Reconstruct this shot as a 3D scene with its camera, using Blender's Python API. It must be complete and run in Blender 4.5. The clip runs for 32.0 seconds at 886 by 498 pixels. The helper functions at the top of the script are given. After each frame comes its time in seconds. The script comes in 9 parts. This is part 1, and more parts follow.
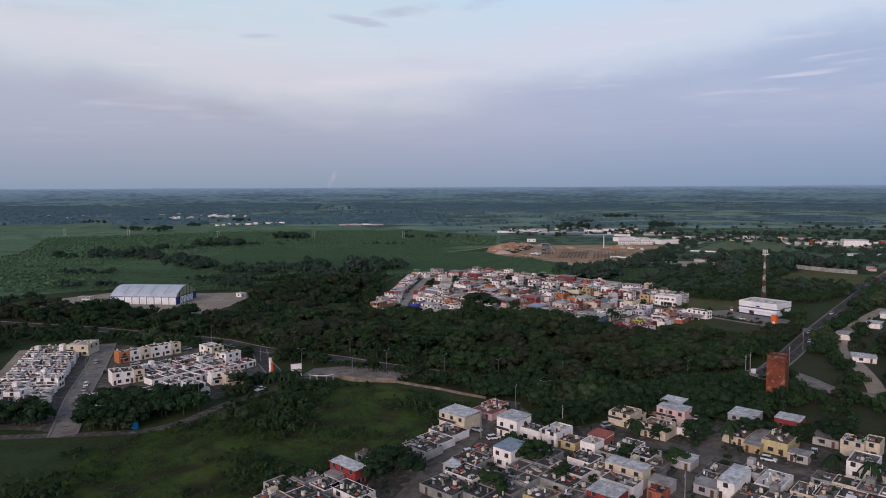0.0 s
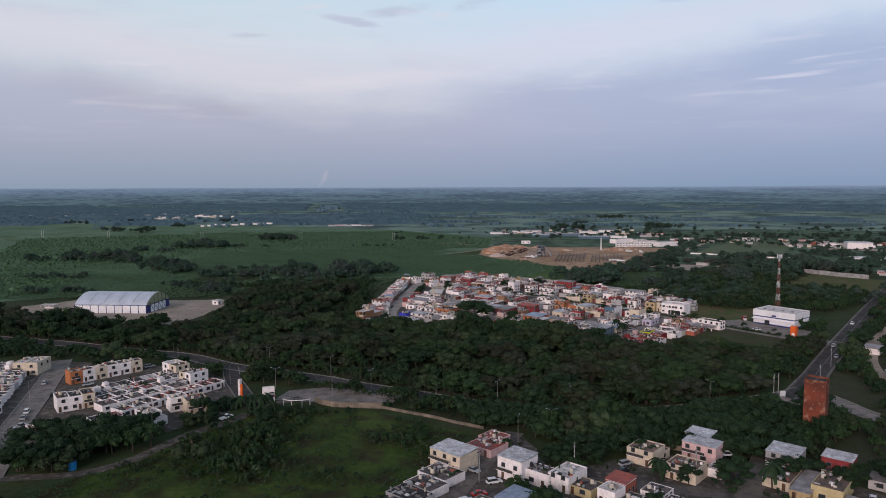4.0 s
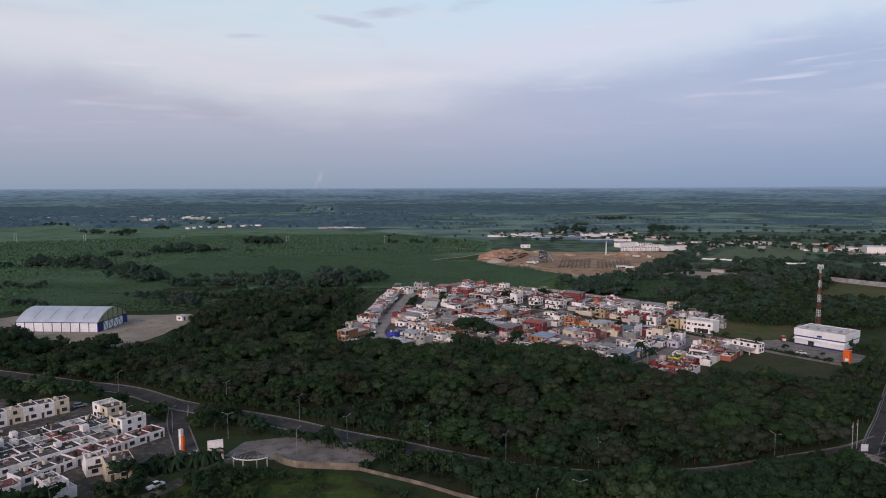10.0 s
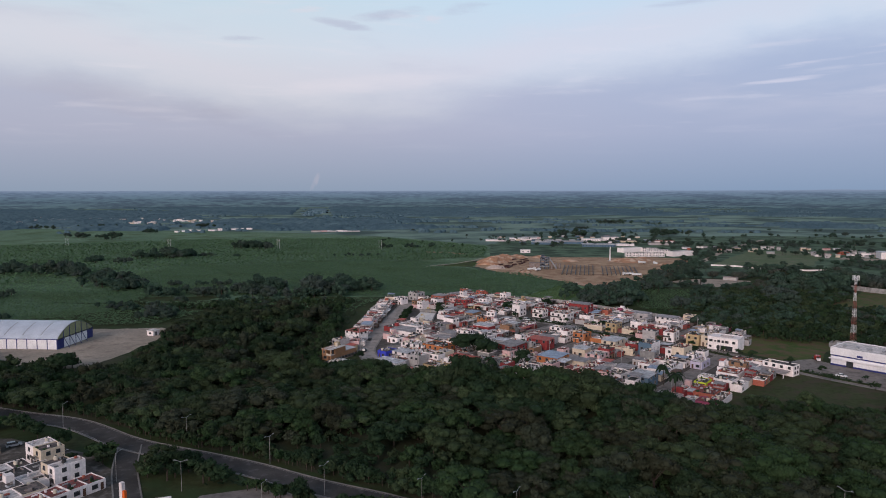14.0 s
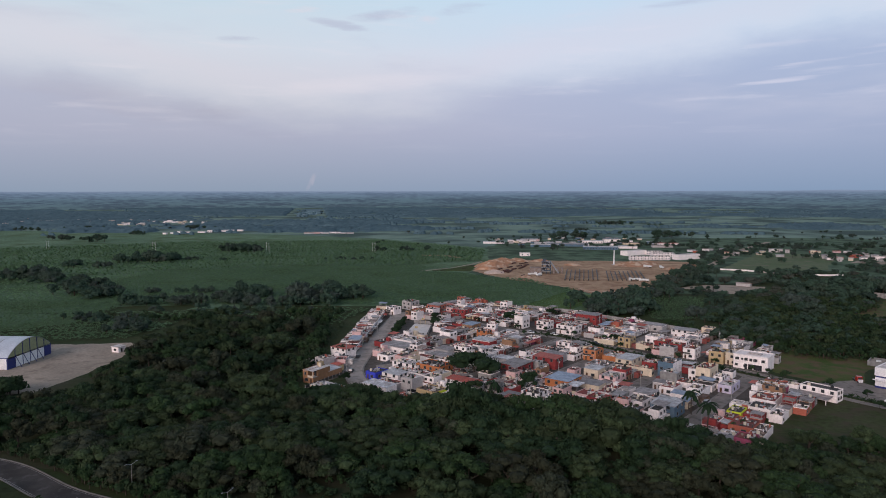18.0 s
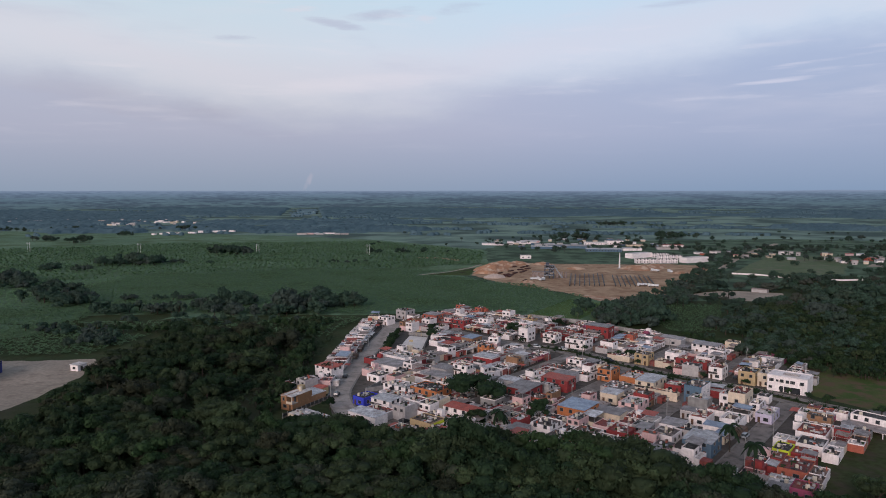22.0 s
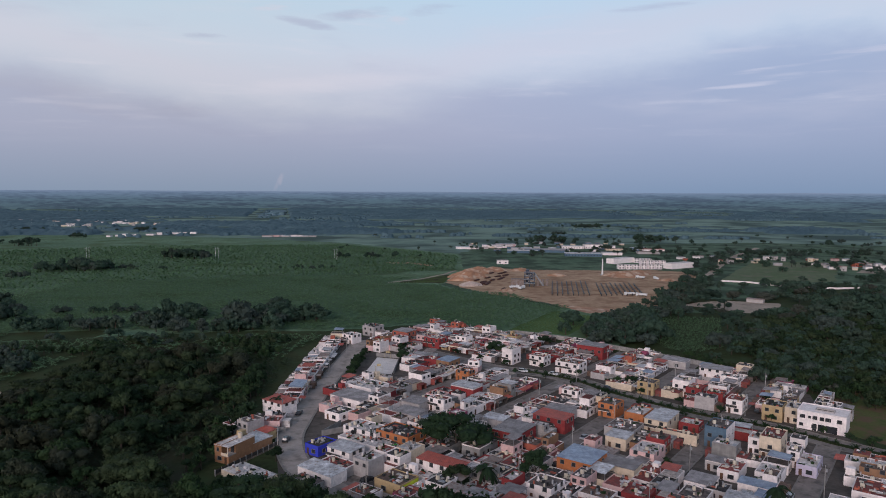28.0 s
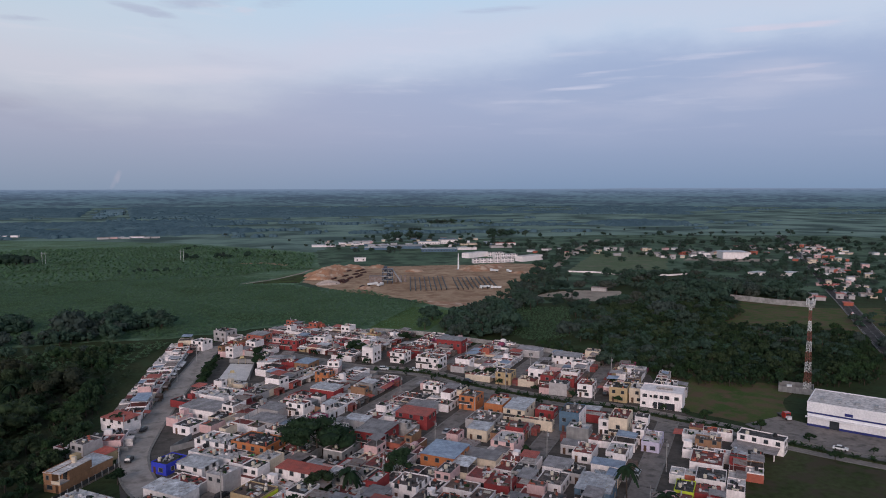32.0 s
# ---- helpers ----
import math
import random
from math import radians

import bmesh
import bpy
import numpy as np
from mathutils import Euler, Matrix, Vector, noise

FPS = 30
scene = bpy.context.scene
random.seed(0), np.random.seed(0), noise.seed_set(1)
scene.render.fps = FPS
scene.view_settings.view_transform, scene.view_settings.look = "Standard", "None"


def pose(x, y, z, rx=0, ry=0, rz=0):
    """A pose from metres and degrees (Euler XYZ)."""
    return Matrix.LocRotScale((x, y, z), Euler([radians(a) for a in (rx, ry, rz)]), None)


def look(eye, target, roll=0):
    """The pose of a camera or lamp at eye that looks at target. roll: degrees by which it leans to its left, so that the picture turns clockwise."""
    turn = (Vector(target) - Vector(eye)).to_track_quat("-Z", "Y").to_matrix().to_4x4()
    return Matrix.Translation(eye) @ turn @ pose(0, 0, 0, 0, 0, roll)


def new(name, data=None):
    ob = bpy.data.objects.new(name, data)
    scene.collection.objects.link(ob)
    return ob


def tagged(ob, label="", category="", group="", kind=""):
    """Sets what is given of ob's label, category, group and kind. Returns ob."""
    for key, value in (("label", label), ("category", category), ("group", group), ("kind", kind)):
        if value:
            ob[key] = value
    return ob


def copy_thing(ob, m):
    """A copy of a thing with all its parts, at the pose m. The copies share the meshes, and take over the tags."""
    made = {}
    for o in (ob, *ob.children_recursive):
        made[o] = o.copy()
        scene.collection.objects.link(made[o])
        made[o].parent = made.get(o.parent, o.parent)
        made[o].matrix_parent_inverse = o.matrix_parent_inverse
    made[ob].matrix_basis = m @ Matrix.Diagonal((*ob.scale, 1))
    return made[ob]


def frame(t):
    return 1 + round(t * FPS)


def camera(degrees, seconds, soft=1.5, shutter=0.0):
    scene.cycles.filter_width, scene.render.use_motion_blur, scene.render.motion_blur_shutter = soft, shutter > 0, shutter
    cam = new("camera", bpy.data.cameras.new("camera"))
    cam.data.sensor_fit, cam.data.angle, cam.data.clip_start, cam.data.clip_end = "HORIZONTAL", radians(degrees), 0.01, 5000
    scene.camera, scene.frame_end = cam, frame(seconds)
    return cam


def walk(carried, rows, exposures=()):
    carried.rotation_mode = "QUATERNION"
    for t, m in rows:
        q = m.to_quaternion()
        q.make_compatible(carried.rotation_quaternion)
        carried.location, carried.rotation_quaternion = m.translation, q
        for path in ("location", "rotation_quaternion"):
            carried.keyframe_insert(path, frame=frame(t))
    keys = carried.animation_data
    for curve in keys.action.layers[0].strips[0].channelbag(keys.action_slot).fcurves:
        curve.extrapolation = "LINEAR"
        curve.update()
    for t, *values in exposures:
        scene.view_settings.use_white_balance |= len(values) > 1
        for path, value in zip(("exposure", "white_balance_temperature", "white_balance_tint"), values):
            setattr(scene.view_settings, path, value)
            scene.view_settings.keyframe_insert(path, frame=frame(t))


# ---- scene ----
# ---- camera ----
cam = camera(65.58, 32.0, soft=1.0)
# seconds, eye x y z, turn to the left, tilt and lean in degrees
ROWS = [
    (0, 1.13, 0.49, 83.72, 1.420, -5.132, -0.25),
    (3, 0.43, 26.13, 83.53, 0.848, -5.102, -0.17),
    (6, 0.18, 53.80, 83.44, 0.547, -5.155, -0.18),
    (9, 0.12, 82.29, 83.40, 0.384, -5.101, -0.16),
    (12, -0.21, 110.90, 83.29, 0.158, -4.922, -0.09),
    (14, -0.34, 129.89, 83.30, 0.015, -4.830, -0.05),
    (17, -0.27, 158.15, 83.59, -0.209, -4.813, -0.07),
    (19, -0.28, 176.80, 83.81, -0.386, -4.793, -0.06),
    (22, -0.25, 204.51, 83.99, -0.537, -4.835, -0.01),
    (25, -0.38, 231.71, 84.05, -0.711, -4.822, -0.01),
    (25.5, -0.37, 236.20, 84.04, -0.754, -4.808, 0.04),
    (27.5, -0.31, 250.60, 84.02, -1.525, -4.753, 0.24),
    (28, -0.30, 253.46, 84.02, -2.895, -4.739, 0.29),
    (28.5, -0.22, 255.81, 83.96, -4.205, -4.812, 0.23),
    (29, -0.07, 257.10, 83.88, -5.591, -4.863, 0.20),
    (29.5, 0.08, 257.61, 83.82, -7.118, -4.905, 0.12),
    (30, 0.19, 257.70, 83.78, -9.147, -4.942, 0.06),
    (30.5, 0.19, 257.68, 83.77, -10.487, -4.985, -0.01),
    (31, 0.11, 257.60, 83.78, -10.607, -4.987, -0.03),
    (31.5, -0.02, 257.49, 83.79, -10.898, -4.980, -0.04),
    (31.6, -0.05, 257.46, 83.80, -11.251, -4.980, -0.05),
    (31.7, -0.08, 257.43, 83.80, -12.075, -4.980, -0.06),
    (31.8, -0.11, 257.40, 83.81, -13.330, -4.980, -0.07),
    (31.9, -0.14, 257.38, 83.81, -14.153, -4.980, -0.08),
    (32, -0.17, 257.35, 83.82, -14.820, -4.980, -0.09),
]
walk(cam, [(t, pose(x, y, z, 90 + tilt, 0, turn) @ pose(0, 0, 0, 0, 0, lean)) for t, x, y, z, turn, tilt, lean in ROWS], [(0.0, 0.02, 6450, 10), (6.0, 0.06, 6500, 10), (20.0, 0.05, 6500, 10), (25.5, 0.0, 6450, 10), (28.0, -0.07, 6300, 10), (30.0, -0.12, 6250, 10), (32.0, -0.09, 6250, 10)])

# ---- world and sun ----
SUN_UP, SUN_AZ = 20.0, 205.0          # dusk, behind the camera
world = bpy.data.worlds.new("dusk_sky")
scene.world = world
world.use_nodes = True
wn, wl = world.node_tree.nodes, world.node_tree.links
wn.clear()


def wnode(kind, **values):
    n = wn.new(kind)
    for k, v in values.items():
        n.inputs[k].default_value = v
    return n


sky_out = wnode("ShaderNodeOutputWorld")
sky_bg = wnode("ShaderNodeBackground", Strength=1.0)
sky_dir = wnode("ShaderNodeTexCoord")
sky_sep = wnode("ShaderNodeSeparateXYZ")
wl.new(sky_dir.outputs["Generated"], sky_sep.inputs[0])
sky_ramp = wnode("ShaderNodeValToRGB")
wl.new(sky_sep.outputs["Z"], sky_ramp.inputs["Fac"])
ramp = sky_ramp.color_ramp
for i, (at, col) in enumerate(((0.0, (0.265, 0.335, 0.465)), (0.30, (0.54, 0.74, 0.90)), (0.05, (0.37, 0.41, 0.555)), (0.11, (0.56, 0.58, 0.70)), (0.19, (0.64, 0.70, 0.83)), (0.5, (0.26, 0.33, 0.47)), (0.95, (0.125, 0.165, 0.26)))):
    e = ramp.elements[i] if i < 2 else ramp.elements.new(at)
    e.position, e.color = at, (*col, 1)
nish = wnode("ShaderNodeTexSky")
nish.sky_type, nish.sun_disc = "NISHITA", False
nish.sun_elevation, nish.sun_rotation = radians(SUN_UP), radians(SUN_AZ)
dim = wnode("ShaderNodeVectorMath")
dim.operation = "SCALE"
dim.inputs["Scale"].default_value = 0.10
wl.new(nish.outputs[0], dim.inputs[0])
veil = wn.new("ShaderNodeMixRGB")
veil.inputs["Fac"].default_value = 0.88      # a thin even overcast over the clear sky
wl.new(dim.outputs[0], veil.inputs[1])
wl.new(sky_ramp.outputs[0], veil.inputs[2])


def cloud(below, scale, turn, low, high, colour, most, seed, detail=5.0):
    """A layer of stretched cloud over the colour socket below."""
    m = wn.new("ShaderNodeMapping")
    m.inputs["Scale"].default_value = scale
    m.inputs["Rotation"].default_value = (0, radians(turn), 0)
    m.inputs["Location"].default_value = (seed, seed * 0.7, seed * 0.3)
    wl.new(sky_dir.outputs["Generated"], m.inputs[0])
    n = wnode("ShaderNodeTexNoise", Scale=1.0, Detail=detail, Roughness=0.55)
    wl.new(m.outputs[0], n.inputs["Vector"])
    r = wn.new("ShaderNodeMapRange")
    r.interpolation_type = "SMOOTHSTEP"
    for k, v in (("From Min", low), ("From Max", high), ("To Min", 0.0), ("To Max", most)):
        r.inputs[k].default_value = v
    wl.new(n.outputs["Fac"], r.inputs["Value"])
    # thinner towards the horizon
    thin = wn.new("ShaderNodeMapRange")
    thin.interpolation_type = "SMOOTHSTEP"
    thin.inputs["From Min"].default_value, thin.inputs["From Max"].default_value = 0.04, 0.13
    wl.new(sky_sep.outputs["Z"], thin.inputs["Value"])
    both_f = wn.new("ShaderNodeMath")
    both_f.operation = "MULTIPLY"
    wl.new(r.outputs[0], both_f.inputs[0])
    wl.new(thin.outputs[0], both_f.inputs[1])
    mix = wn.new("ShaderNodeMixRGB")
    wl.new(both_f.outputs[0], mix.inputs["Fac"])
    wl.new(below, mix.inputs[1])
    mix.inputs[2].default_value = (*colour, 1)
    return mix.outputs[0]




def wmath(op, a, b=None, c=None):
    n = wn.new("ShaderNodeMath")
    n.operation = op
    for i, v in enumerate((a, b, c)):
        if v is None:
            continue
        if isinstance(v, (int, float)):
            n.inputs[i].default_value = v
        else:
            wl.new(v, n.inputs[i])
    return n.outputs[0]


# a grey-lilac cloud bank lies low all round and climbs to either side of a bright gap
across = wmath("MULTIPLY_ADD", sky_sep.outputs["X"], 0.625, 0.5)
edge_ramp = wnode("ShaderNodeValToRGB")
edge_ramp.color_ramp.interpolation = "B_SPLINE"
wl.new(across, edge_ramp.inputs["Fac"])
for i, (x, z) in enumerate(((-0.8, 0.185), (0.8, 0.20), (-0.55, 0.165), (-0.45, 0.160), (-0.38, 0.148), (-0.30, 0.132), (-0.20, 0.124), (-0.14, 0.122), (-0.09, 0.124), (-0.03, 0.130), (0.05, 0.146), (0.13, 0.168), (0.22, 0.180), (0.34, 0.192), (0.44, 0.212), (0.56, 0.215))):
    e = edge_ramp.color_ramp.elements[i] if i < 2 else edge_ramp.color_ramp.elements.new(0.5 + 0.625 * x)
    e.position, e.color = 0.5 + 0.625 * x, (z, z, z, 1)
wob_map = wn.new("ShaderNodeMapping")
wob_map.inputs["Scale"].default_value = (5.0, 5.0, 14.0)
wob_map.inputs["Rotation"].default_value = (0, radians(10), 0)
wl.new(sky_dir.outputs["Generated"], wob_map.inputs[0])
wob = wnode("ShaderNodeTexNoise", Scale=1.3, Detail=6.0, Roughness=0.6)
wl.new(wob_map.outputs[0], wob.inputs["Vector"])
frayed = wmath("ADD", edge_ramp.outputs[0], wmath("MULTIPLY_ADD", wob.outputs["Fac"], 0.062, -0.031))
bank = wn.new("ShaderNodeMapRange")
bank.interpolation_type = "SMOOTHSTEP"
for k, v in (("From Min", -0.016), ("From Max", 0.05), ("To Min", 0.0), ("To Max", 0.80)):
    bank.inputs[k].default_value = v
wl.new(wmath("SUBTRACT", frayed, sky_sep.outputs["Z"]), bank.inputs["Value"])
bank_ramp = wnode("ShaderNodeValToRGB")
wl.new(sky_sep.outputs["Z"], bank_ramp.inputs["Fac"])
for i, (at, col) in enumerate(((0.0, (0.25, 0.325, 0.465)), (0.22, (0.41, 0.47, 0.655)), (0.08, (0.38, 0.41, 0.565)))):
    e = bank_ramp.color_ramp.elements[i] if i < 2 else bank_ramp.color_ramp.elements.new(at)
    e.position, e.color = at, (*col, 1)
# bluer to the right, away from the afterglow
cool = wn.new("ShaderNodeMapRange")
cool.interpolation_type = "SMOOTHSTEP"
cool.inputs["From Min"].default_value, cool.inputs["From Max"].default_value, cool.inputs["To Max"].default_value = 0.0, 0.5, 0.75
wl.new(sky_sep.outputs["X"], cool.inputs["Value"])
cooled = wn.new("ShaderNodeMixRGB")
cooled.blend_type = "MULTIPLY"
wl.new(cool.outputs[0], cooled.inputs["Fac"])
wl.new(bank_ramp.outputs[0], cooled.inputs[1])
cooled.inputs[2].default_value = (0.84, 0.95, 1.02, 1)
over = wn.new("ShaderNodeMixRGB")
wl.new(bank.outputs[0], over.inputs["Fac"])
wl.new(veil.outputs[0], over.inputs[1])
wl.new(cooled.outputs[0], over.inputs[2])
# its upper edge catches pink light
glow = wn.new("ShaderNodeMapRange")
glow.interpolation_type = "SMOOTHSTEP"
for k, v in (("From Min", 0.045), ("From Max", 0.0), ("To Min", 0.0), ("To Max", 0.4)):
    glow.inputs[k].default_value = v
wl.new(wmath("ABSOLUTE", wmath("ADD", wmath("SUBTRACT", frayed, sky_sep.outputs["Z"]), 0.03)), glow.inputs["Value"])
pink = wn.new("ShaderNodeMixRGB")
wl.new(glow.outputs[0], pink.inputs["Fac"])
wl.new(over.outputs[0], pink.inputs[1])
pink.inputs[2].default_value = (0.66, 0.64, 0.755, 1)
layer = cloud(pink.outputs[0], (2.6, 2.6, 14.0), 9, 0.52, 0.80, (0.69, 0.67, 0.77), 0.35, 7.7)
layer = cloud(layer, (3.2, 3.2, 16.0), 9, 0.50, 0.72, (0.44, 0.47, 0.63), 0.34, 3.1)
layer = cloud(layer, (6.0, 6.0, 60.0), 8, 0.56, 0.74, (0.72, 0.71, 0.82), 0.28, 1.9)


def wisp(below, x, z, length, thick, lean, colour, most, seed, low=0.30, high=0.62):
    """One small torn cloud at a place in the sky, its long way leaning by so many degrees."""
    c, q = math.cos(radians(lean)), math.sin(radians(lean))
    dx, dz = wmath("SUBTRACT", sky_sep.outputs["X"], x), wmath("SUBTRACT", sky_sep.outputs["Z"], z)
    along = wmath("ADD", wmath("MULTIPLY", dx, c / length), wmath("MULTIPLY", dz, q / length))
    side = wmath("ADD", wmath("MULTIPLY", dx, -q / thick), wmath("MULTIPLY", dz, c / thick))
    m = wn.new("ShaderNodeMapping")
    m.inputs["Scale"].default_value = (0.6 / length, 0.6 / length, 0.5 / thick) if lean < 40 else (0.4 / thick, 0.4 / thick, 0.5 / length)
    m.inputs["Location"].default_value = (seed, seed * 0.6, 0)
    wl.new(sky_dir.outputs["Generated"], m.inputs[0])
    n = wnode("ShaderNodeTexNoise", Scale=1.0, Detail=5.0, Roughness=0.6)
    wl.new(m.outputs[0], n.inputs["Vector"])
    far_off = wmath("ADD", wmath("MULTIPLY", along, along), wmath("MULTIPLY", side, side))
    body = wn.new("ShaderNodeMapRange")
    body.interpolation_type = "SMOOTHSTEP"
    for k, v in (("From Min", low), ("From Max", high), ("To Min", 0.0), ("To Max", most)):
        body.inputs[k].default_value = v
    wl.new(wmath("SUBTRACT", n.outputs["Fac"], wmath("MULTIPLY", far_off, 0.32)), body.inputs["Value"])
    mix = wn.new("ShaderNodeMixRGB")
    wl.new(body.outputs[0], mix.inputs["Fac"])
    wl.new(below, mix.inputs[1])
    mix.inputs[2].default_value = (*colour, 1)
    return mix.outputs[0]


GREY_PUFF, PINK_PUFF, WHITE_STREAK = (0.44, 0.48, 0.64), (0.72, 0.66, 0.76), (0.66, 0.66, 0.79)
for spot in ((-0.175, 0.246, 0.05, 0.007, 4, PINK_PUFF, 0.7, 0.3), (-0.130, 0.226, 0.055, 0.007, -8, GREY_PUFF, 0.6, 1.7), (-0.075, 0.240, 0.07, 0.013, 8, GREY_PUFF, 0.65, 2.9), (0.035, 0.250, 0.07, 0.012, 6, GREY_PUFF, 0.6, 4.1), (-0.275, 0.203, 0.035, 0.006, 2, GREY_PUFF, 0.5, 5.3), (-0.02, 0.236, 0.03, 0.008, 0, PINK_PUFF, 0.5, 6.1),
             (0.33, 0.246, 0.09, 0.007, 4, GREY_PUFF, 0.55, 7.7), (0.20, 0.238, 0.06, 0.008, 4, PINK_PUFF, 0.45, 8.1), (0.488, 0.162, 0.10, 0.0055, 5, WHITE_STREAK, 0.75, 9.2), (0.440, 0.141, 0.12, 0.0055, 6, WHITE_STREAK, 0.75, 10.4), (0.64, 0.202, 0.08, 0.006, -3, PINK_PUFF, 0.6, 11.3), (0.567, 0.174, 0.09, 0.006, 2, WHITE_STREAK, 0.55, 12.8), (0.62, 0.15, 0.08, 0.006, 3, PINK_PUFF, 0.35, 13.9),
             (-0.176, 0.022, 0.036, 0.006, 58, (0.52, 0.48, 0.58), 0.3, 14.2), (-0.26, 0.088, 0.17, 0.034, -14, (0.335, 0.345, 0.475), 0.5, 15.5), (-0.42, 0.120, 0.16, 0.030, -10, (0.40, 0.40, 0.52), 0.35, 16.5), (-0.10, 0.150, 0.20, 0.022, 6, (0.72, 0.70, 0.80), 0.45, 17.5)):
    layer = wisp(layer, *spot)
# a little warmer over the smoke in the west
west = wn.new("ShaderNodeMapRange")
west.interpolation_type = "SMOOTHSTEP"
west.inputs["From Min"].default_value, west.inputs["From Max"].default_value = 0.25, -0.35
wl.new(sky_sep.outputs["X"], west.inputs["Value"])
smoky = wn.new("ShaderNodeMixRGB")
smoky.blend_type = "MULTIPLY"
wl.new(west.outputs[0], smoky.inputs["Fac"])
wl.new(layer, smoky.inputs[1])
smoky.inputs[2].default_value = (1.035, 1.0, 0.94, 1)
wl.new(smoky.outputs[0], sky_bg.inputs["Color"])
wl.new(sky_bg.outputs[0], sky_out.inputs[0])

sun = new("sun", bpy.data.lights.new("sun", "SUN"))
sun.data.energy, sun.data.angle, sun.data.color = 2.05, radians(28), (1.0, 0.82, 0.79)
sun.matrix_world = look((0, 0, 0), (-math.sin(radians(SUN_AZ)) * math.cos(radians(SUN_UP)), -math.cos(radians(SUN_AZ)) * math.cos(radians(SUN_UP)), -math.sin(radians(SUN_UP))))

# ---- materials ----
MATS = {}


def surface(name, a, b, rough=0.8, scale=1.0, fine=12.0, bump=0.0, metal=0.0, vary=0.0, island=0.0, streak=0.0, spec=0.3, stain=None, stain_at=0.62, grit=0.28):
    """A weathered surface: two colours mixed by broad noise, fine grain, optional streaks, stains and piece-to-piece variation."""
    m = bpy.data.materials.new(name)
    m.use_nodes = True
    nt = m.node_tree
    N, L = nt.nodes, nt.links
    p = N["Principled BSDF"]
    p.inputs["Roughness"].default_value = rough
    p.inputs["Metallic"].default_value = metal
    p.inputs["Specular IOR Level"].default_value = spec
    geo = N.new("ShaderNodeNewGeometry")
    big = N.new("ShaderNodeTexNoise")
    big.inputs["Scale"].default_value, big.inputs["Detail"].default_value = scale, 4
    grain = N.new("ShaderNodeTexNoise")
    grain.inputs["Scale"].default_value, grain.inputs["Detail"].default_value = fine, 3
    for n in (big, grain):
        L.new(geo.outputs["Position"], n.inputs["Vector"])
    mr = N.new("ShaderNodeMapRange")
    mr.inputs["From Min"].default_value, mr.inputs["From Max"].default_value = 0.36, 0.64
    L.new(big.outputs["Fac"], mr.inputs["Value"])
    mix = N.new("ShaderNodeMixRGB")
    mix.inputs[1].default_value, mix.inputs[2].default_value = (*a, 1), (*b, 1)
    L.new(mr.outputs[0], mix.inputs["Fac"])
    out = mix.outputs[0]

    def times(col, value_socket, lo, hi):
        r = N.new("ShaderNodeMapRange")
        r.inputs["To Min"].default_value, r.inputs["To Max"].default_value = lo, hi
        L.new(value_socket, r.inputs["Value"])
        mu = N.new("ShaderNodeVectorMath")
        mu.operation = "SCALE"
        L.new(col, mu.inputs[0])
        L.new(r.outputs[0], mu.inputs["Scale"])
        return mu.outputs[0]
    out = times(out, grain.outputs["Fac"], 1 - grit, 1 + grit)
    if vary:
        oi = N.new("ShaderNodeObjectInfo")
        out = times(out, oi.outputs["Random"], 1 - vary, 1 + vary)
    if island:
        out = times(out, geo.outputs["Random Per Island"], 1 - island, 1 + island)
    if streak:
        mp = N.new("ShaderNodeMapping")
        mp.inputs["Scale"].default_value = (1.6, 1.6, 0.16)
        L.new(geo.outputs["Position"], mp.inputs[0])
        s = N.new("ShaderNodeTexNoise")
        s.inputs["Scale"].default_value, s.inputs["Detail"].default_value = 1.5, 5
        L.new(mp.outputs[0], s.inputs["Vector"])
        out = times(out, s.outputs["Fac"], 1 + streak * 0.6, 1 - streak)
    if stain:
        s = N.new("ShaderNodeTexNoise")
        s.inputs["Scale"].default_value, s.inputs["Detail"].default_value = scale * 2.7, 6
        L.new(geo.outputs["Position"], s.inputs["Vector"])
        r = N.new("ShaderNodeMapRange")
        r.inputs["From Min"].default_value, r.inputs["From Max"].default_value = stain_at - 0.12, stain_at + 0.05
        L.new(s.outputs["Fac"], r.inputs["Value"])
        mx = N.new("ShaderNodeMixRGB")
        mx.inputs[2].default_value = (*stain, 1)
        L.new(r.outputs[0], mx.inputs["Fac"])
        L.new(out, mx.inputs[1])
        out = mx.outputs[0]
    L.new(out, p.inputs["Base Color"])
    if bump:
        bn = N.new("ShaderNodeBump")
        bn.inputs["Strength"].default_value, bn.inputs["Distance"].default_value = 0.8, bump
        L.new(grain.outputs["Fac"], bn.inputs["Height"])
        L.new(bn.outputs[0], p.inputs["Normal"])
    MATS[name] = m
    return m


def paint(name, c, dirty=0.16):
    d = tuple(v * 0.86 for v in c)
    return surface(name, c, d, rough=0.85, scale=0.45, fine=1.3, grit=0.26, streak=dirty, vary=0.07, bump=0.01, spec=0.2)


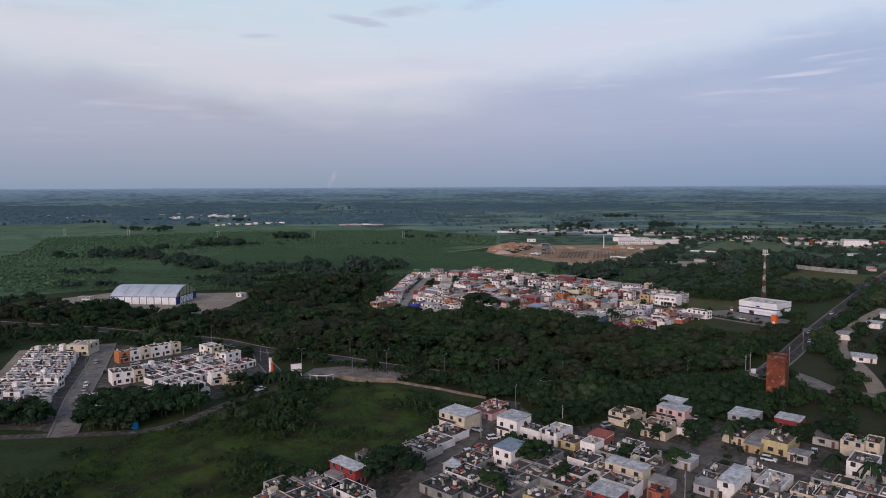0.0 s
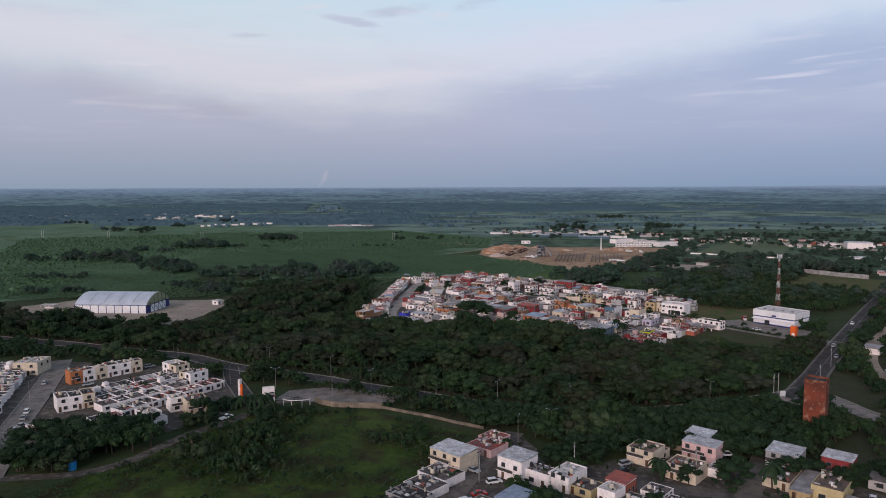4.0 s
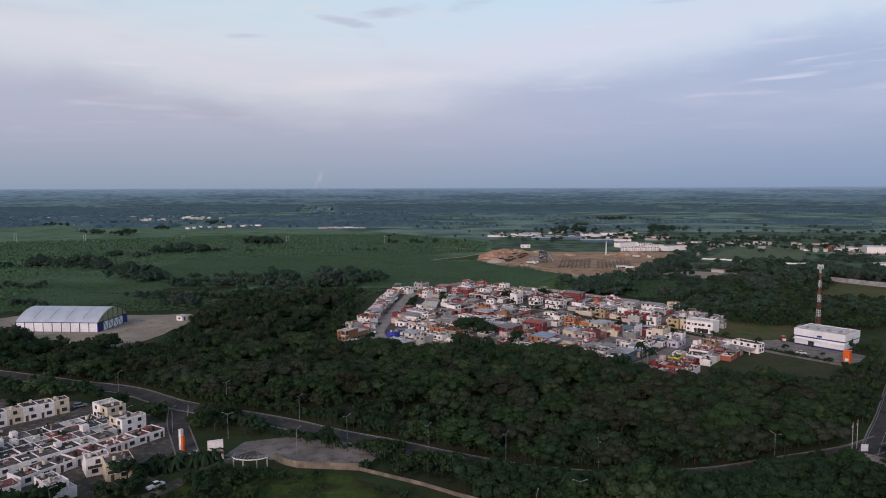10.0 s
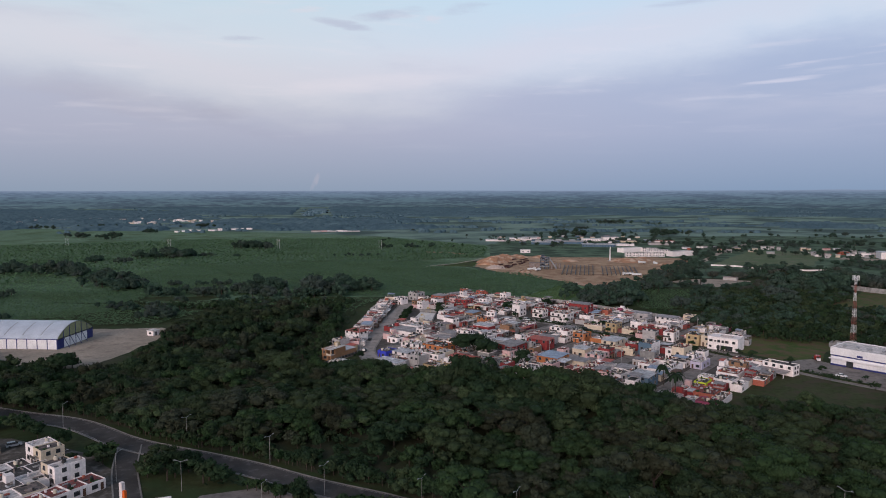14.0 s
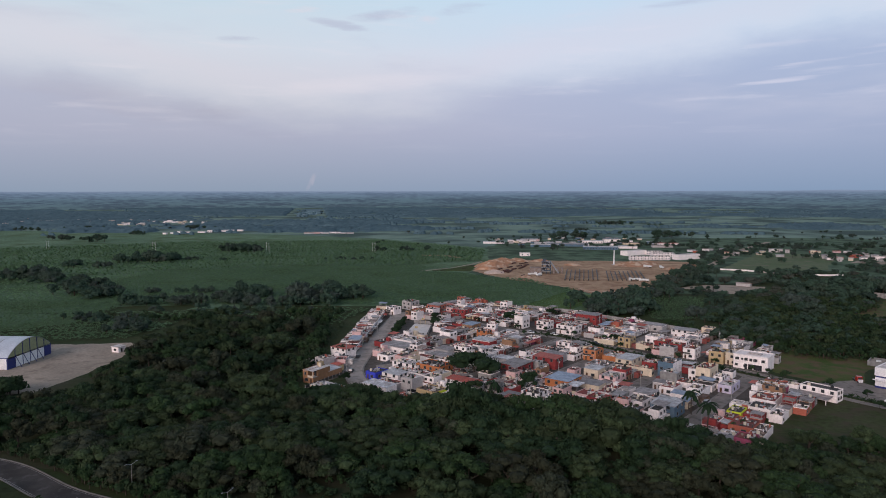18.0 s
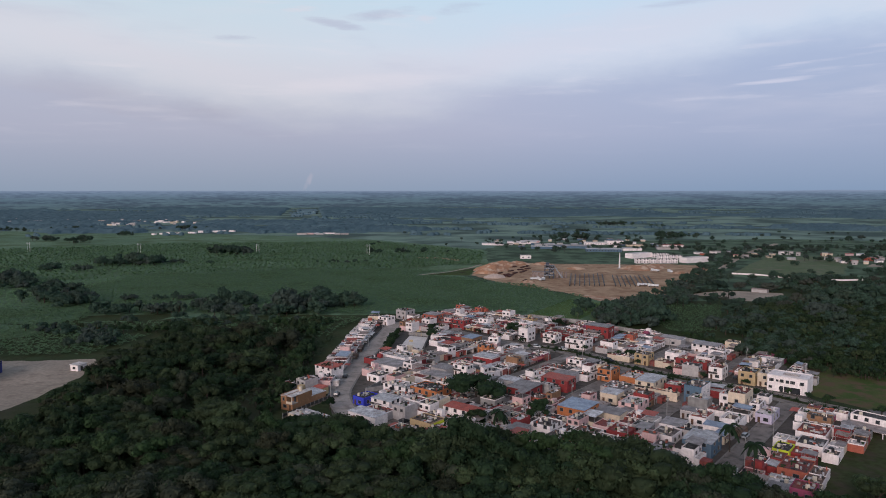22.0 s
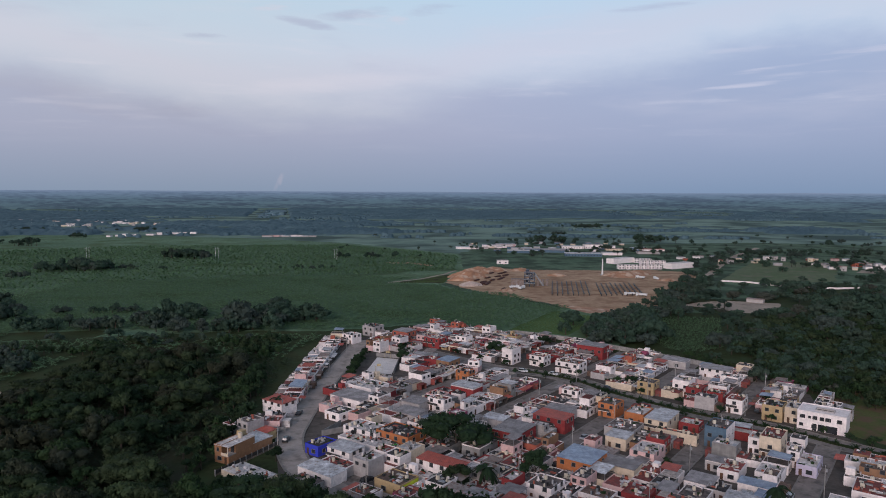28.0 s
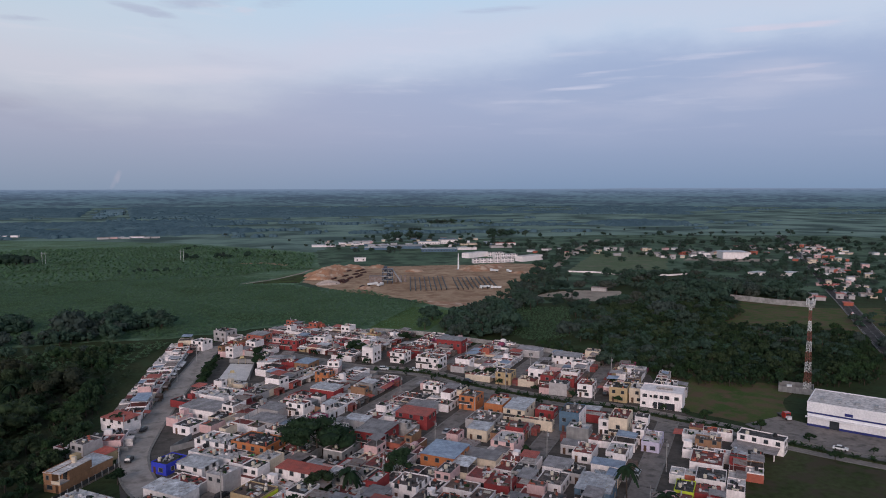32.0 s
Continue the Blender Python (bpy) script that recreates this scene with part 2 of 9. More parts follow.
WALLS = {k: paint("render_" + k, v) for k, v in {
    "white": (0.885, 0.805, 0.78), "cream": (0.66, 0.55, 0.42), "pink": (0.66, 0.44, 0.42), "orange": (0.46, 0.17, 0.07), "tan": (0.31, 0.165, 0.088),
    "red": (0.27, 0.045, 0.045), "terracotta": (0.40, 0.12, 0.08), "yellow": (0.50, 0.40, 0.22), "ochre": (0.46, 0.34, 0.19),
    "green": (0.08, 0.45, 0.10), "lime": (0.52, 0.60, 0.05), "blue": (0.05, 0.07, 0.55), "slate": (0.10, 0.16, 0.22),
    "grey": (0.44, 0.41, 0.40), "lilac": (0.55, 0.50, 0.62), "brown": (0.30, 0.17, 0.10), "teal": (0.10, 0.45, 0.45), "magenta": (0.30, 0.07, 0.13)}.items()}
ROOFS = {
    "grey": surface("roof_concrete", (0.172, 0.138, 0.126), (0.083, 0.067, 0.062), rough=0.95, scale=0.35, fine=1.1, grit=0.75, vary=0.25, stain=(0.06, 0.058, 0.055), stain_at=0.6),
    "pale": surface("roof_whitewash", (0.595, 0.545, 0.518), (0.445, 0.405, 0.382), rough=0.9, scale=0.3, fine=1.1, grit=0.75, vary=0.12, stain=(0.24, 0.23, 0.22), stain_at=0.66),
    "red": surface("roof_red_sealant", (0.24, 0.055, 0.045), (0.17, 0.05, 0.045), rough=0.8, scale=0.4, fine=1.1, grit=0.75, vary=0.25, stain=(0.12, 0.09, 0.08), stain_at=0.64),
    "dark": surface("roof_bitumen", (0.06, 0.055, 0.053), (0.032, 0.03, 0.03), rough=0.9, scale=0.3, fine=1.1, grit=0.75, vary=0.25, stain=(0.14, 0.13, 0.125), stain_at=0.66),
    "brown": surface("roof_brown", (0.17, 0.11, 0.085), (0.11, 0.08, 0.065), rough=0.9, scale=0.3, fine=1.1, grit=0.75, vary=0.2)}
TIN = {
    "tin": surface("sheet_galvanised", (0.335, 0.298, 0.288), (0.198, 0.172, 0.165), rough=0.5, scale=0.4, fine=1.0, grit=0.5, vary=0.2, metal=0.25, streak=0.1, stain=(0.26, 0.20, 0.16), stain_at=0.74),
    "blue": surface("sheet_blue_grey", (0.31, 0.37, 0.45), (0.21, 0.25, 0.32), rough=0.5, scale=0.3, fine=1.0, grit=0.5, vary=0.12, metal=0.2),
    "white": surface("sheet_white", (0.57, 0.56, 0.57), (0.355, 0.345, 0.35), rough=0.5, scale=0.35, fine=1.0, grit=0.8, vary=0.18, metal=0.1, streak=0.1, stain=(0.27, 0.21, 0.17), stain_at=0.68),
    "red": surface("sheet_red", (0.42, 0.09, 0.06), (0.30, 0.08, 0.06), rough=0.55, scale=0.4, fine=1.0, grit=0.5, vary=0.2),
    "old": surface("sheet_rusty", (0.30, 0.26, 0.24), (0.21, 0.17, 0.15), rough=0.8, scale=0.5, fine=1.0, grit=0.5, vary=0.2, stain=(0.16, 0.08, 0.05), stain_at=0.62)}
M_GLASS = surface("window_glass", (0.025, 0.028, 0.032), (0.04, 0.045, 0.05), rough=0.12, spec=0.6)
M_FRAME = surface("window_frame_pale", (0.22, 0.21, 0.20), (0.16, 0.155, 0.15), rough=0.6)
M_DARKMETAL = surface("dark_painted_metal", (0.035, 0.033, 0.033), (0.06, 0.055, 0.05), rough=0.55)
M_STEEL = surface("galvanised_steel", (0.38, 0.39, 0.40), (0.28, 0.29, 0.30), rough=0.5, metal=0.5)
M_DOOR = surface("door_wood", (0.12, 0.06, 0.035), (0.08, 0.045, 0.03), rough=0.6, vary=0.3)
M_TANKB = surface("tank_black_plastic", (0.018, 0.018, 0.02), (0.03, 0.03, 0.03), rough=0.45)
M_TANKW = surface("tank_beige_plastic", (0.60, 0.53, 0.42), (0.5, 0.45, 0.37), rough=0.5, vary=0.1)
M_CONC = surface("bare_concrete", (0.36, 0.345, 0.33), (0.24, 0.23, 0.22), rough=0.92, scale=0.4, fine=1.2, grit=0.45, streak=0.25, vary=0.1, bump=0.01)
M_BLOCK = surface("grey_block", (0.30, 0.29, 0.28), (0.20, 0.195, 0.19), rough=0.95, scale=0.6, fine=1.2, grit=0.45, streak=0.3, vary=0.15)
M_ASPHALT = surface("asphalt", (0.078, 0.072, 0.068), (0.050, 0.047, 0.045), spec=0.08, rough=0.95, scale=0.12, fine=3, bump=0.004, stain=(0.12, 0.115, 0.11), stain_at=0.68)
M_LANE = surface("lane_concrete", (0.120, 0.105, 0.092), (0.084, 0.075, 0.067), spec=0.1, rough=0.95, scale=0.12, fine=0.9, grit=0.35, stain=(0.07, 0.063, 0.056), stain_at=0.6)
M_STREET = surface("street_concrete", (0.240, 0.208, 0.186), (0.170, 0.150, 0.136), rough=0.92, scale=0.12, fine=0.9, grit=0.35, stain=(0.105, 0.095, 0.085), stain_at=0.62)
M_EARTHPAVE = surface("patchy_yard_ground", (0.092, 0.078, 0.066), (0.048, 0.044, 0.036), rough=0.96, scale=0.16, fine=0.8, grit=0.6, bump=0.02, stain=(0.16, 0.145, 0.13), stain_at=0.63)
M_KERB = surface("kerb_concrete", (0.24, 0.22, 0.20), (0.17, 0.16, 0.145), rough=0.92, scale=0.5, fine=5)
M_DUST = surface("dusty_ground", (0.36, 0.300, 0.240), (0.28, 0.235, 0.19), rough=0.97, spec=0.1, scale=0.05, fine=0.6, grit=0.4, bump=0.03, stain=(0.21, 0.17, 0.135), stain_at=0.66)
M_RED_DIRT = surface("red_dirt", (0.40, 0.215, 0.125), (0.26, 0.145, 0.09), rough=0.97, scale=0.05, fine=0.5, bump=0.05, stain=(0.50, 0.37, 0.27), stain_at=0.6)
M_SAND = surface("site_sand", (0.43, 0.30, 0.195), (0.31, 0.205, 0.13), rough=0.97, spec=0.08, scale=0.03, fine=0.25, grit=0.4, bump=0.05, stain=(0.25, 0.15, 0.095), stain_at=0.6)
M_RUSTSTEEL = surface("rusty_steel", (0.085, 0.032, 0.026), (0.05, 0.025, 0.022), rough=0.8, vary=0.3)
M_GRASS = surface("rough_grass", (0.027, 0.040, 0.015), (0.042, 0.050, 0.021), rough=0.95, scale=0.035, fine=0.5, grit=0.6, bump=0.15, spec=0.1, stain=(0.035, 0.055, 0.022), stain_at=0.58)
M_LAWN = surface("meadow_grass", (0.038, 0.064, 0.012), (0.054, 0.078, 0.018), rough=0.95, scale=0.035, fine=0.45, grit=0.6, bump=0.2, spec=0.1, stain=(0.032, 0.032, 0.014), stain_at=0.57)
M_DRYLAWN = surface("dry_grass", (0.050, 0.082, 0.020), (0.086, 0.094, 0.034), rough=0.95, scale=0.06, fine=0.8, bump=0.15, spec=0.1, stain=(0.112, 0.078, 0.048), stain_at=0.57)
M_SOIL = surface("woodland_floor", (0.035, 0.045, 0.02), (0.05, 0.05, 0.03), rough=0.97, scale=0.08, fine=0.8, bump=0.2, spec=0.1)
# crop green lifted towards blue, with distance haze held in the base colour
M_CANE_HAZED = surface("crop_field", (0.0876, 0.1518, 0.0895), (0.1239, 0.1958, 0.1179), rough=0.95, scale=0.008, fine=0.26, grit=0.85, bump=1.0, spec=0.1, stain=(0.0684, 0.1100, 0.0480), stain_at=0.6)
# Distance haze is mixed into this ground's base colours: paler and bluer.
M_HAZED_PLAIN = surface("far_farmland_hazed", (0.1575, 0.2290, 0.1843), (0.1886, 0.2657, 0.2186), rough=0.97, scale=0.0030, fine=0.03, bump=0.5, spec=0.05, stain=(0.0621, 0.0950, 0.0835), stain_at=0.54)
M_WHITE_LINE = surface("road_paint", (0.34, 0.33, 0.31), (0.20, 0.195, 0.185), rough=0.8, scale=0.5)


def leaf(name, a, b):
    m = surface(name, a, b, rough=0.7, scale=0.09, fine=2.2, vary=0.2, island=0.22, spec=0.12)
    nt = m.node_tree
    p = nt.nodes["Principled BSDF"]
    thin, mix = nt.nodes.new("ShaderNodeBsdfTranslucent"), nt.nodes.new("ShaderNodeMixShader")
    mix.inputs[0].default_value = 0.3            # light passes through the thin leaves
    nt.links.new(p.inputs["Base Color"].links[0].from_socket, thin.inputs["Color"])
    nt.links.new(p.outputs[0], mix.inputs[1])
    nt.links.new(thin.outputs[0], mix.inputs[2])
    nt.links.new(mix.outputs[0], nt.nodes["Material Output"].inputs["Surface"])
    return m


LEAF = [leaf("leaf_deep_green", (0.0202, 0.0408, 0.0190), (0.0288, 0.0532, 0.0255)), leaf("leaf_olive", (0.0288, 0.0462, 0.0212), (0.0390, 0.0567, 0.0276)),
        leaf("leaf_bright", (0.0273, 0.0550, 0.0212), (0.0372, 0.0674, 0.0276)), leaf("leaf_dusty", (0.0372, 0.0477, 0.0295), (0.0491, 0.0583, 0.0383)),
        leaf("leaf_brownish", (0.0345, 0.0406, 0.0236), (0.0439, 0.0493, 0.0294)), leaf("leaf_pale", (0.0443, 0.0702, 0.0323), (0.0572, 0.0835, 0.0394))]
# far leaves carry distance haze in their colour, bluer than the near ones
M_FARLEAF_HAZED = surface("leaf_far_woods_hazed", (0.0653, 0.1119, 0.1326), (0.0870, 0.1405, 0.1595), rough=0.8, scale=0.01, fine=0.2, spec=0.05)
M_BANANA = leaf("leaf_banana", (0.098, 0.178, 0.084), (0.124, 0.206, 0.100))
# leaf tones for distant trees, with haze painted in as a bluish cast
LEAF_HAZED = [leaf("leaf_hazed_green", (0.0399, 0.0733, 0.0507), (0.0531, 0.0923, 0.0633)), leaf("leaf_hazed_olive", (0.0466, 0.0733, 0.0534), (0.0598, 0.0898, 0.0648)),
              leaf("leaf_hazed_bright", (0.0487, 0.0951, 0.0593), (0.0621, 0.1141, 0.0704)), leaf("leaf_hazed_dusty", (0.0511, 0.0733, 0.0593), (0.0642, 0.0870, 0.0733)),
              leaf("leaf_hazed_brown", (0.0568, 0.0645, 0.0506), (0.0710, 0.0802, 0.0632)), leaf("leaf_hazed_dark", (0.0270, 0.0488, 0.0361), (0.0355, 0.0593, 0.0433))]
M_BARK = surface("bark", (0.0660, 0.0510, 0.0390), (0.0420, 0.0330, 0.0270), rough=0.95, scale=1.5, fine=8, bump=0.03)
M_RUST = surface("rusted_brick_red", (0.205, 0.052, 0.030), (0.120, 0.038, 0.024), rough=0.95, scale=0.25, fine=2.5, streak=0.3, bump=0.03, stain=(0.30, 0.17, 0.11), stain_at=0.66)

# ---- building blocks ----


class Geo:
    """Collects boxes, tubes and polygons, then becomes one mesh object."""

    def __init__(self):
        self.v, self.f, self.k = [], [], []

    def poly(self, pts, k=0):
        n = len(self.v)
        self.v += [tuple(p) for p in pts]
        self.f.append(tuple(range(n, n + len(pts))))
        self.k.append(k)
        return self

    def box(self, x0, y0, z0, x1, y1, z1, k=0):
        n = len(self.v)
        self.v += [(x0, y0, z0), (x1, y0, z0), (x1, y1, z0), (x0, y1, z0), (x0, y0, z1), (x1, y0, z1), (x1, y1, z1), (x0, y1, z1)]
        self.f += [tuple(n + i for i in q) for q in ((0, 3, 2, 1), (4, 5, 6, 7), (0, 1, 5, 4), (1, 2, 6, 5), (2, 3, 7, 6), (3, 0, 4, 7))]
        self.k += [k] * 6
        return self

    def tube(self, p, q, r, r2=None, n=8, k=0, caps=True):
        p, q = Vector(p), Vector(q)
        r2 = r if r2 is None else r2
        d = (q - p).normalized()
        a = d.orthogonal().normalized()
        b = d.cross(a)
        s = len(self.v)
        for c, rad in ((p, r), (q, r2)):
            self.v += [tuple(c + (a * math.cos(2 * math.pi * i / n) + b * math.sin(2 * math.pi * i / n)) * rad) for i in range(n)]
        for i in range(n):
            j = (i + 1) % n
            self.f.append((s + i, s + j, s + n + j, s + n + i))
            self.k.append(k)
        if caps:
            self.f += [tuple(s + n - 1 - i for i in range(n)), tuple(s + n + i for i in range(n))]
            self.k += [k, k]
        return self

    def prism(self, pts, z0, z1, k=0, top=None):
        """Upright prism over a counter-clockwise outline."""
        s, n = len(self.v), len(pts)
        self.v += [(x, y, z0) for x, y in pts] + [(x, y, z1) for x, y in pts]
        for i in range(n):
            j = (i + 1) % n
            self.f.append((s + i, s + j, s + n + j, s + n + i))
            self.k.append(k)
        self.f += [tuple(s + n + i for i in range(n))]
        self.k += [k if top is None else top]
        return self

    def corrugated(self, x0, y0, x1, y1, zf, zb, pitch=0.55, amp=0.05, t=0.05, k=0):
        """A sheet roof with ribs along y, front edge at zf, back edge at zb."""
        n = max(2, int(round((x1 - x0) / pitch)))
        s = len(self.v)
        for i in range(2 * n + 1):
            x = x0 + (x1 - x0) * i / (2 * n)
            up = amp if i % 2 else 0
            self.v += [(x, y0, zf + up), (x, y1, zb + up), (x, y0, zf + up - t), (x, y1, zb + up - t)]
        for i in range(2 * n):
            a, b = s + 4 * i, s + 4 * i + 4
            self.f += [(a, b, b + 1, a + 1), (a + 2, a + 3, b + 3, b + 2), (a, a + 2, b + 2, b), (a + 1, b + 1, b + 3, a + 3)]
            self.k += [k] * 4
        e = s + 8 * n
        self.f += [(s, s + 1, s + 3, s + 2), (e, e + 2, e + 3, e + 1)]
        self.k += [k, k]
        return self

    def shell(self, x0, y0, x1, y1, z0, zr, z1, t=0.15, k=0):
        """A solid block whose walls stand up round the roof as a parapet."""
        s = len(self.v)
        for a, b, c, d, z in ((x0, y0, x1, y1, z0), (x0, y0, x1, y1, z1), (x0 + t, y0 + t, x1 - t, y1 - t, z1), (x0 + t, y0 + t, x1 - t, y1 - t, zr)):
            self.v += [(a, b, z), (c, b, z), (c, d, z), (a, d, z)]
        for lv in range(3):
            for i in range(4):
                j = (i + 1) % 4
                self.f.append((s + 4 * lv + i, s + 4 * lv + j, s + 4 * lv + 4 + j, s + 4 * lv + 4 + i))
        self.f += [(s + 12, s + 13, s + 14, s + 15), (s + 3, s + 2, s + 1, s)]
        self.k += [k] * 14
        return self

    def portal(self, x0, y0, x1, y1, h, t=0.18, leg=0.16, k=0):
        """A slab on two side walls, as one piece."""
        s = len(self.v)
        prof = [(x0, 0), (x0 + leg, 0), (x0 + leg, h - t), (x1 - leg, h - t), (x1 - leg, 0), (x1, 0), (x1, h), (x0, h)]
        self.v += [(x, y0, z) for x, z in prof] + [(x, y1, z) for x, z in prof]
        for i in range(8):
            j = (i + 1) % 8
            self.f.append((s + i, s + 8 + i, s + 8 + j, s + j))
        self.f += [tuple(s + i for i in range(8)), tuple(s + 15 - i for i in range(8))]
        self.k += [k] * 10
        return self

    def mesh(self, name, mats):
        me = bpy.data.meshes.new(name)
        me.from_pydata(self.v, [], self.f)
        for m in (mats if isinstance(mats, (list, tuple)) else [mats]):
            me.materials.append(m)
        if any(self.k):
            me.polygons.foreach_set("material_index", self.k)
        me.update()
        return me

    def obj(self, name, mats, parent=None, label=""):
        ob = new(name, self.mesh(name, mats))
        if parent:
            ob.parent = parent
        if label:
            ob["label"] = label
        return ob


def part(name, geo, material, parent, label=""):
    return geo.obj(name, material, parent, label)


def base(name, m, label, category, group=""):
    e = new(name)
    e.empty_display_size = 0.5
    e.matrix_basis = m
    return tagged(e, label, category, group)


def soup(name, V, F, mats, slots=None):
    """One mesh object from numpy arrays of points and of triangles or quads."""
    me = bpy.data.meshes.new(name)
    w = F.shape[1]
    me.vertices.add(len(V))
    me.vertices.foreach_set("co", np.ascontiguousarray(V, np.float32).ravel())
    me.loops.add(F.size)
    me.loops.foreach_set("vertex_index", np.ascontiguousarray(F, np.int32).ravel())
    me.polygons.add(len(F))
    me.polygons.foreach_set("loop_start", np.arange(0, F.size, w, dtype=np.int32))
    for m in mats:
        me.materials.append(m)
    if slots is not None:
        me.polygons.foreach_set("material_index", np.ascontiguousarray(slots, np.int32))
    me.update(calc_edges=True)
    return me


def structure(ob, label, category):
    return tagged(ob, label, category, kind="structure")


def inside(x, y, ring):
    hit, j = False, len(ring) - 1
    for i in range(len(ring)):
        (xi, yi), (xj, yj) = ring[i], ring[j]
        if (yi > y) != (yj > y) and x < (xj - xi) * (y - yi) / (yj - yi) + xi:
            hit = not hit
        j = i
    return hit


def smooth_line(pts, step=4.0):
    """Catmull-Rom line through the points."""
    p = [Vector(q) for q in pts]
    p = [p[0] * 2 - p[1]] + p + [p[-1] * 2 - p[-2]]
    out = []
    for i in range(1, len(p) - 2):
        n = max(1, int((p[i + 1] - p[i]).length / step))
        for j in range(n):
            t = j / n
            out.append(0.5 * ((2 * p[i]) + (p[i + 1] - p[i - 1]) * t + (2 * p[i - 1] - 5 * p[i] + 4 * p[i + 1] - p[i + 2]) * t * t + (3 * p[i] - p[i - 1] - 3 * p[i + 1] + p[i + 2]) * t ** 3))
    out.append(p[-2])
    return out


def ribbon(name, line, lo, hi, z, mat, label, category, thick=0.0):
    """A strip along a line between two sideways offsets (left is negative)."""
    g = Geo()
    L = []
    for i, p in enumerate(line):
        d = (line[min(i + 1, len(line) - 1)] - line[max(i - 1, 0)]).normalized()
        s = Vector((d.y, -d.x))
        L.append((p + s * lo, p + s * hi))
    for (a, b), (c, d) in zip(L, L[1:]):
        g.poly([(a.x, a.y, z), (b.x, b.y, z), (d.x, d.y, z), (c.x, c.y, z)])
        if thick:
            g.poly([(a.x, a.y, z - thick), (a.x, a.y, z), (c.x, c.y, z), (c.x, c.y, z - thick)])
            g.poly([(b.x, b.y, z), (b.x, b.y, z - thick), (d.x, d.y, z - thick), (d.x, d.y, z)])
    return structure(g.obj(name, mat), label, category)


def patch(name, ring, z, mat, label, category, ragged=0.0):
    """A flat piece of ground with an uneven edge."""
    pts = []
    rnd = random.Random(len(name) + len(ring))
    for i, p in enumerate(ring):
        q = ring[(i + 1) % len(ring)]
        n = max(1, int(math.dist(p, q) / 6)) if ragged else 1
        for j in range(n):
            t = j / n
            o = ragged if j else 0
            pts.append((p[0] + (q[0] - p[0]) * t + rnd.uniform(-o, o), p[1] + (q[1] - p[1]) * t + rnd.uniform(-o, o)))
    area = sum(pts[i - 1][0] * pts[i][1] - pts[i][0] * pts[i - 1][1] for i in range(len(pts)))
    if area < 0:
        pts.reverse()
    return structure(Geo().poly([(x, y, z) for x, y in pts]).obj(name, mat), label, category)

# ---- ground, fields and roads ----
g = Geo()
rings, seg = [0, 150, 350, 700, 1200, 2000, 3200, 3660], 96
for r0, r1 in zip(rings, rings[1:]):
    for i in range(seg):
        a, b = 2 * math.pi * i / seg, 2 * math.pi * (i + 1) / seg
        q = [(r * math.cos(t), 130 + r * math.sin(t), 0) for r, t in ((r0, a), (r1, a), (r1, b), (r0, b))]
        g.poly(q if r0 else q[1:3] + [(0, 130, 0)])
structure(g.obj("ground", M_HAZED_PLAIN), "flat green farmland reaching to the horizon", "ground")

# the hazy far distance, past everything that shifts: an emissive ring with painted haze
m = bpy.data.materials.new("painted_far_haze")
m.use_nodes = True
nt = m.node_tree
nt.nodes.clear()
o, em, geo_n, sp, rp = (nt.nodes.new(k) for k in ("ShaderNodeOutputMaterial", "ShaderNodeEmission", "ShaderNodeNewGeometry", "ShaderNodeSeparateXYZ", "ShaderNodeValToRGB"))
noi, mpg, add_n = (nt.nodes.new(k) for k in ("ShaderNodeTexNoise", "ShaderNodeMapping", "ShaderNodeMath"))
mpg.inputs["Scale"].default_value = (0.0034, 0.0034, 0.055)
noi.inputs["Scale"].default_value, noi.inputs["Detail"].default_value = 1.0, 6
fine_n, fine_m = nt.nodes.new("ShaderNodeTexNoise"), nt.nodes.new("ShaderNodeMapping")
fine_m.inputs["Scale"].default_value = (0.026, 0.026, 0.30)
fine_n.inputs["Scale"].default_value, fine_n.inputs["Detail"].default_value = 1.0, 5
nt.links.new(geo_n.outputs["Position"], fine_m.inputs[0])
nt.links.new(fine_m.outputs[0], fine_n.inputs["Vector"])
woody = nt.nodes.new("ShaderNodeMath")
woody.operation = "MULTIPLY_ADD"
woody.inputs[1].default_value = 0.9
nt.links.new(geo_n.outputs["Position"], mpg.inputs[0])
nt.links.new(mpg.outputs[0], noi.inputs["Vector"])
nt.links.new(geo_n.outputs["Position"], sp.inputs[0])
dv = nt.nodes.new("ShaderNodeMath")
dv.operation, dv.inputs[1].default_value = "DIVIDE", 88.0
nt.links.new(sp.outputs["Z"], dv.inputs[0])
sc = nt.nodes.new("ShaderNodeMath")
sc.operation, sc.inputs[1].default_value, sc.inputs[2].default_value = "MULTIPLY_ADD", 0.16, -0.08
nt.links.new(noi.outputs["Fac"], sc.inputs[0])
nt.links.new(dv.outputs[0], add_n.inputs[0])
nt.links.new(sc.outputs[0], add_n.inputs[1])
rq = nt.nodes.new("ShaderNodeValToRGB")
# both ramps paint the haze, paler and bluer towards the top
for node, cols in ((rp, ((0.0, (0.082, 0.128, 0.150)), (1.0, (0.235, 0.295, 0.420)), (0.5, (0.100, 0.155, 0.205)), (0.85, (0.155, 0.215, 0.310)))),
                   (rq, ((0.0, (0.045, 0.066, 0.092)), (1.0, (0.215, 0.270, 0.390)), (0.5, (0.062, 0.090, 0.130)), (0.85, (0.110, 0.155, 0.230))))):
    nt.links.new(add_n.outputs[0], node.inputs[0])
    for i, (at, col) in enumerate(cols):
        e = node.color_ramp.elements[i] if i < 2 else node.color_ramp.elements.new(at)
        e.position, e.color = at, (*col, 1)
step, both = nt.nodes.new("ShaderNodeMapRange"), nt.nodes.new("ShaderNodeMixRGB")
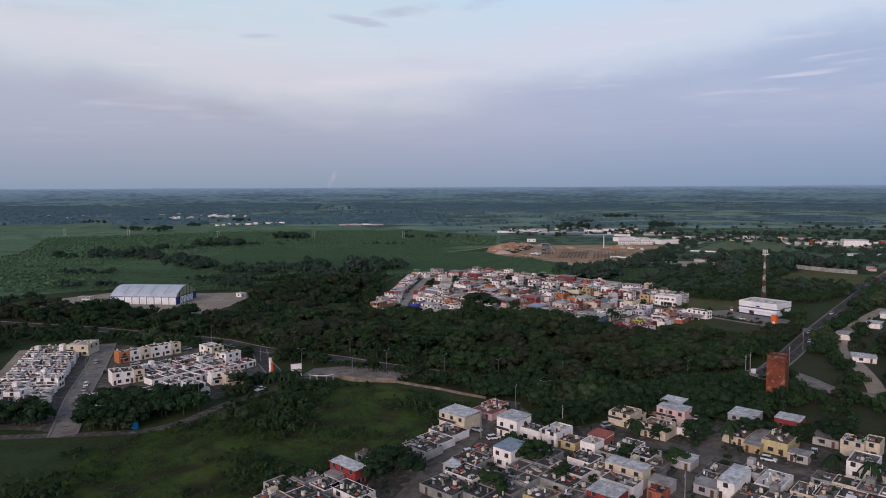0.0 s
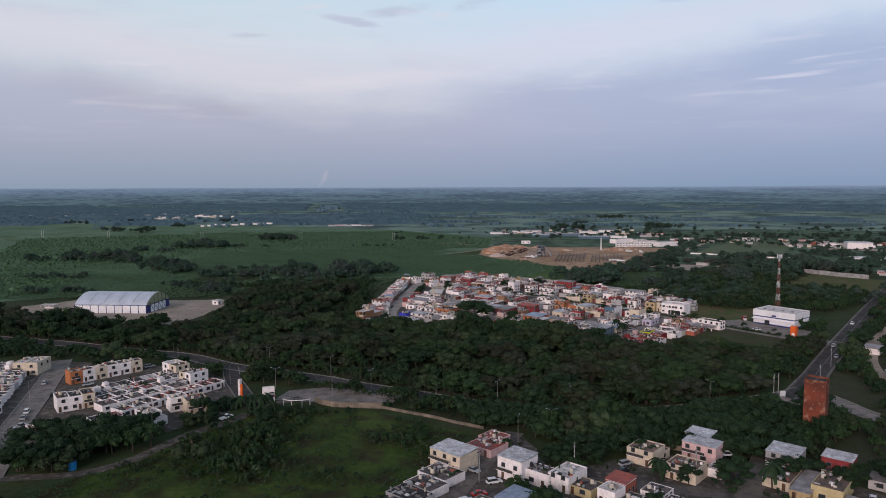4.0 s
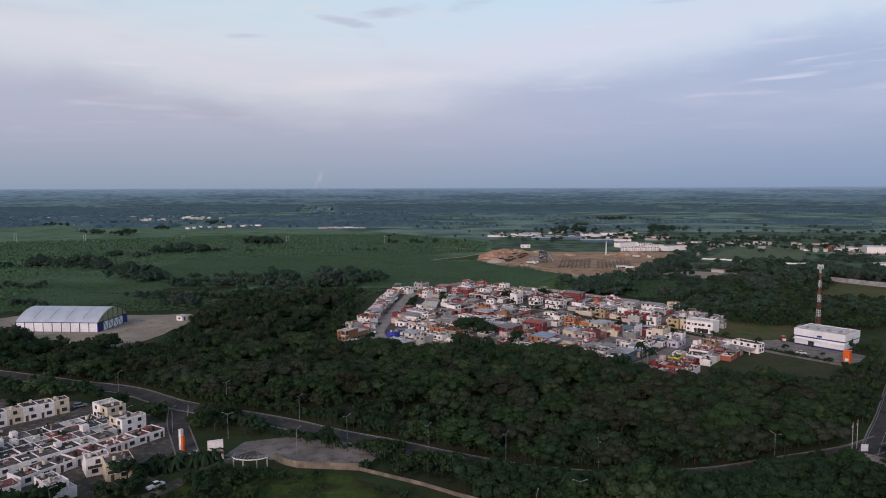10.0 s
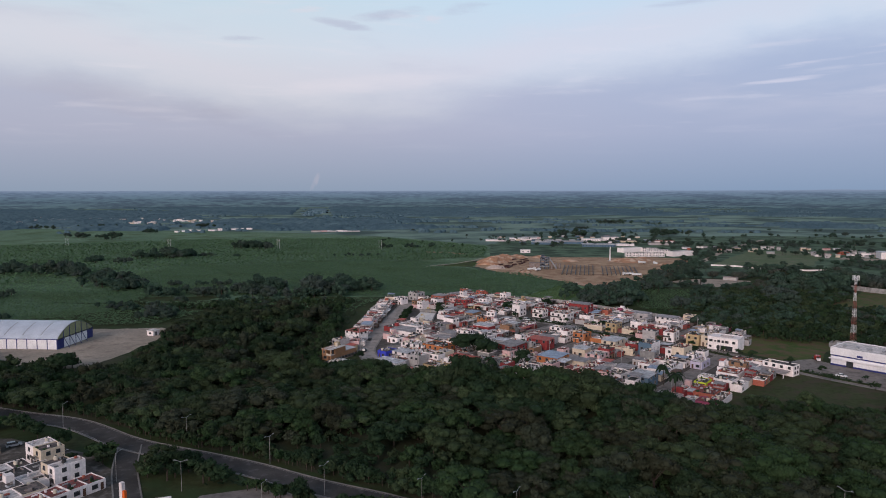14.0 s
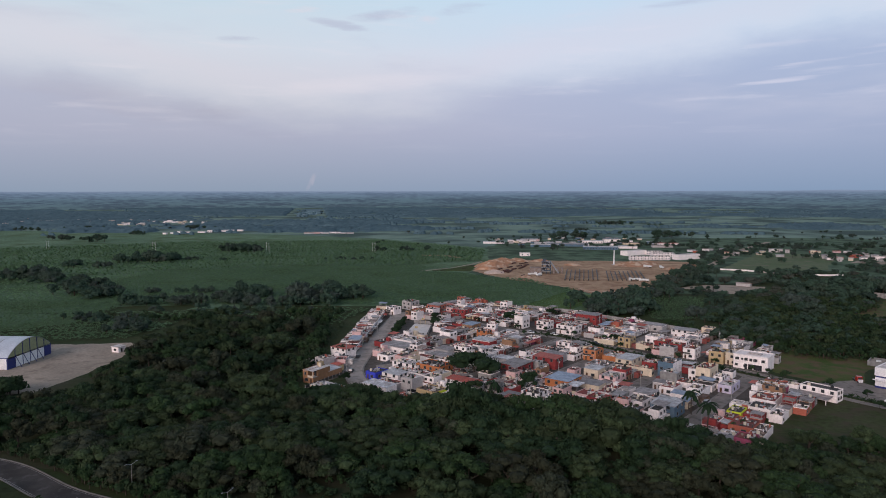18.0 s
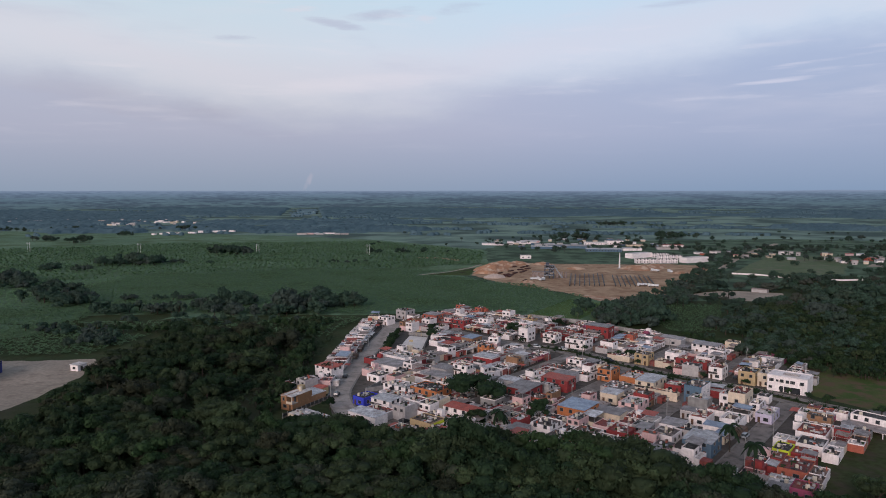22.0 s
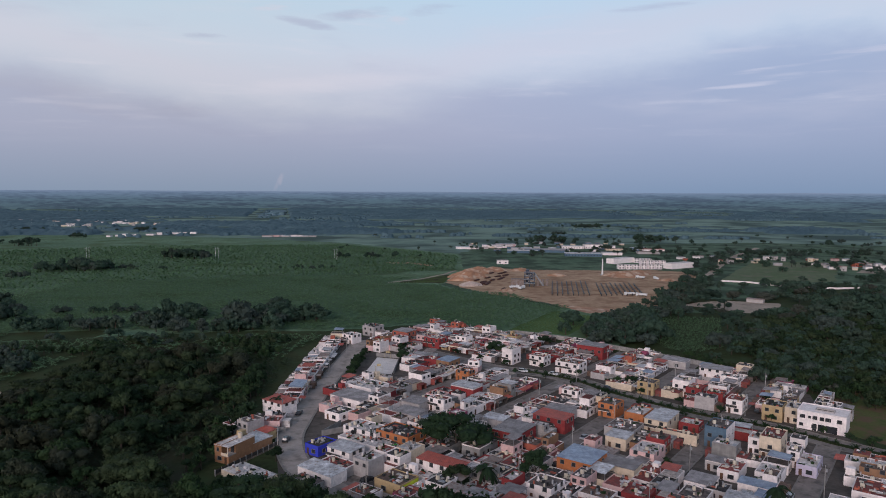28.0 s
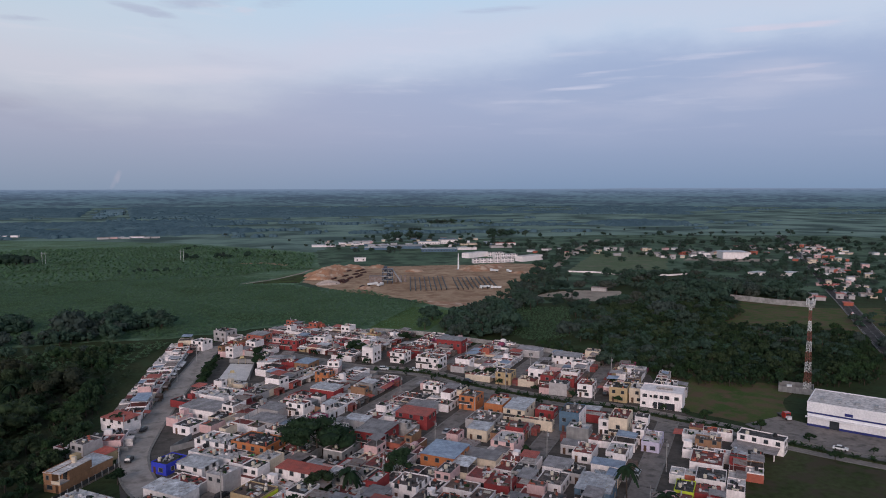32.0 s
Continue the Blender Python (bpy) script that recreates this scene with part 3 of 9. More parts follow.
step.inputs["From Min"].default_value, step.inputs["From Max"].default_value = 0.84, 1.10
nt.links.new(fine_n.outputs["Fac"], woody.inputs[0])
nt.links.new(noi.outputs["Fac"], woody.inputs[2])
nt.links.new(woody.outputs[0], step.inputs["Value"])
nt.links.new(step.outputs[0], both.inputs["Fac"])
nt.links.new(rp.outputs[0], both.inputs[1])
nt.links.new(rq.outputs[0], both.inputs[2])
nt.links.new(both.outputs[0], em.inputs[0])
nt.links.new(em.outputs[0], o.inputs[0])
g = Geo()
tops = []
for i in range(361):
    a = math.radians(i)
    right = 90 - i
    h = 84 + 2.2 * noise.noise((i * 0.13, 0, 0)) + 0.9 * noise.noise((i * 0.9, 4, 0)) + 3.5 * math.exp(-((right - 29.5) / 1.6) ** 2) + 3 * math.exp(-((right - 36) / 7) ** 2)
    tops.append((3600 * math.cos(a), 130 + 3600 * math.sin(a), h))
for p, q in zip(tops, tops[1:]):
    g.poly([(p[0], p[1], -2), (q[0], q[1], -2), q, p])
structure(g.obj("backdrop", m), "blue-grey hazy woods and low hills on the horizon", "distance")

U, V = Vector((0.636, 0.772)), Vector((0.772, -0.636))       # the main town's street directions


def town(a, c):
    return U * a + V * c


TOWN = [(-62, 452), (-60, 520), (-56, 560), (-50, 645), (-38, 662), (-12, 672), (20, 680), (60, 652), (92, 632), (112, 609), (137, 582), (160, 552), (176, 532), (158, 480), (162, 452), (148, 428), (118, 408), (96, 374), (70, 396), (30, 414), (-20, 428)]
JUNCTION = [(135, 464), (144, 456), (130, 444), (115, 426), (100, 407), (95, 412), (116, 440)]
patch("pavement", [(-42, 468), (-46, 486), (-44, 520), (-41, 560), (-37, 640), (-20, 655), (20, 668), (58, 645), (90, 626), (110, 603), (134, 577), (155, 548), (168, 528), (150, 482), (157, 454), (145, 433), (117, 412), (98, 386), (75, 402), (30, 420), (-15, 434), (-38, 450)], 0.05, M_LANE, "worn grey concrete ground between the town houses", "pavement")
patch("rough_ground", [(-1150, -900), (1150, -900), (1150, 560), (700, 640), (420, 690), (330, 720), (-1150, 760)], 0.015, M_GRASS, "rough grass and bare patches round the houses", "ground", 4.0)
# pasture colours raised and blued so that they hold some distance haze
patch("pasture", [(-200, 600), (420, 560), (760, 600), (1100, 900), (1000, 1250), (600, 1400), (120, 1330), (0, 1000)], 0.012, surface("pasture_green_hazed", (0.070, 0.118, 0.072), (0.102, 0.152, 0.094), rough=0.95, scale=0.012, fine=0.2, grit=0.5, bump=0.3, spec=0.1, stain=(0.036, 0.058, 0.036), stain_at=0.55), "green pasture and plots beyond the town", "pasture", 4.0)
patch("near_ground", [(-50, 176), (-20, 160), (60, 140), (150, 140), (150, 186), (122, 214), (96, 240), (84, 246), (50, 240), (30, 232), (24, 262), (14, 262), (-6, 222), (-26, 204)], 0.03, M_EARTHPAVE, "worn concrete and earth between the near houses", "pavement", 1.5)
patch("estate_ground", [(-183, 232), (-140, 228), (-128, 250), (-98, 262), (-82, 288), (-92, 322), (-112, 342), (-146, 356), (-188, 360), (-222, 350), (-200, 290)], 0.03, M_EARTHPAVE, "worn grey ground between the estate's houses", "pavement", 1.5)
meadow = patch("meadow", [(-175, 150), (-125, 178), (-109, 226), (-98, 240), (-80, 278), (-62, 291), (-45, 287.5), (-30, 286), (-12, 274), (7, 262), (-2, 240), (-14, 214), (-30, 196), (-45, 178), (-60, 150)], 0.04, M_LAWN, "overgrown green meadow with weeds", "meadow", 1.5)
M_FADED = surface("faded_lawn", (0.034, 0.048, 0.016), (0.052, 0.060, 0.026), rough=0.95, scale=0.05, fine=0.5, grit=0.6, bump=0.15, spec=0.1, stain=(0.062, 0.052, 0.034), stain_at=0.58)
patch("lawn_east", [(165, 366), (122, 391), (101, 381), (121, 411), (147, 438), (163, 437), (180, 419), (200, 400), (190, 378)], 0.04, M_FADED, "mown grass field beside the town", "lawn", 1.2)
patch("lawn_tower", [(153, 482), (166, 462), (186, 462), (196, 478), (222, 497), (205, 505), (190, 530), (172, 520)], 0.04, M_DRYLAWN, "dry grass plot beside the mast", "lawn", 1.2)
patch("lawn_west", [(-62, 590), (-52, 640), (-40, 660), (-95, 650), (-160, 640), (-230, 622), (-235, 600), (-150, 605), (-100, 610)], 0.04, M_GRASS, "pale grass strip behind the row houses", "lawn", 2.0)
patch("woodland_floor", [(-330, 440), (-240, 412), (-160, 386), (-100, 362), (-57, 338), (-17, 316), (20, 297), (52, 291), (85, 294), (125, 310), (150, 345), (165, 366), (122, 391), (96, 373), (60, 404), (-20, 426), (-62, 450), (-61, 545), (-70, 590), (-150, 600), (-160, 560), (-155, 475), (-230, 455), (-300, 462)], 0.03, M_SOIL, "shaded leafy floor of the woodland", "ground", 2.0)
patch("woodland_floor_east", [(160, 552), (182, 514), (214, 503), (250, 498), (302, 545), (312, 584), (262, 610), (303, 648), (340, 690), (410, 715), (410, 880), (330, 840), (280, 770), (230, 790), (200, 770), (215, 690), (190, 635), (140, 632), (135, 600)], 0.03, M_GRASS, "rough grass and scrub under the eastern trees", "ground", 2.0)
patch("woodland_floor_south", [(0, 296), (-10, 278), (10, 264), (22, 268), (60, 246), (120, 226), (190, 230), (260, 240), (260, 470), (225, 420), (170, 340), (150, 300), (120, 290), (60, 276), (25, 283)], 0.03, M_SOIL, "shaded ground under the roadside trees", "ground", 2.0)
patch("crop_field", [(-800, 880), (-595, 760), (-420, 640), (-230, 640), (-110, 665), (-45, 668), (18, 690), (60, 660), (112, 612), (128, 640), (150, 660), (168, 712), (138, 735), (100, 760), (83, 818), (47, 834), (30, 870), (35, 905), (60, 985), (70, 1180), (-100, 1380), (-300, 1500), (-700, 1620), (-1300, 1700), (-1500, 1400)], 0.06, M_CANE_HAZED, "broad green plantation field", "field", 3.0)
patch("field_west", [(-440, 650), (-225, 632), (-240, 596), (-300, 556), (-345, 530), (-480, 520), (-720, 640), (-600, 764)], 0.06, M_CANE_HAZED, "green crop field beyond the sports hall", "field", 2.0)
patch("corn_field", [(134, 619), (143, 597), (168, 605), (212, 700), (176, 708), (146, 688)], 0.07, M_GRASS, "small field of tall green maize", "field", 1.0)
patch("field_bright", [(62, 668), (94, 650), (108, 672), (126, 712), (104, 735), (76, 690)], 0.08, surface("young_crop", (0.064, 0.112, 0.034), (0.086, 0.136, 0.044), rough=0.95, scale=0.03, fine=0.6, bump=0.3, spec=0.1), "bright green field of young plants", "field", 1.0)
patch("field_pale", [(294, 890), (422, 1076), (532, 1078), (412, 892), (328, 871)], 0.06, surface("grazed_pasture", (0.090, 0.125, 0.062), (0.115, 0.140, 0.080), rough=0.95, scale=0.02, fine=0.2, grit=0.4, spec=0.1, stain=(0.15, 0.14, 0.10), stain_at=0.66), "flat pasture with a track beside it", "field", 2.0)
patch("field_mast", [(312, 584), (330, 545), (420, 640), (380, 650), (346, 692), (303, 648), (262, 610)], 0.05, M_DRYLAWN, "rough pasture beside the main road", "field", 2.0)
patch("clearing", [(-235, 640), (-180, 650), (-175, 672), (-240, 665)], 0.09, M_GRASS, "small cleared grass plot in the plantation", "clearing", 1.5)
patch("hall_yard", [(-318, 500), (-300, 478), (-246, 462), (-200, 440), (-168, 450), (-163, 480), (-160, 528), (-172, 545), (-200, 540), (-276, 545)], 0.07, M_DUST, "bare sandy yard round the sports hall", "yard", 1.5)
patch("building_site", [(34, 886), (40, 912), (50, 955), (66, 992), (92, 1006), (118, 1000), (147, 990), (197, 988), (228, 982), (262, 990), (295, 972), (292, 930), (270, 892), (251, 868), (228, 826), (205, 790), (186, 752), (168, 718), (140, 733), (126, 723), (108, 762), (84, 795), (61, 825), (47, 852)], 0.10, M_SAND, "bare sandy brown earth of a building site", "building site", 2.0)
DIRT = [(206, 756), (222, 742), (236, 722), (256, 718), (272, 736), (284, 762), (249, 776), (222, 768)]
patch("dirt_strip", DIRT, 0.09, M_DUST, "dusty strip at the wood's edge", "ground", 1.5)
patch("shed_yard", [(478, 962), (520, 936), (566, 922), (592, 936), (560, 960), (530, 962), (500, 985)], 0.10, M_DUST, "dusty yard before the large white shed", "yard", 1.5)
patch("track_field", [(-18, 886), (14, 914), (38, 951), (52, 985), (49, 986), (35, 953), (12, 917), (-20, 889)], 0.11, M_DUST, "pale field track", "track", 0.6)
patch("red_bank", [(108, 762), (126, 722), (146, 728), (160, 722), (150, 738), (124, 752)], 0.12, M_RED_DIRT, "low bank of red earth at the site's edge", "ground", 1.0)
patch("grass_corner", [(-14, 887), (14, 912), (38, 948), (44, 946), (36, 905), (32, 882), (12, 885)], 0.115, M_LAWN, "grassy corner between crops and building site", "grass", 0.8)
patch("track_far", [(-26, 1072), (4, 1069), (30, 1040), (25, 1030), (0, 1056), (-26, 1062)], 0.10, M_RED_DIRT, "reddish earth patch among the crops", "track", 1.0)
patch("yard_east", [(183, 465), (187, 455), (208, 428), (196, 414), (166, 446), (165, 461)], 0.10, M_STREET, "paved forecourt of the white store", "forecourt")
patch("plaza", [(-70, 300), (-67, 312), (-53, 317), (-33, 311), (-20, 304), (-24, 293), (-42, 294.5), (-54, 297)], 0.09, M_STREET, "pale paved entrance plaza", "plaza")

lanes = {}


def road(name, pts, width, mat, label, z=0.12, kerb=True, lines=""):
    line = smooth_line(pts)
    lanes[name] = (line, width)
    h = width / 2
    ribbon(name, line, -h, h, z, mat, label, "road")
    if kerb:
        kw = 0.45 if width > 8.5 or width < 7.2 else 0.8
        ribbon("kerb", line, -h - kw, -h, z + 0.15, M_KERB, "raised pale concrete kerb and pavement edge", "kerb", 0.15)
        ribbon("kerb", line, h, h + kw, z + 0.15, M_KERB, "raised pale concrete kerb and pavement edge", "kerb", 0.15)
    if "c" in lines:
        ribbon("road_marking", line, -0.08, 0.08, z + 0.01, M_WHITE_LINE, "worn painted centre line", "road marking")
    if "e" in lines:
        for s in (-h + 0.4, h - 0.55):
            ribbon("road_marking", line, s, s + 0.15, z + 0.01, M_WHITE_LINE, "worn painted edge line", "road marking")
    return line


road("road_avenue", [(-420, 450), (-330, 428), (-260, 412), (-210, 398), (-161, 380), (-132, 370), (-104, 351), (-75, 338), (-57, 329.5), (-38, 318.5), (-17, 308.5), (-4, 301), (19, 290), (36, 285), (53, 283.5), (79, 286.5), (99, 293), (128, 303), (146, 313)], 9, M_ASPHALT, "grey asphalt avenue through the trees", 0.12, True, "e")
road("road_main", [(128, 292), (146, 316), (163, 338), (202, 391), (273, 485), (340, 572), (405, 655), (463, 730), (560, 852), (720, 1060), (900, 1300)], 9.5, M_ASPHALT, "main road of worn grey asphalt", 0.14, True, "ce")
road("road_curve", [(146, 312), (150, 298), (152, 285), (157, 275), (170, 270), (200, 268), (260, 262)], 9, M_STREET, "pale concrete branch road", 0.15, True)
road("road_boulevard", [(10, 609), (39, 577), (59, 566), (75, 552), (84, 536), (97, 519), (115, 500), (132, 487), (144, 471), (156, 458), (166, 440), (180, 422), (196, 404), (207, 395)], 10, M_STREET, "grey concrete town boulevard", 0.13, True)
STREETS = [-335.0, -296.5, -261.0, -225.5, -190.7]
for c, a0, a1 in ((-335, 392, 458), (-296.5, 322, 540), (-261, 352, 540), (-225.5, 360, 528), (-190.7, 362, 452)):
    road("road_street", [town(a0, c), town((a0 + a1) / 2, c), town(a1, c)], 6.4, M_STREET, "narrow grey concrete street between houses", 0.11, True)
road("road_west", [(-18, 440), (-32, 456), (-40, 480), (-40.3, 504), (-37, 546), (-33, 582), (-28.6, 620), (-26, 640)], 8, surface("dusty_concrete", (0.38, 0.335, 0.30), (0.29, 0.258, 0.232), rough=0.95, scale=0.1, fine=0.8, grit=0.3, spec=0.1, stain=(0.22, 0.195, 0.17), stain_at=0.63), "dusty pale street along the row houses", 0.13, True)
road("road_village", [(-134, 224), (-139.4, 236.8), (-154, 270), (-170.4, 314), (-184, 348), (-190, 362)], 8, M_STREET, "pale concrete street of the white estate", 0.13, True)
road("road_village_west", [(-190, 262), (-200, 291), (-209.4, 314), (-224, 348)], 9, M_DUST, "dusty street behind the white estate", 0.12, False)
road("road_entry", [(-190, 219), (-155, 222.5), (-131, 225.5), (-109, 229), (-98, 240), (-90, 259.5), (-79, 275), (-72, 290), (-60, 303)], 4.6, M_EARTHPAVE, "worn earth access road of the white estate", 0.12, False)
road("road_gate", [(-76, 290), (-86, 310), (-96, 330), (-103, 349)], 6.5, M_ASPHALT, "dark asphalt gateway road", 0.115, True)
M_NEARSTREET = surface("near_street_concrete", (0.165, 0.145, 0.128), (0.115, 0.103, 0.092), spec=0.1, rough=0.95, scale=0.12, fine=0.9, grit=0.35, stain=(0.085, 0.077, 0.068), stain_at=0.6)
road("road_block", [(-16, 172), (-8, 195), (-1, 212), (8, 234), (15, 250), (22, 264)], 6.5, M_NEARSTREET, "grey street between low houses", 0.12, False)
road("road_block_east", [(46, 165), (57, 181), (71.5, 202), (88, 228), (99, 247)], 6.5, M_NEARSTREET, "grey street between cream houses", 0.12, False)
road("road_cross", [(20, 233), (34, 226), (50, 222), (71.5, 217), (85, 208.5), (99, 199), (114, 190), (140, 176)], 6, M_NEARSTREET, "grey cross street with parked cars", 0.125, False)
road("track_dirt", [(163, 262), (176, 290), (186, 318), (193, 345), (207, 372), (226, 399), (264, 443), (290, 470)], 7, M_DUST, "pale dirt track beside the main road", 0.09, False)
road("road_site", [(262, 905), (300, 930), (360, 1030), (437, 1150), (540, 1290)], 8, M_DUST, "pale road past the building site", 0.12, False)

ribbon("median", lanes["road_boulevard"][0][14:-8], -1.2, 1.2, 0.34, M_GRASS, "raised planted strip along the boulevard", "median", 0.2)


def clear_of_roads(x, y, gap):
    p = Vector((x, y))
    for line, width in lanes.values():
        for q in line[::2]:
            if abs(q.x - x) < width + gap and abs(q.y - y) < width + gap and (q - p).length < width / 2 + gap:
                return False
    return True

# ---- vegetation ----
rng = np.random.default_rng(7)


def crown_arrays(r, h, puffs, leaves, size, seed, flat=0.75, reach=(0.35, 0.68), puff=(0.38, 0.58)):
    """Leaf clumps on several puffs: points and quads of one uneven crown about the origin, its foot at z 0."""
    g = np.random.default_rng(seed)
    vs, fs, n = [], [], 0
    for k in range(puffs):
        a = 2 * np.pi * (k * 0.38 + g.random() * 0.3)
        d = r * (0.15 if k == 0 else g.uniform(*reach))
        c = np.array([d * np.cos(a), d * np.sin(a), h * (0.74 if k == 0 else g.uniform(0.30, 0.80) - 0.16 * (d / r) ** 2)])
        pr = r * g.uniform(*puff)
        m = leaves // puffs
        u = g.normal(size=(m, 3))
        u[:, 2] = np.abs(u[:, 2]) * 1.1 - 0.45 * np.abs(u[:, 1])
        u /= np.linalg.norm(u, axis=1)[:, None]
        ctr = c + u * np.array([pr, pr, pr * flat]) * g.uniform(0.72, 1.08, (m, 1))
        nrm = u + g.normal(scale=0.62, size=(m, 3))
        nrm /= np.linalg.norm(nrm, axis=1)[:, None]
        t1 = np.cross(nrm, g.normal(size=(m, 3)))
        t1 /= np.linalg.norm(t1, axis=1)[:, None]
        t2 = np.cross(nrm, t1)
        s = size * g.uniform(0.6, 1.3, (m, 1))
        q = np.stack([ctr - t1 * s, ctr + t1 * s * 0.7 - t2 * s * 0.7, ctr + t1 * s * 0.6 + t2 * s * 0.75], 1)
        vs.append(q.reshape(-1, 3))
        fs.append(np.arange(3 * m).reshape(-1, 3) + n)
        n += 3 * m
        # a rough inner mass so that the sky does not show through
        ring = 5
        th = np.arange(ring) * 2 * np.pi / ring + g.uniform(0, 1)
        core = []
        for zz, rr in ((-0.75, 0.6), (0.0, 0.86), (0.55, 0.55)):
            core.append(np.stack([c[0] + pr * rr * np.cos(th) * g.uniform(0.75, 1.1, ring), c[1] + pr * rr * np.sin(th) * g.uniform(0.75, 1.1, ring), np.full(ring, c[2] + pr * flat * zz)], 1))
        core.append((c + np.array([0, 0, pr * flat * 0.72]))[None])
        vs.append(np.concatenate(core))
        for i in range(ring):
            j = (i + 1) % ring
            for lv in range(2):
                o, u = n + lv * ring, n + (lv + 1) * ring
                fs.append(np.array([[o + i, o + j, u + j], [o + i, u + j, u + i]]))
            fs.append(np.array([[n + 2 * ring + i, n + 2 * ring + j, n + 3 * ring]]))
        n += 3 * ring + 1
    return np.concatenate(vs), np.concatenate(fs)


CROWNS = [crown_arrays(r, h, p + 5, lv, s, 11 + i, fl * 0.8, (0.3, 0.82), (0.26, 0.48)) for i, (r, h, p, lv, s, fl) in enumerate((
    (4.6, 6.2, 7, 640, 0.40, 0.85), (5.4, 5.6, 8, 740, 0.42, 0.7), (3.8, 6.6, 6, 520, 0.38, 1.0), (6.2, 5.6, 9, 840, 0.44, 0.62), (4.2, 5.0, 6, 520, 0.38, 0.85), (3.0, 3.8, 4, 320, 0.34, 0.95)))]

CROWNS_BIG = [crown_arrays(r, h, p + 7, lv, s, 71 + i, fl * 0.75, (0.25, 0.9), (0.2, 0.42)) for i, (r, h, p, lv, s, fl) in enumerate((
    (4.8, 6.0, 11, 1350, 0.30, 0.75), (5.8, 5.4, 13, 1600, 0.31, 0.6), (4.0, 7.0, 9, 1100, 0.29, 0.95), (6.6, 5.2, 15, 1800, 0.32, 0.5), (4.4, 5.2, 9, 1100, 0.29, 0.8), (3.2, 4.0, 6, 700, 0.27, 0.9)))]

CROWNS_LITE = [crown_arrays(r, h, p + 3, lv, s, 31 + i, fl * 0.85, (0.3, 0.8), (0.28, 0.5)) for i, (r, h, p, lv, s, fl) in enumerate((
    (4.6, 6.2, 6, 240, 0.62, 0.85), (5.4, 5.6, 7, 280, 0.66, 0.7), (3.8, 6.6, 5, 200, 0.6, 1.0), (6.2, 5.6, 8, 320, 0.7, 0.62), (4.2, 5.0, 5, 200, 0.6, 0.85), (3.0, 3.8, 3, 120, 0.52, 0.95)))]

CROWNS_MINI = [crown_arrays(r, h, p, lv, s, 51 + i, fl) for i, (r, h, p, lv, s, fl) in enumerate((
    (4.6, 6.2, 4, 110, 0.85, 0.85), (5.4, 5.6, 4, 120, 0.9, 0.7), (3.8, 6.6, 3, 90, 0.85, 1.0), (6.2, 5.6, 5, 140, 0.95, 0.62), (4.2, 5.0, 3, 90, 0.85, 0.85), (3.0, 3.8, 2, 60, 0.75, 0.95)))]


def trunk_geo(h, r, seed, spread=2.2):
    rnd = random.Random(seed)
    g = Geo()
    top = Vector((rnd.uniform(-0.4, 0.4), rnd.uniform(-0.4, 0.4), h))
    g.tube((0, 0, -0.3), top, r, r * 0.6, 7)
    for i in range(4):
        a = i * 1.57 + rnd.uniform(-0.4, 0.4)
        g.tube(top - Vector((0, 0, 0.3 * i)), top + Vector((math.cos(a) * spread, math.sin(a) * spread, rnd.uniform(1.4, 2.6))), r * 0.45, r * 0.18, 5)
    return g


TREE_MESH = []
for i, (Vc, Fc) in enumerate(CROWNS_BIG):
    for j, lm in enumerate(LEAF):
        TREE_MESH.append((soup("crown", Vc, Fc, [lm]), trunk_geo(2.4 + 0.3 * i, 0.26, i).mesh("trunk", M_BARK), 1.0 + 0.2 * i))


def tree(x, y, s, turn, variant, species, label="broad dark green tree with a dense uneven crown", group="trees of the woodland"):
    if not clear_of_roads(x, y, 1.5):
        return None
    cm, tm, lift = TREE_MESH[variant * len(LEAF) + species]
    e = base("tree", pose(x, y, 0, 0, 0, turn) @ Matrix.Scale(s, 4), label, "tree", group)
    t = new("trunk", tm)
    c = new("crown", cm)
    t.parent = c.parent = e
    c.location.z = lift
    return e


def wood(name, spots, label, crowns=CROWNS, leaves=LEAF):
    """Many joined trees: rows of x, y, scale, variant, species."""
    vs, fs, ks, n = [], [], [], 0
    for x, y, s, v, k in spots:
        Vc, Fc = crowns[v]
        a = rng.uniform(0, 2 * np.pi)
        R = np.array([[np.cos(a), -np.sin(a), 0], [np.sin(a), np.cos(a), 0], [0, 0, 1]])
        P = (Vc @ R.T) * np.array([s, s, s * rng.uniform(0.85, 1.2)])
        P = P + np.array([x, y, (0.5 + 0.2 * v) * s])
        vs.append(P)
        fs.append(Fc + n)
        ks.append(np.full(len(Fc), k))
        n += len(P)
        # trunk
        th = np.arange(5) * 2 * np.pi / 5
        lo = np.stack([x + 0.3 * s * np.cos(th), y + 0.3 * s * np.sin(th), np.zeros(5)], 1)
        hi = np.stack([x + 0.18 * s * np.cos(th), y + 0.18 * s * np.sin(th), np.full(5, 5.0 * s)], 1)
        vs.append(np.concatenate([lo, hi]))
        fs.append(np.array([[n + i, n + (i + 1) % 5, n + 5 + (i + 1) % 5] for i in range(5)] + [[n + i, n + 5 + (i + 1) % 5, n + 5 + i] for i in range(5)]))
        ks.append(np.full(10, len(leaves)))
        n += 10
    ob = new(name, soup(name, np.concatenate(vs), np.concatenate(fs), leaves + [M_BARK], np.concatenate(ks)))
    return tagged(ob, label, "woodland", kind="stuff")


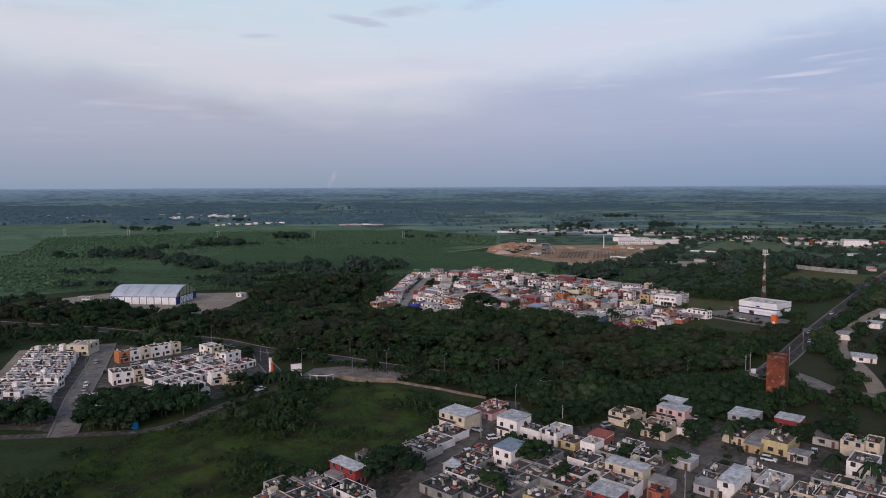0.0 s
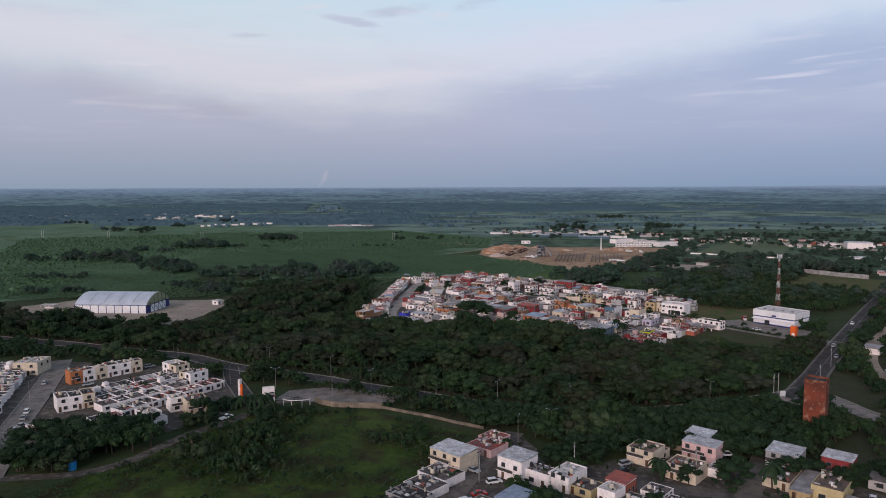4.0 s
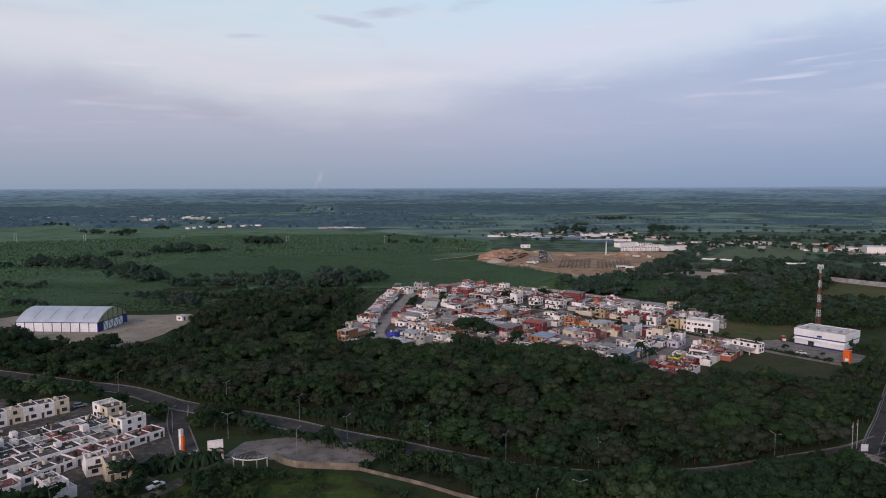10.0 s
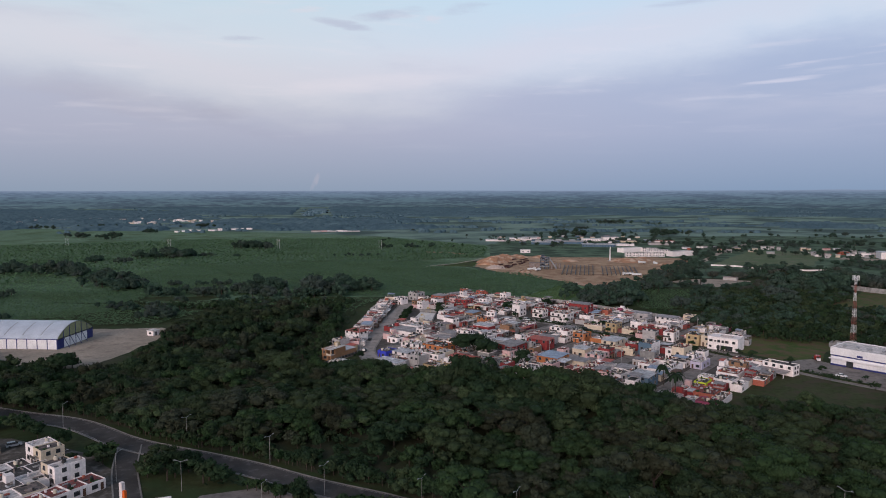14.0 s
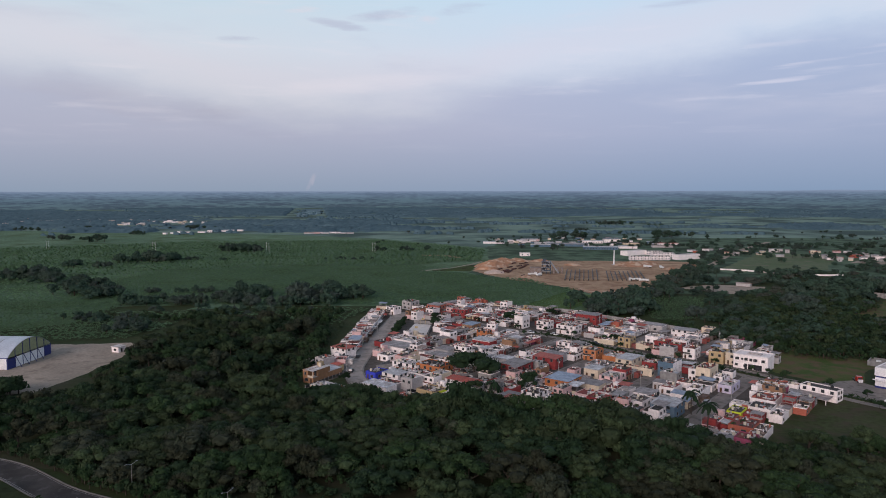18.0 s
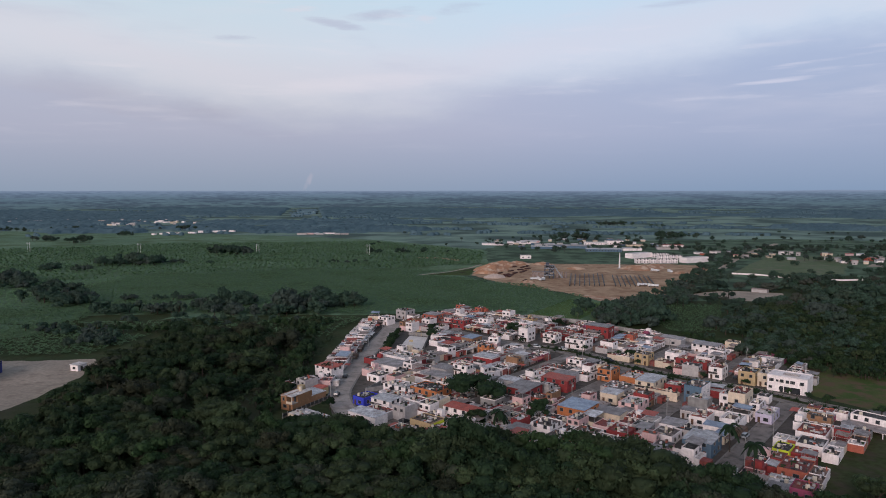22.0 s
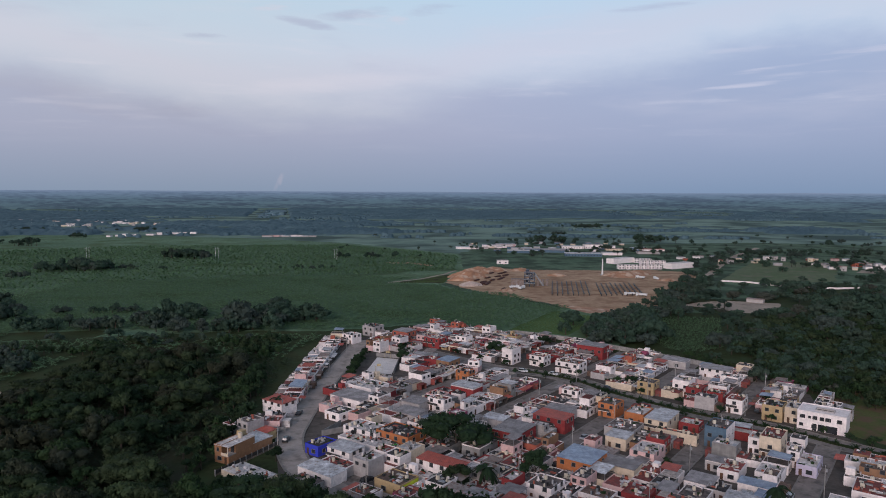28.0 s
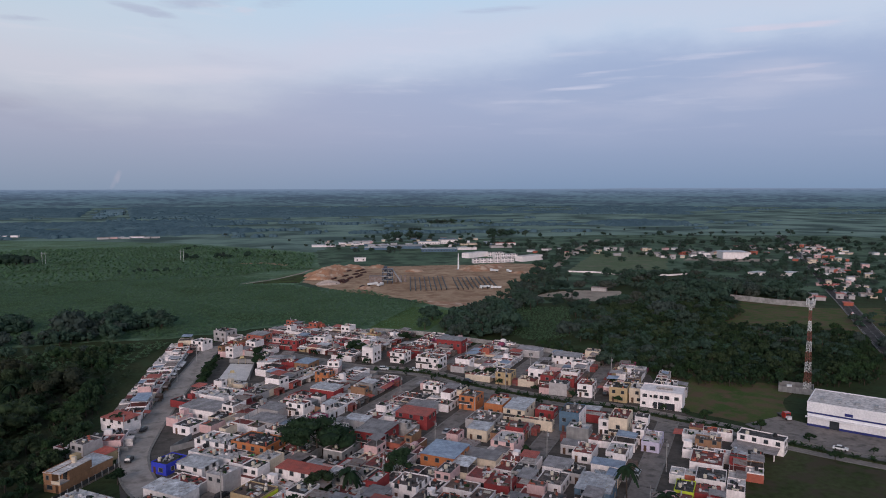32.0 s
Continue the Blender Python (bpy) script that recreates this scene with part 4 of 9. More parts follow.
def scatter(ring, gap, seed, keep=lambda x, y: True):
    """Jittered grid of places inside a ring."""
    g = random.Random(seed)
    xs, ys = [p[0] for p in ring], [p[1] for p in ring]
    out, y = [], min(ys)
    while y < max(ys):
        x = min(xs) + g.uniform(0, gap)
        while x < max(xs):
            px, py = x + g.uniform(-0.42, 0.42) * gap, y + g.uniform(-0.42, 0.42) * gap
            if inside(px, py, ring) and keep(px, py):
                out.append((px, py))
            x += gap
        y += gap * 0.9
    return out


WOODS = {
    "belt": ([(-100, 362), (-57, 337), (-17, 316), (20, 297), (52, 291), (85, 294), (125, 310), (148, 345), (160, 366), (122, 388), (94, 371), (72, 392), (58, 402), (20, 412), (-22, 424), (-62, 440), (-78, 455), (-140, 440), (-170, 428)], 5.6, 0.95),
    "west": ([(-330, 440), (-240, 412), (-170, 390), (-100, 362), (-110, 448), (-68, 452), (-64, 540), (-74, 580), (-118, 596), (-150, 596), (-158, 556), (-156, 478), (-166, 447), (-200, 438), (-246, 458), (-300, 470)], 6.4, 0.9),
    "east": ([(163, 552), (182, 516), (214, 505), (250, 498), (300, 545), (312, 584), (262, 610), (303, 648), (345, 692), (408, 716), (408, 880), (330, 838), (284, 775), (240, 792), (208, 778), (190, 742), (178, 714), (214, 702), (171, 604), (148, 594)], 6.0, 0.95),
    "south": ([(2, 294), (8, 270), (22, 268), (34, 256), (60, 252), (106, 240), (118, 252), (134, 262), (142, 296), (118, 291), (80, 279), (52, 276), (25, 281)], 5.2, 1.05),
    "estate_back": ([(-400, 430), (-330, 416), (-262, 402), (-212, 388), (-162, 371), (-134, 361), (-112, 346), (-122, 345), (-148, 358), (-190, 364), (-232, 362), (-330, 372), (-420, 390)], 7.5, 0.8),
    "estate_west": ([(-330, 372), (-232, 358), (-236, 330), (-205, 282), (-195, 262), (-192, 228), (-260, 240), (-340, 300)], 8.0, 0.85),
    "roadside": ([(172, 335), (196, 372), (250, 452), (330, 560), (345, 545), (262, 435), (214, 378), (196, 345)], 5.4, 1.0),
    "lawn_edge": ([(138, 338), (156, 368), (184, 402), (197, 397), (160, 348), (148, 330)], 5.4, 0.95),
    "corner": ([(160, 262), (200, 258), (270, 250), (300, 330), (240, 380), (214, 350), (205, 312), (180, 280)], 6.5, 1.05)}
rnd = random.Random(303)
spots = []
front = smooth_line([(-34, 430), (-8, 421), (20, 411), (44, 403), (64, 394), (88, 371)], 4.6)
for p in front:
    for back, size in ((2.5, 1.35), (9.0, 1.65), (16.0, 1.5)):
        if rnd.random() < 0.82:
            spots.append((p.x + rnd.uniform(-2.4, 2.4) - 0.3 * back, p.y - back + rnd.uniform(-2.4, 2.4), size * rnd.uniform(0.75, 1.2) * (1.18 if 5 < p.x < 72 else 0.9), rnd.choice((0, 1, 2, 2, 3, 4)), rnd.choice((0, 0, 1, 2, 3, 5))))
wood("tall_trees_front", spots, "row of tall spreading trees before the town's front", CROWNS_BIG)
near_trees = 0
for nm, (ring, gap, size) in WOODS.items():
    spots = []
    rnd = random.Random(len(nm) * 7)
    for x, y in scatter(ring, gap, len(nm), lambda x, y: clear_of_roads(x, y, 1.2 if nm in ("south", "belt") else 2.0)):
        clump = noise.noise((x * 0.03, y * 0.03, 1.5))
        if nm == "east" and (inside(x, y, DIRT) or noise.noise((x * 0.022, y * 0.022, 8.5)) < -0.12 or (y > 690 and noise.noise((x * 0.03, y * 0.03, 2.5)) < 0.05)):
            continue
        if nm in ("belt", "west", "east"):
            # tall spreading trees over a lower storey of shrubs and small trees
            if noise.noise((x * 0.05, y * 0.05, 4.5)) > 0.34:
                continue
            s = size * rnd.choice((0.42, 0.5, 0.58, 0.68, 0.8)) * (1 + 0.3 * clump)
        else:
            s = size * rnd.uniform(0.62, 1.15) * (1 + 0.3 * clump)
        v = rnd.choice((0, 1, 1, 2, 3, 4, 4, 5))
        k = 0 if clump < -0.1 else rnd.choice((0, 0, 1, 2, 2)) if clump < 0.15 else rnd.choice((1, 3, 2, 5, 0, 4))
        if nm == "east" and rnd.random() < 0.45:
            k = 0
        spots.append((x, y, s, v, k))
    tall = []
    if nm in ("belt", "west", "east"):
        for x, y in scatter(ring, {"belt": 9.2, "west": 10.5, "east": 17.0}[nm], len(nm) + 50, lambda x, y: clear_of_roads(x, y, 4.0)):
            open_spot = noise.noise((x * 0.03, y * 0.03, 6.5))
            if (nm == "east" and inside(x, y, DIRT)) or open_spot > (0.05 if nm == "east" else 0.30) or (nm == "west" and x > -84 and 455 < y < 560):
                continue
            s = size * rnd.uniform(0.85, 1.55) * (1 - 0.3 * open_spot)
            if nm == "east":
                s *= 0.5 if y < 680 else 0.85
            s *= 0.85 if min((Vector(q) - Vector((x, y))).length for q in TOWN) < 14 else 1
            v = rnd.choice((0, 1, 1, 2, 3, 3, 4))
            k = rnd.choice((0, 0, 1, 1, 2, 3, 4, 5)) if nm != "east" else rnd.choice((5, 5, 5, 0, 0, 1, 4))
            if nm == "belt" and near_trees < 150 and -90 < x < 130 and rnd.random() < 0.75:
                tree(x, y, s, rnd.uniform(0, 360), v, k)
                near_trees += 1
            else:
                tall.append((x, y, s, v, k))
        wood("tall_trees_" + nm, tall, "tall spreading broadleaf trees standing over the woodland", CROWNS_BIG if nm == "belt" else CROWNS, LEAF_HAZED if nm == "east" else LEAF)
    wood("woodland_" + nm, spots, "dense dark green woodland of mixed broadleaf trees", CROWNS if nm == "south" else CROWNS_LITE, LEAF_HAZED if nm == "east" else LEAF)

# undergrowth along the roads and the wood's edges
rnd = random.Random(91)
spots, scrub = [], []


def hedge(pts, lo, hi, gap, size):
    line = smooth_line(pts, gap)
    for i, p in enumerate(line[:-1]):
        d = (line[i + 1] - p).normalized()
        for k in range(2):
            o = rnd.uniform(lo, hi)
            x, y = p.x + d.y * o + rnd.uniform(-1, 1), p.y - d.x * o + rnd.uniform(-1, 1)
            if clear_of_roads(x, y, 1.0):
                spots.append((x, y, size * rnd.uniform(0.6, 1.25), rnd.choice((4, 5, 5)), rnd.choice((0, 0, 1, 2))))


AVENUE = [(-260, 412), (-210, 398), (-161, 380), (-132, 370), (-104, 351), (-75, 338), (-57, 329.5), (-38, 318.5), (-17, 308.5), (-4, 301), (19, 290), (36, 285), (53, 283.5), (79, 286.5), (99, 293), (124, 303)]
hedge(AVENUE, -10, -7, 2.6, 0.62)
hedge(AVENUE[8:], 6, 11, 2.4, 0.72)
hedge([(-52, 321), (-36, 313), (-22, 306)], 3, 7, 2.6, 0.55)
hedge([(-64, 455), (-62, 520), (-66, 575)], -6, 2, 3.0, 0.7)
hedge([(-62, 440), (-20, 427), (20, 415), (60, 404), (92, 374)], -4, 2, 2.6, 0.7)
hedge([(182, 514), (214, 503), (250, 497), (300, 545), (312, 584), (262, 610), (303, 648)], -6, 7, 1.3, 0.62)
hedge([(143, 594), (152, 572), (164, 548), (182, 514)], -3, 4, 1.4, 0.5)
hedge([(150, 330), (165, 362), (140, 380), (100, 374)], -3, 3, 2.8, 0.6)
hedge([(30, 262), (62, 252), (106, 240), (118, 252), (134, 262)], -3, 4, 2.6, 0.7)
hedge([(-170, 232), (-150, 236), (-132, 238), (-112, 244), (-102, 256)], -5, 3, 2.6, 0.75)
hedge([(-172, 236), (-186, 240)], -4, 4, 2.4, 0.8)
for x, y in scatter([(-235, 605), (-150, 606), (-70, 592), (-58, 640), (-95, 648), (-230, 622)], 6.5, 92, lambda x, y: noise.noise((x * 0.03, y * 0.03, 3)) > -0.1):
    spots.append((x, y, rnd.uniform(0.3, 0.85), rnd.choice((4, 5, 0)), rnd.choice((0, 1, 2))))
for x, y in scatter([(166, 552), (184, 518), (250, 500), (300, 548), (308, 582), (262, 606), (300, 648), (335, 690), (230, 690), (175, 606)], 4.4, 93):
    scrub.append((x, y, rnd.uniform(0.3, 0.8), rnd.choice((4, 5, 1)), rnd.choice((0, 0, 2, 5, 5))))
for ring in ([(128, 236), (160, 250), (200, 256), (205, 290), (180, 300), (160, 290), (150, 262), (134, 258)], [(176, 300), (200, 340), (230, 390), (262, 432), (250, 446), (205, 386), (178, 332)], [(210, 300), (260, 300), (300, 380), (280, 420), (240, 380)]):
    for x, y in scatter(ring, 5.2, 94, lambda x, y: clear_of_roads(x, y, 1.8)):
        spots.append((x, y, rnd.uniform(0.35, 0.95), rnd.choice((0, 4, 5, 5)), rnd.choice((0, 1, 2))))
for ring in ([(-46, 184), (-20, 166), (60, 160), (146, 160), (146, 188), (126, 226), (98, 246), (60, 250), (40, 240), (24, 262), (12, 262), (-4, 222), (-26, 206)],):
    for x, y in scatter(ring, 6.2, 95, lambda x, y: clear_of_roads(x, y, 1.2)):
        if noise.noise((x * 0.06, y * 0.06, 3.3)) > -0.05:
            spots.append((x, y, rnd.uniform(0.22, 0.5), rnd.choice((4, 5, 5)), rnd.choice((0, 1, 2, 3))))
wood("scrub_east", scrub, "low green scrub among the eastern trees", CROWNS_MINI)
wood("undergrowth", spots, "low shrubs and undergrowth along roads and wood edges", CROWNS_MINI)

# ---- houses ----
ROOF_WORD = {"grey": "grey concrete", "pale": "whitewashed", "red": "red sealed", "dark": "dark bitumen", "brown": "brown"}
FOOT = []          # centre, size and turn of what stands already
TOPS = []          # roofs to put small clutter on: place, extent, height


def window_geo(b, h):
    """A framed window as one piece: outer frame, reveal, glass set back, a sill that stands out."""
    g = Geo()
    f, d = 0.05, 0.09
    X = (-b / 2 - f, -b / 2, b / 2, b / 2 + f)
    Z = (-f, 0.0, h, h + f)
    out = [(X[0], Z[0]), (X[3], Z[0]), (X[3], Z[3]), (X[0], Z[3])]
    inn = [(X[1], Z[1]), (X[2], Z[1]), (X[2], Z[2]), (X[1], Z[2])]
    g.v = [(x, 0.02, z) for x, z in out] + [(x, -d, z) for x, z in out] + [(x, -d, z) for x, z in inn] + [(x, -0.02, z) for x, z in inn]
    g.v[4] = (X[0] - 0.06, -d - 0.08, Z[0])
    g.v[5] = (X[3] + 0.06, -d - 0.08, Z[0])
    for i in range(4):
        j = (i + 1) % 4
        g.f += [(i, j, 4 + j, 4 + i), (4 + i, 4 + j, 8 + j, 8 + i), (8 + i, 8 + j, 12 + j, 12 + i)]
        g.k += [0, 0, 0]
    g.f.append((12, 13, 14, 15))
    g.k.append(1)
    return g


WINDOW = {}


def window_mesh(b, h):
    key = (round(b * 5), round(h * 5))
    if key not in WINDOW:
        WINDOW[key] = window_geo(key[0] / 5, key[1] / 5).mesh("window", [M_FRAME, M_GLASS])
    return WINDOW[key]


def windows(parent, spots, side, depth, width):
    """Windows on one side of a house: rows of place along the wall, sill height, breadth, height."""
    for at, z, b, h in spots:
        w = new("window", window_mesh(b, h))
        w.parent = parent
        w.matrix_basis = {"front": pose(at, 0, z), "back": pose(width - at, depth, z, 0, 0, 180), "left": pose(0, depth - at, z, 0, 0, -90), "right": pose(width, at, z, 0, 0, 90)}[side]


def rim(g, x0, y0, x1, y1, z0, z1, t=0.16, k=0):
    g.box(x0, y0, z0, x1, y0 + t, z1, k).box(x0, y1 - t, z0, x1, y1, z1, k)
    g.box(x0, y0 + t, z0, x0 + t, y1 - t, z1, k).box(x1 - t, y0 + t, z0, x1, y1 - t, z1, k)


def wall_mat(k):
    return M_CONC if k == "concrete" else M_BLOCK if k == "block" else WALLS[k]


def tank(x, y, z, dark, r=0.55, h=1.2):
    key = (dark, round(r, 1))
    if key not in TANKS:
        g = Geo()
        ringz = ((r, 0.0), (r, h * 0.3), (r * 1.04, h * 0.34), (r, h * 0.38), (r, h * 0.8), (r * 0.45, h), (r * 0.42, h + 0.08))
        for rad, z in ringz:
            g.v += [(rad * math.cos(i * math.pi / 5), rad * math.sin(i * math.pi / 5), z) for i in range(10)]
        for lv in range(len(ringz) - 1):
            for i in range(10):
                j = (i + 1) % 10
                g.f.append((10 * lv + i, 10 * lv + j, 10 * lv + 10 + j, 10 * lv + 10 + i))
                g.k.append(1 if lv == 5 else 0)
        g.f.append(tuple(60 + i for i in range(10)))
        g.k.append(1)
        TANKS[key] = g.mesh("water_tank", [M_TANKB if dark else M_TANKW, M_TANKB])
    o = new("water_tank", TANKS[key])
    o.matrix_basis = pose(x, y, z)
    return tagged(o, "black plastic rooftop water tank" if dark else "beige plastic rooftop water tank", "water tank", "rooftop water tanks")


TANKS = {}


def house(x, y, turn, w, d, h, wall="white", roof="grey", upper=None, carport=None, sheet=None, parapet=0.45, rnd=None, front=True, label="", group="", back=True, tanks=1, wins="", name="house", gate=True):
    """A rendered masonry house. x, y: its front left corner; turn: the way its front runs; front on the local -y side.
    upper: (x0, y0, x1, y1, height, wall, roof) of a further storey; carport: (x0, x1, reach, height, sheet colour);
    sheet: (x0, y0, x1, y1, lift, colour, on which storey) of a tin roof on posts."""
    rnd = rnd or random.Random(int(x * 13 + y * 7))
    storeys = "two-storey" if upper and (upper[2] - upper[0]) * (upper[3] - upper[1]) > 0.3 * w * d else "single-storey"
    text = label or f"{storeys} {'bare ' if wall in ('concrete', 'block') else ''}{wall} house with a {ROOF_WORD[roof]} flat roof"
    e = base(name, pose(x, y, 0, 0, 0, turn), text, "house", group)
    wm = wall_mat(wall)
    g = Geo()
    t = 0.16
    g.box(0, 0, 0, w, d, h - 0.02)
    cap = WALLS["white"] if rnd.random() < 0.25 else wm
    if parapet and cap == wm:
        g = Geo().shell(0, 0, w, d, 0, h - 0.02, h + parapet, t)
    part("wall", g, wm, e)
    if upper:
        # the lower roof lies round the upper storey
        part("roof", Geo().box(t, t, h - 0.02, w - t, d - t, h + 0.03), ROOFS[roof], e)
    else:
        part("roof", Geo().box(t, t, h - 0.02, w - t, d - t, h + 0.03), ROOFS[roof], e)
    if parapet and cap != wm:
        g = Geo()
        rim(g, 0, 0, w, d, h - 0.02, h + parapet, t)
        part("parapet", g, cap, e, "white painted parapet")
    top = h
    if upper:
        x0, y0, x1, y1, uh, uw, ur = upper
        g = Geo()
        g.shell(x0 - 0.012, y0 - 0.012, x1 + 0.012, y1 + 0.012, h, h + uh, h + uh + 0.35, t)
        storey = part("upper_wall", g, wall_mat(uw), e)
        part("upper_roof", Geo().box(x0 + t, y0 + t, h + uh, x1 - t, y1 - t, h + uh + 0.05), ROOFS[ur], e)
        top = h + uh
        n = max(1, int((x1 - x0) / 3.2))
        sz = 1.2 if (x1 - x0) > 3 else 0.8

        def upper_window(m, bw, bh):
            w_ob = new("window", window_mesh(bw, bh))
            w_ob.parent = storey
            w_ob.matrix_basis = m
        for i in range(n):
            px = x0 + (x1 - x0) * (i + 0.5) / n
            if front:
                upper_window(pose(px, y0 - 0.012, h + 0.95), sz, 1.2)
            if back and (i == 0 or n < 3):
                upper_window(pose(px, y1 + 0.012, h + 1.1, 0, 0, 180), 0.8, 1.0)
        if "s" in wins:
            for fy in ((0.3, 0.72) if y1 - y0 > 5 else (0.5,)):
                yy = y0 + (y1 - y0) * fy
                upper_window(pose(x1 + 0.012, yy, h + 1.0, 0, 0, 90), 1.2, 1.2)
                for up in range(int((uh - 0.4) / 2.9)):
                    if up:
                        upper_window(pose(x1 + 0.012, yy, h + 1.0 + 2.9 * up, 0, 0, 90), 1.2, 1.2)
    if front:
        flip = rnd.random() < 0.5
        dx = w * (0.22 if flip else 0.78)
        part("door", Geo().box(dx - 0.45, -0.05, 0.1, dx + 0.45, 0.01, 2.15), M_DOOR, e)
        wx = w * (0.64 if flip else 0.36)
        if w > 4 and (name != "cottage" or rnd.random() < 0.55):
            windows(e, [(wx, 0.95, min(1.6, w * 0.3), 1.2)], "front", d, w)
    if back:
        windows(e, [(w * 0.3, 1.1, 1.0, 1.0), (w * 0.72, 1.4, 0.6, 0.6)] if w > 4.5 else [(w * 0.5, 1.1, 1.0, 1.0)], "back", d, w)
    if "l" in wins:
        windows(e, [(d * 0.3, 1.0, 1.1, 1.1), (d * 0.7, 1.0, 1.1, 1.1)], "left", d, w)
    if "r" in wins:
        windows(e, [(d * 0.3, 1.0, 1.1, 1.1), (d * 0.7, 1.0, 1.1, 1.1)], "right", d, w)
    if carport:
        x0, x1, reach, ch, col = carport
        part("porch_roof", Geo().corrugated(x0, -reach, x1, 0.0, ch - 0.25, ch), TIN[col], e, "corrugated porch roof")
    elif front and gate and rnd.random() < 0.45:
        g = Geo().prism([(0, 0), (0, -2.6), (w * 0.4, -2.6), (w * 0.4, -2.45), (0.15, -2.45), (0.15, 0)], 0, 1.3)
        part("garden_wall", g, wm, e)
    if sheet:
        x0, y0, x1, y1, lift, col, on = sheet
        z = top if on else h
        g = Geo().corrugated(x0, y0, x1, y1, z + lift, z + lift + 0.4)
        for px in (x0 + 0.35, x1 - 0.35):
            for py, pz in ((y0 + 0.45, z + lift - 0.05), (y1 - 0.35, z + lift + 0.3)):
                g.box(px - 0.05, py - 0.05, z + 0.02, px + 0.05, py + 0.05, pz, 1)
        part("sheet_roof", g, [TIN[col], M_STEEL], e, "corrugated metal roof on posts")
    m = e.matrix_basis
    for i in range(tanks):
        if upper:
            px, py, pz = upper[0] + 1 + rnd.random() * max(0.1, upper[2] - upper[0] - 2), upper[1] + 1 + rnd.random() * max(0.1, upper[3] - upper[1] - 2), top + 0.06
        else:
            px, py, pz = rnd.uniform(1, w - 1), rnd.uniform(1.2, d - 1.2), h + 0.04
        if sheet and sheet[0] - 0.8 < px < sheet[2] + 0.8 and sheet[1] - 0.8 < py < sheet[3] + 0.8:
            continue
        q = m @ Vector((px, py, pz))
        tank(q.x, q.y, q.z, rnd.random() < 0.35, rnd.choice((0.5, 0.6)))
    if not sheet:
        TOPS.append((m, (upper[0], upper[1], upper[2], upper[3], top) if upper else (0, 0, w, d, h)))
    c = m @ Vector((w / 2, d / 2, 0))
    FOOT.append((c.x, c.y, w, d, turn))
    return e


def taken(x, y, turn, w, d, slack=0.9):
    """Whether a footprint (front left corner, turn, size) meets one that stands."""
    a = radians(turn)
    ux, uy = math.cos(a), math.sin(a)
    for i in (0.06, 0.35, 0.65, 0.94):
        for j in (0.06, 0.35, 0.65, 0.94):
            px, py = x + ux * w * i - uy * d * j, y + uy * w * i + ux * d * j
            for cx, cy, fw, fd, ft in FOOT:
                if abs(px - cx) + abs(py - cy) > 30:
                    continue
                b = radians(ft)
                lx, ly = (px - cx) * math.cos(b) + (py - cy) * math.sin(b), -(px - cx) * math.sin(b) + (py - cy) * math.cos(b)
                if abs(lx) < fw / 2 * slack and abs(ly) < fd / 2 * slack:
                    return True
    return False


PALETTE = ["white"] * 16 + ["cream"] * 4 + ["pink"] * 5 + ["grey"] * 2 + ["terracotta"] * 2 + ["red"] * 4 + ["magenta"] * 2 + ["ochre", "concrete", "concrete", "block", "brown"]
ROW_PALE = ["white"] * 12 + ["pink"] * 3 + ["cream", "terracotta"]
ROOF_PICK = ["grey"] * 7 + ["pale"] * 9 + ["red"] * 8 + ["dark"] * 7 + ["brown"] * 3


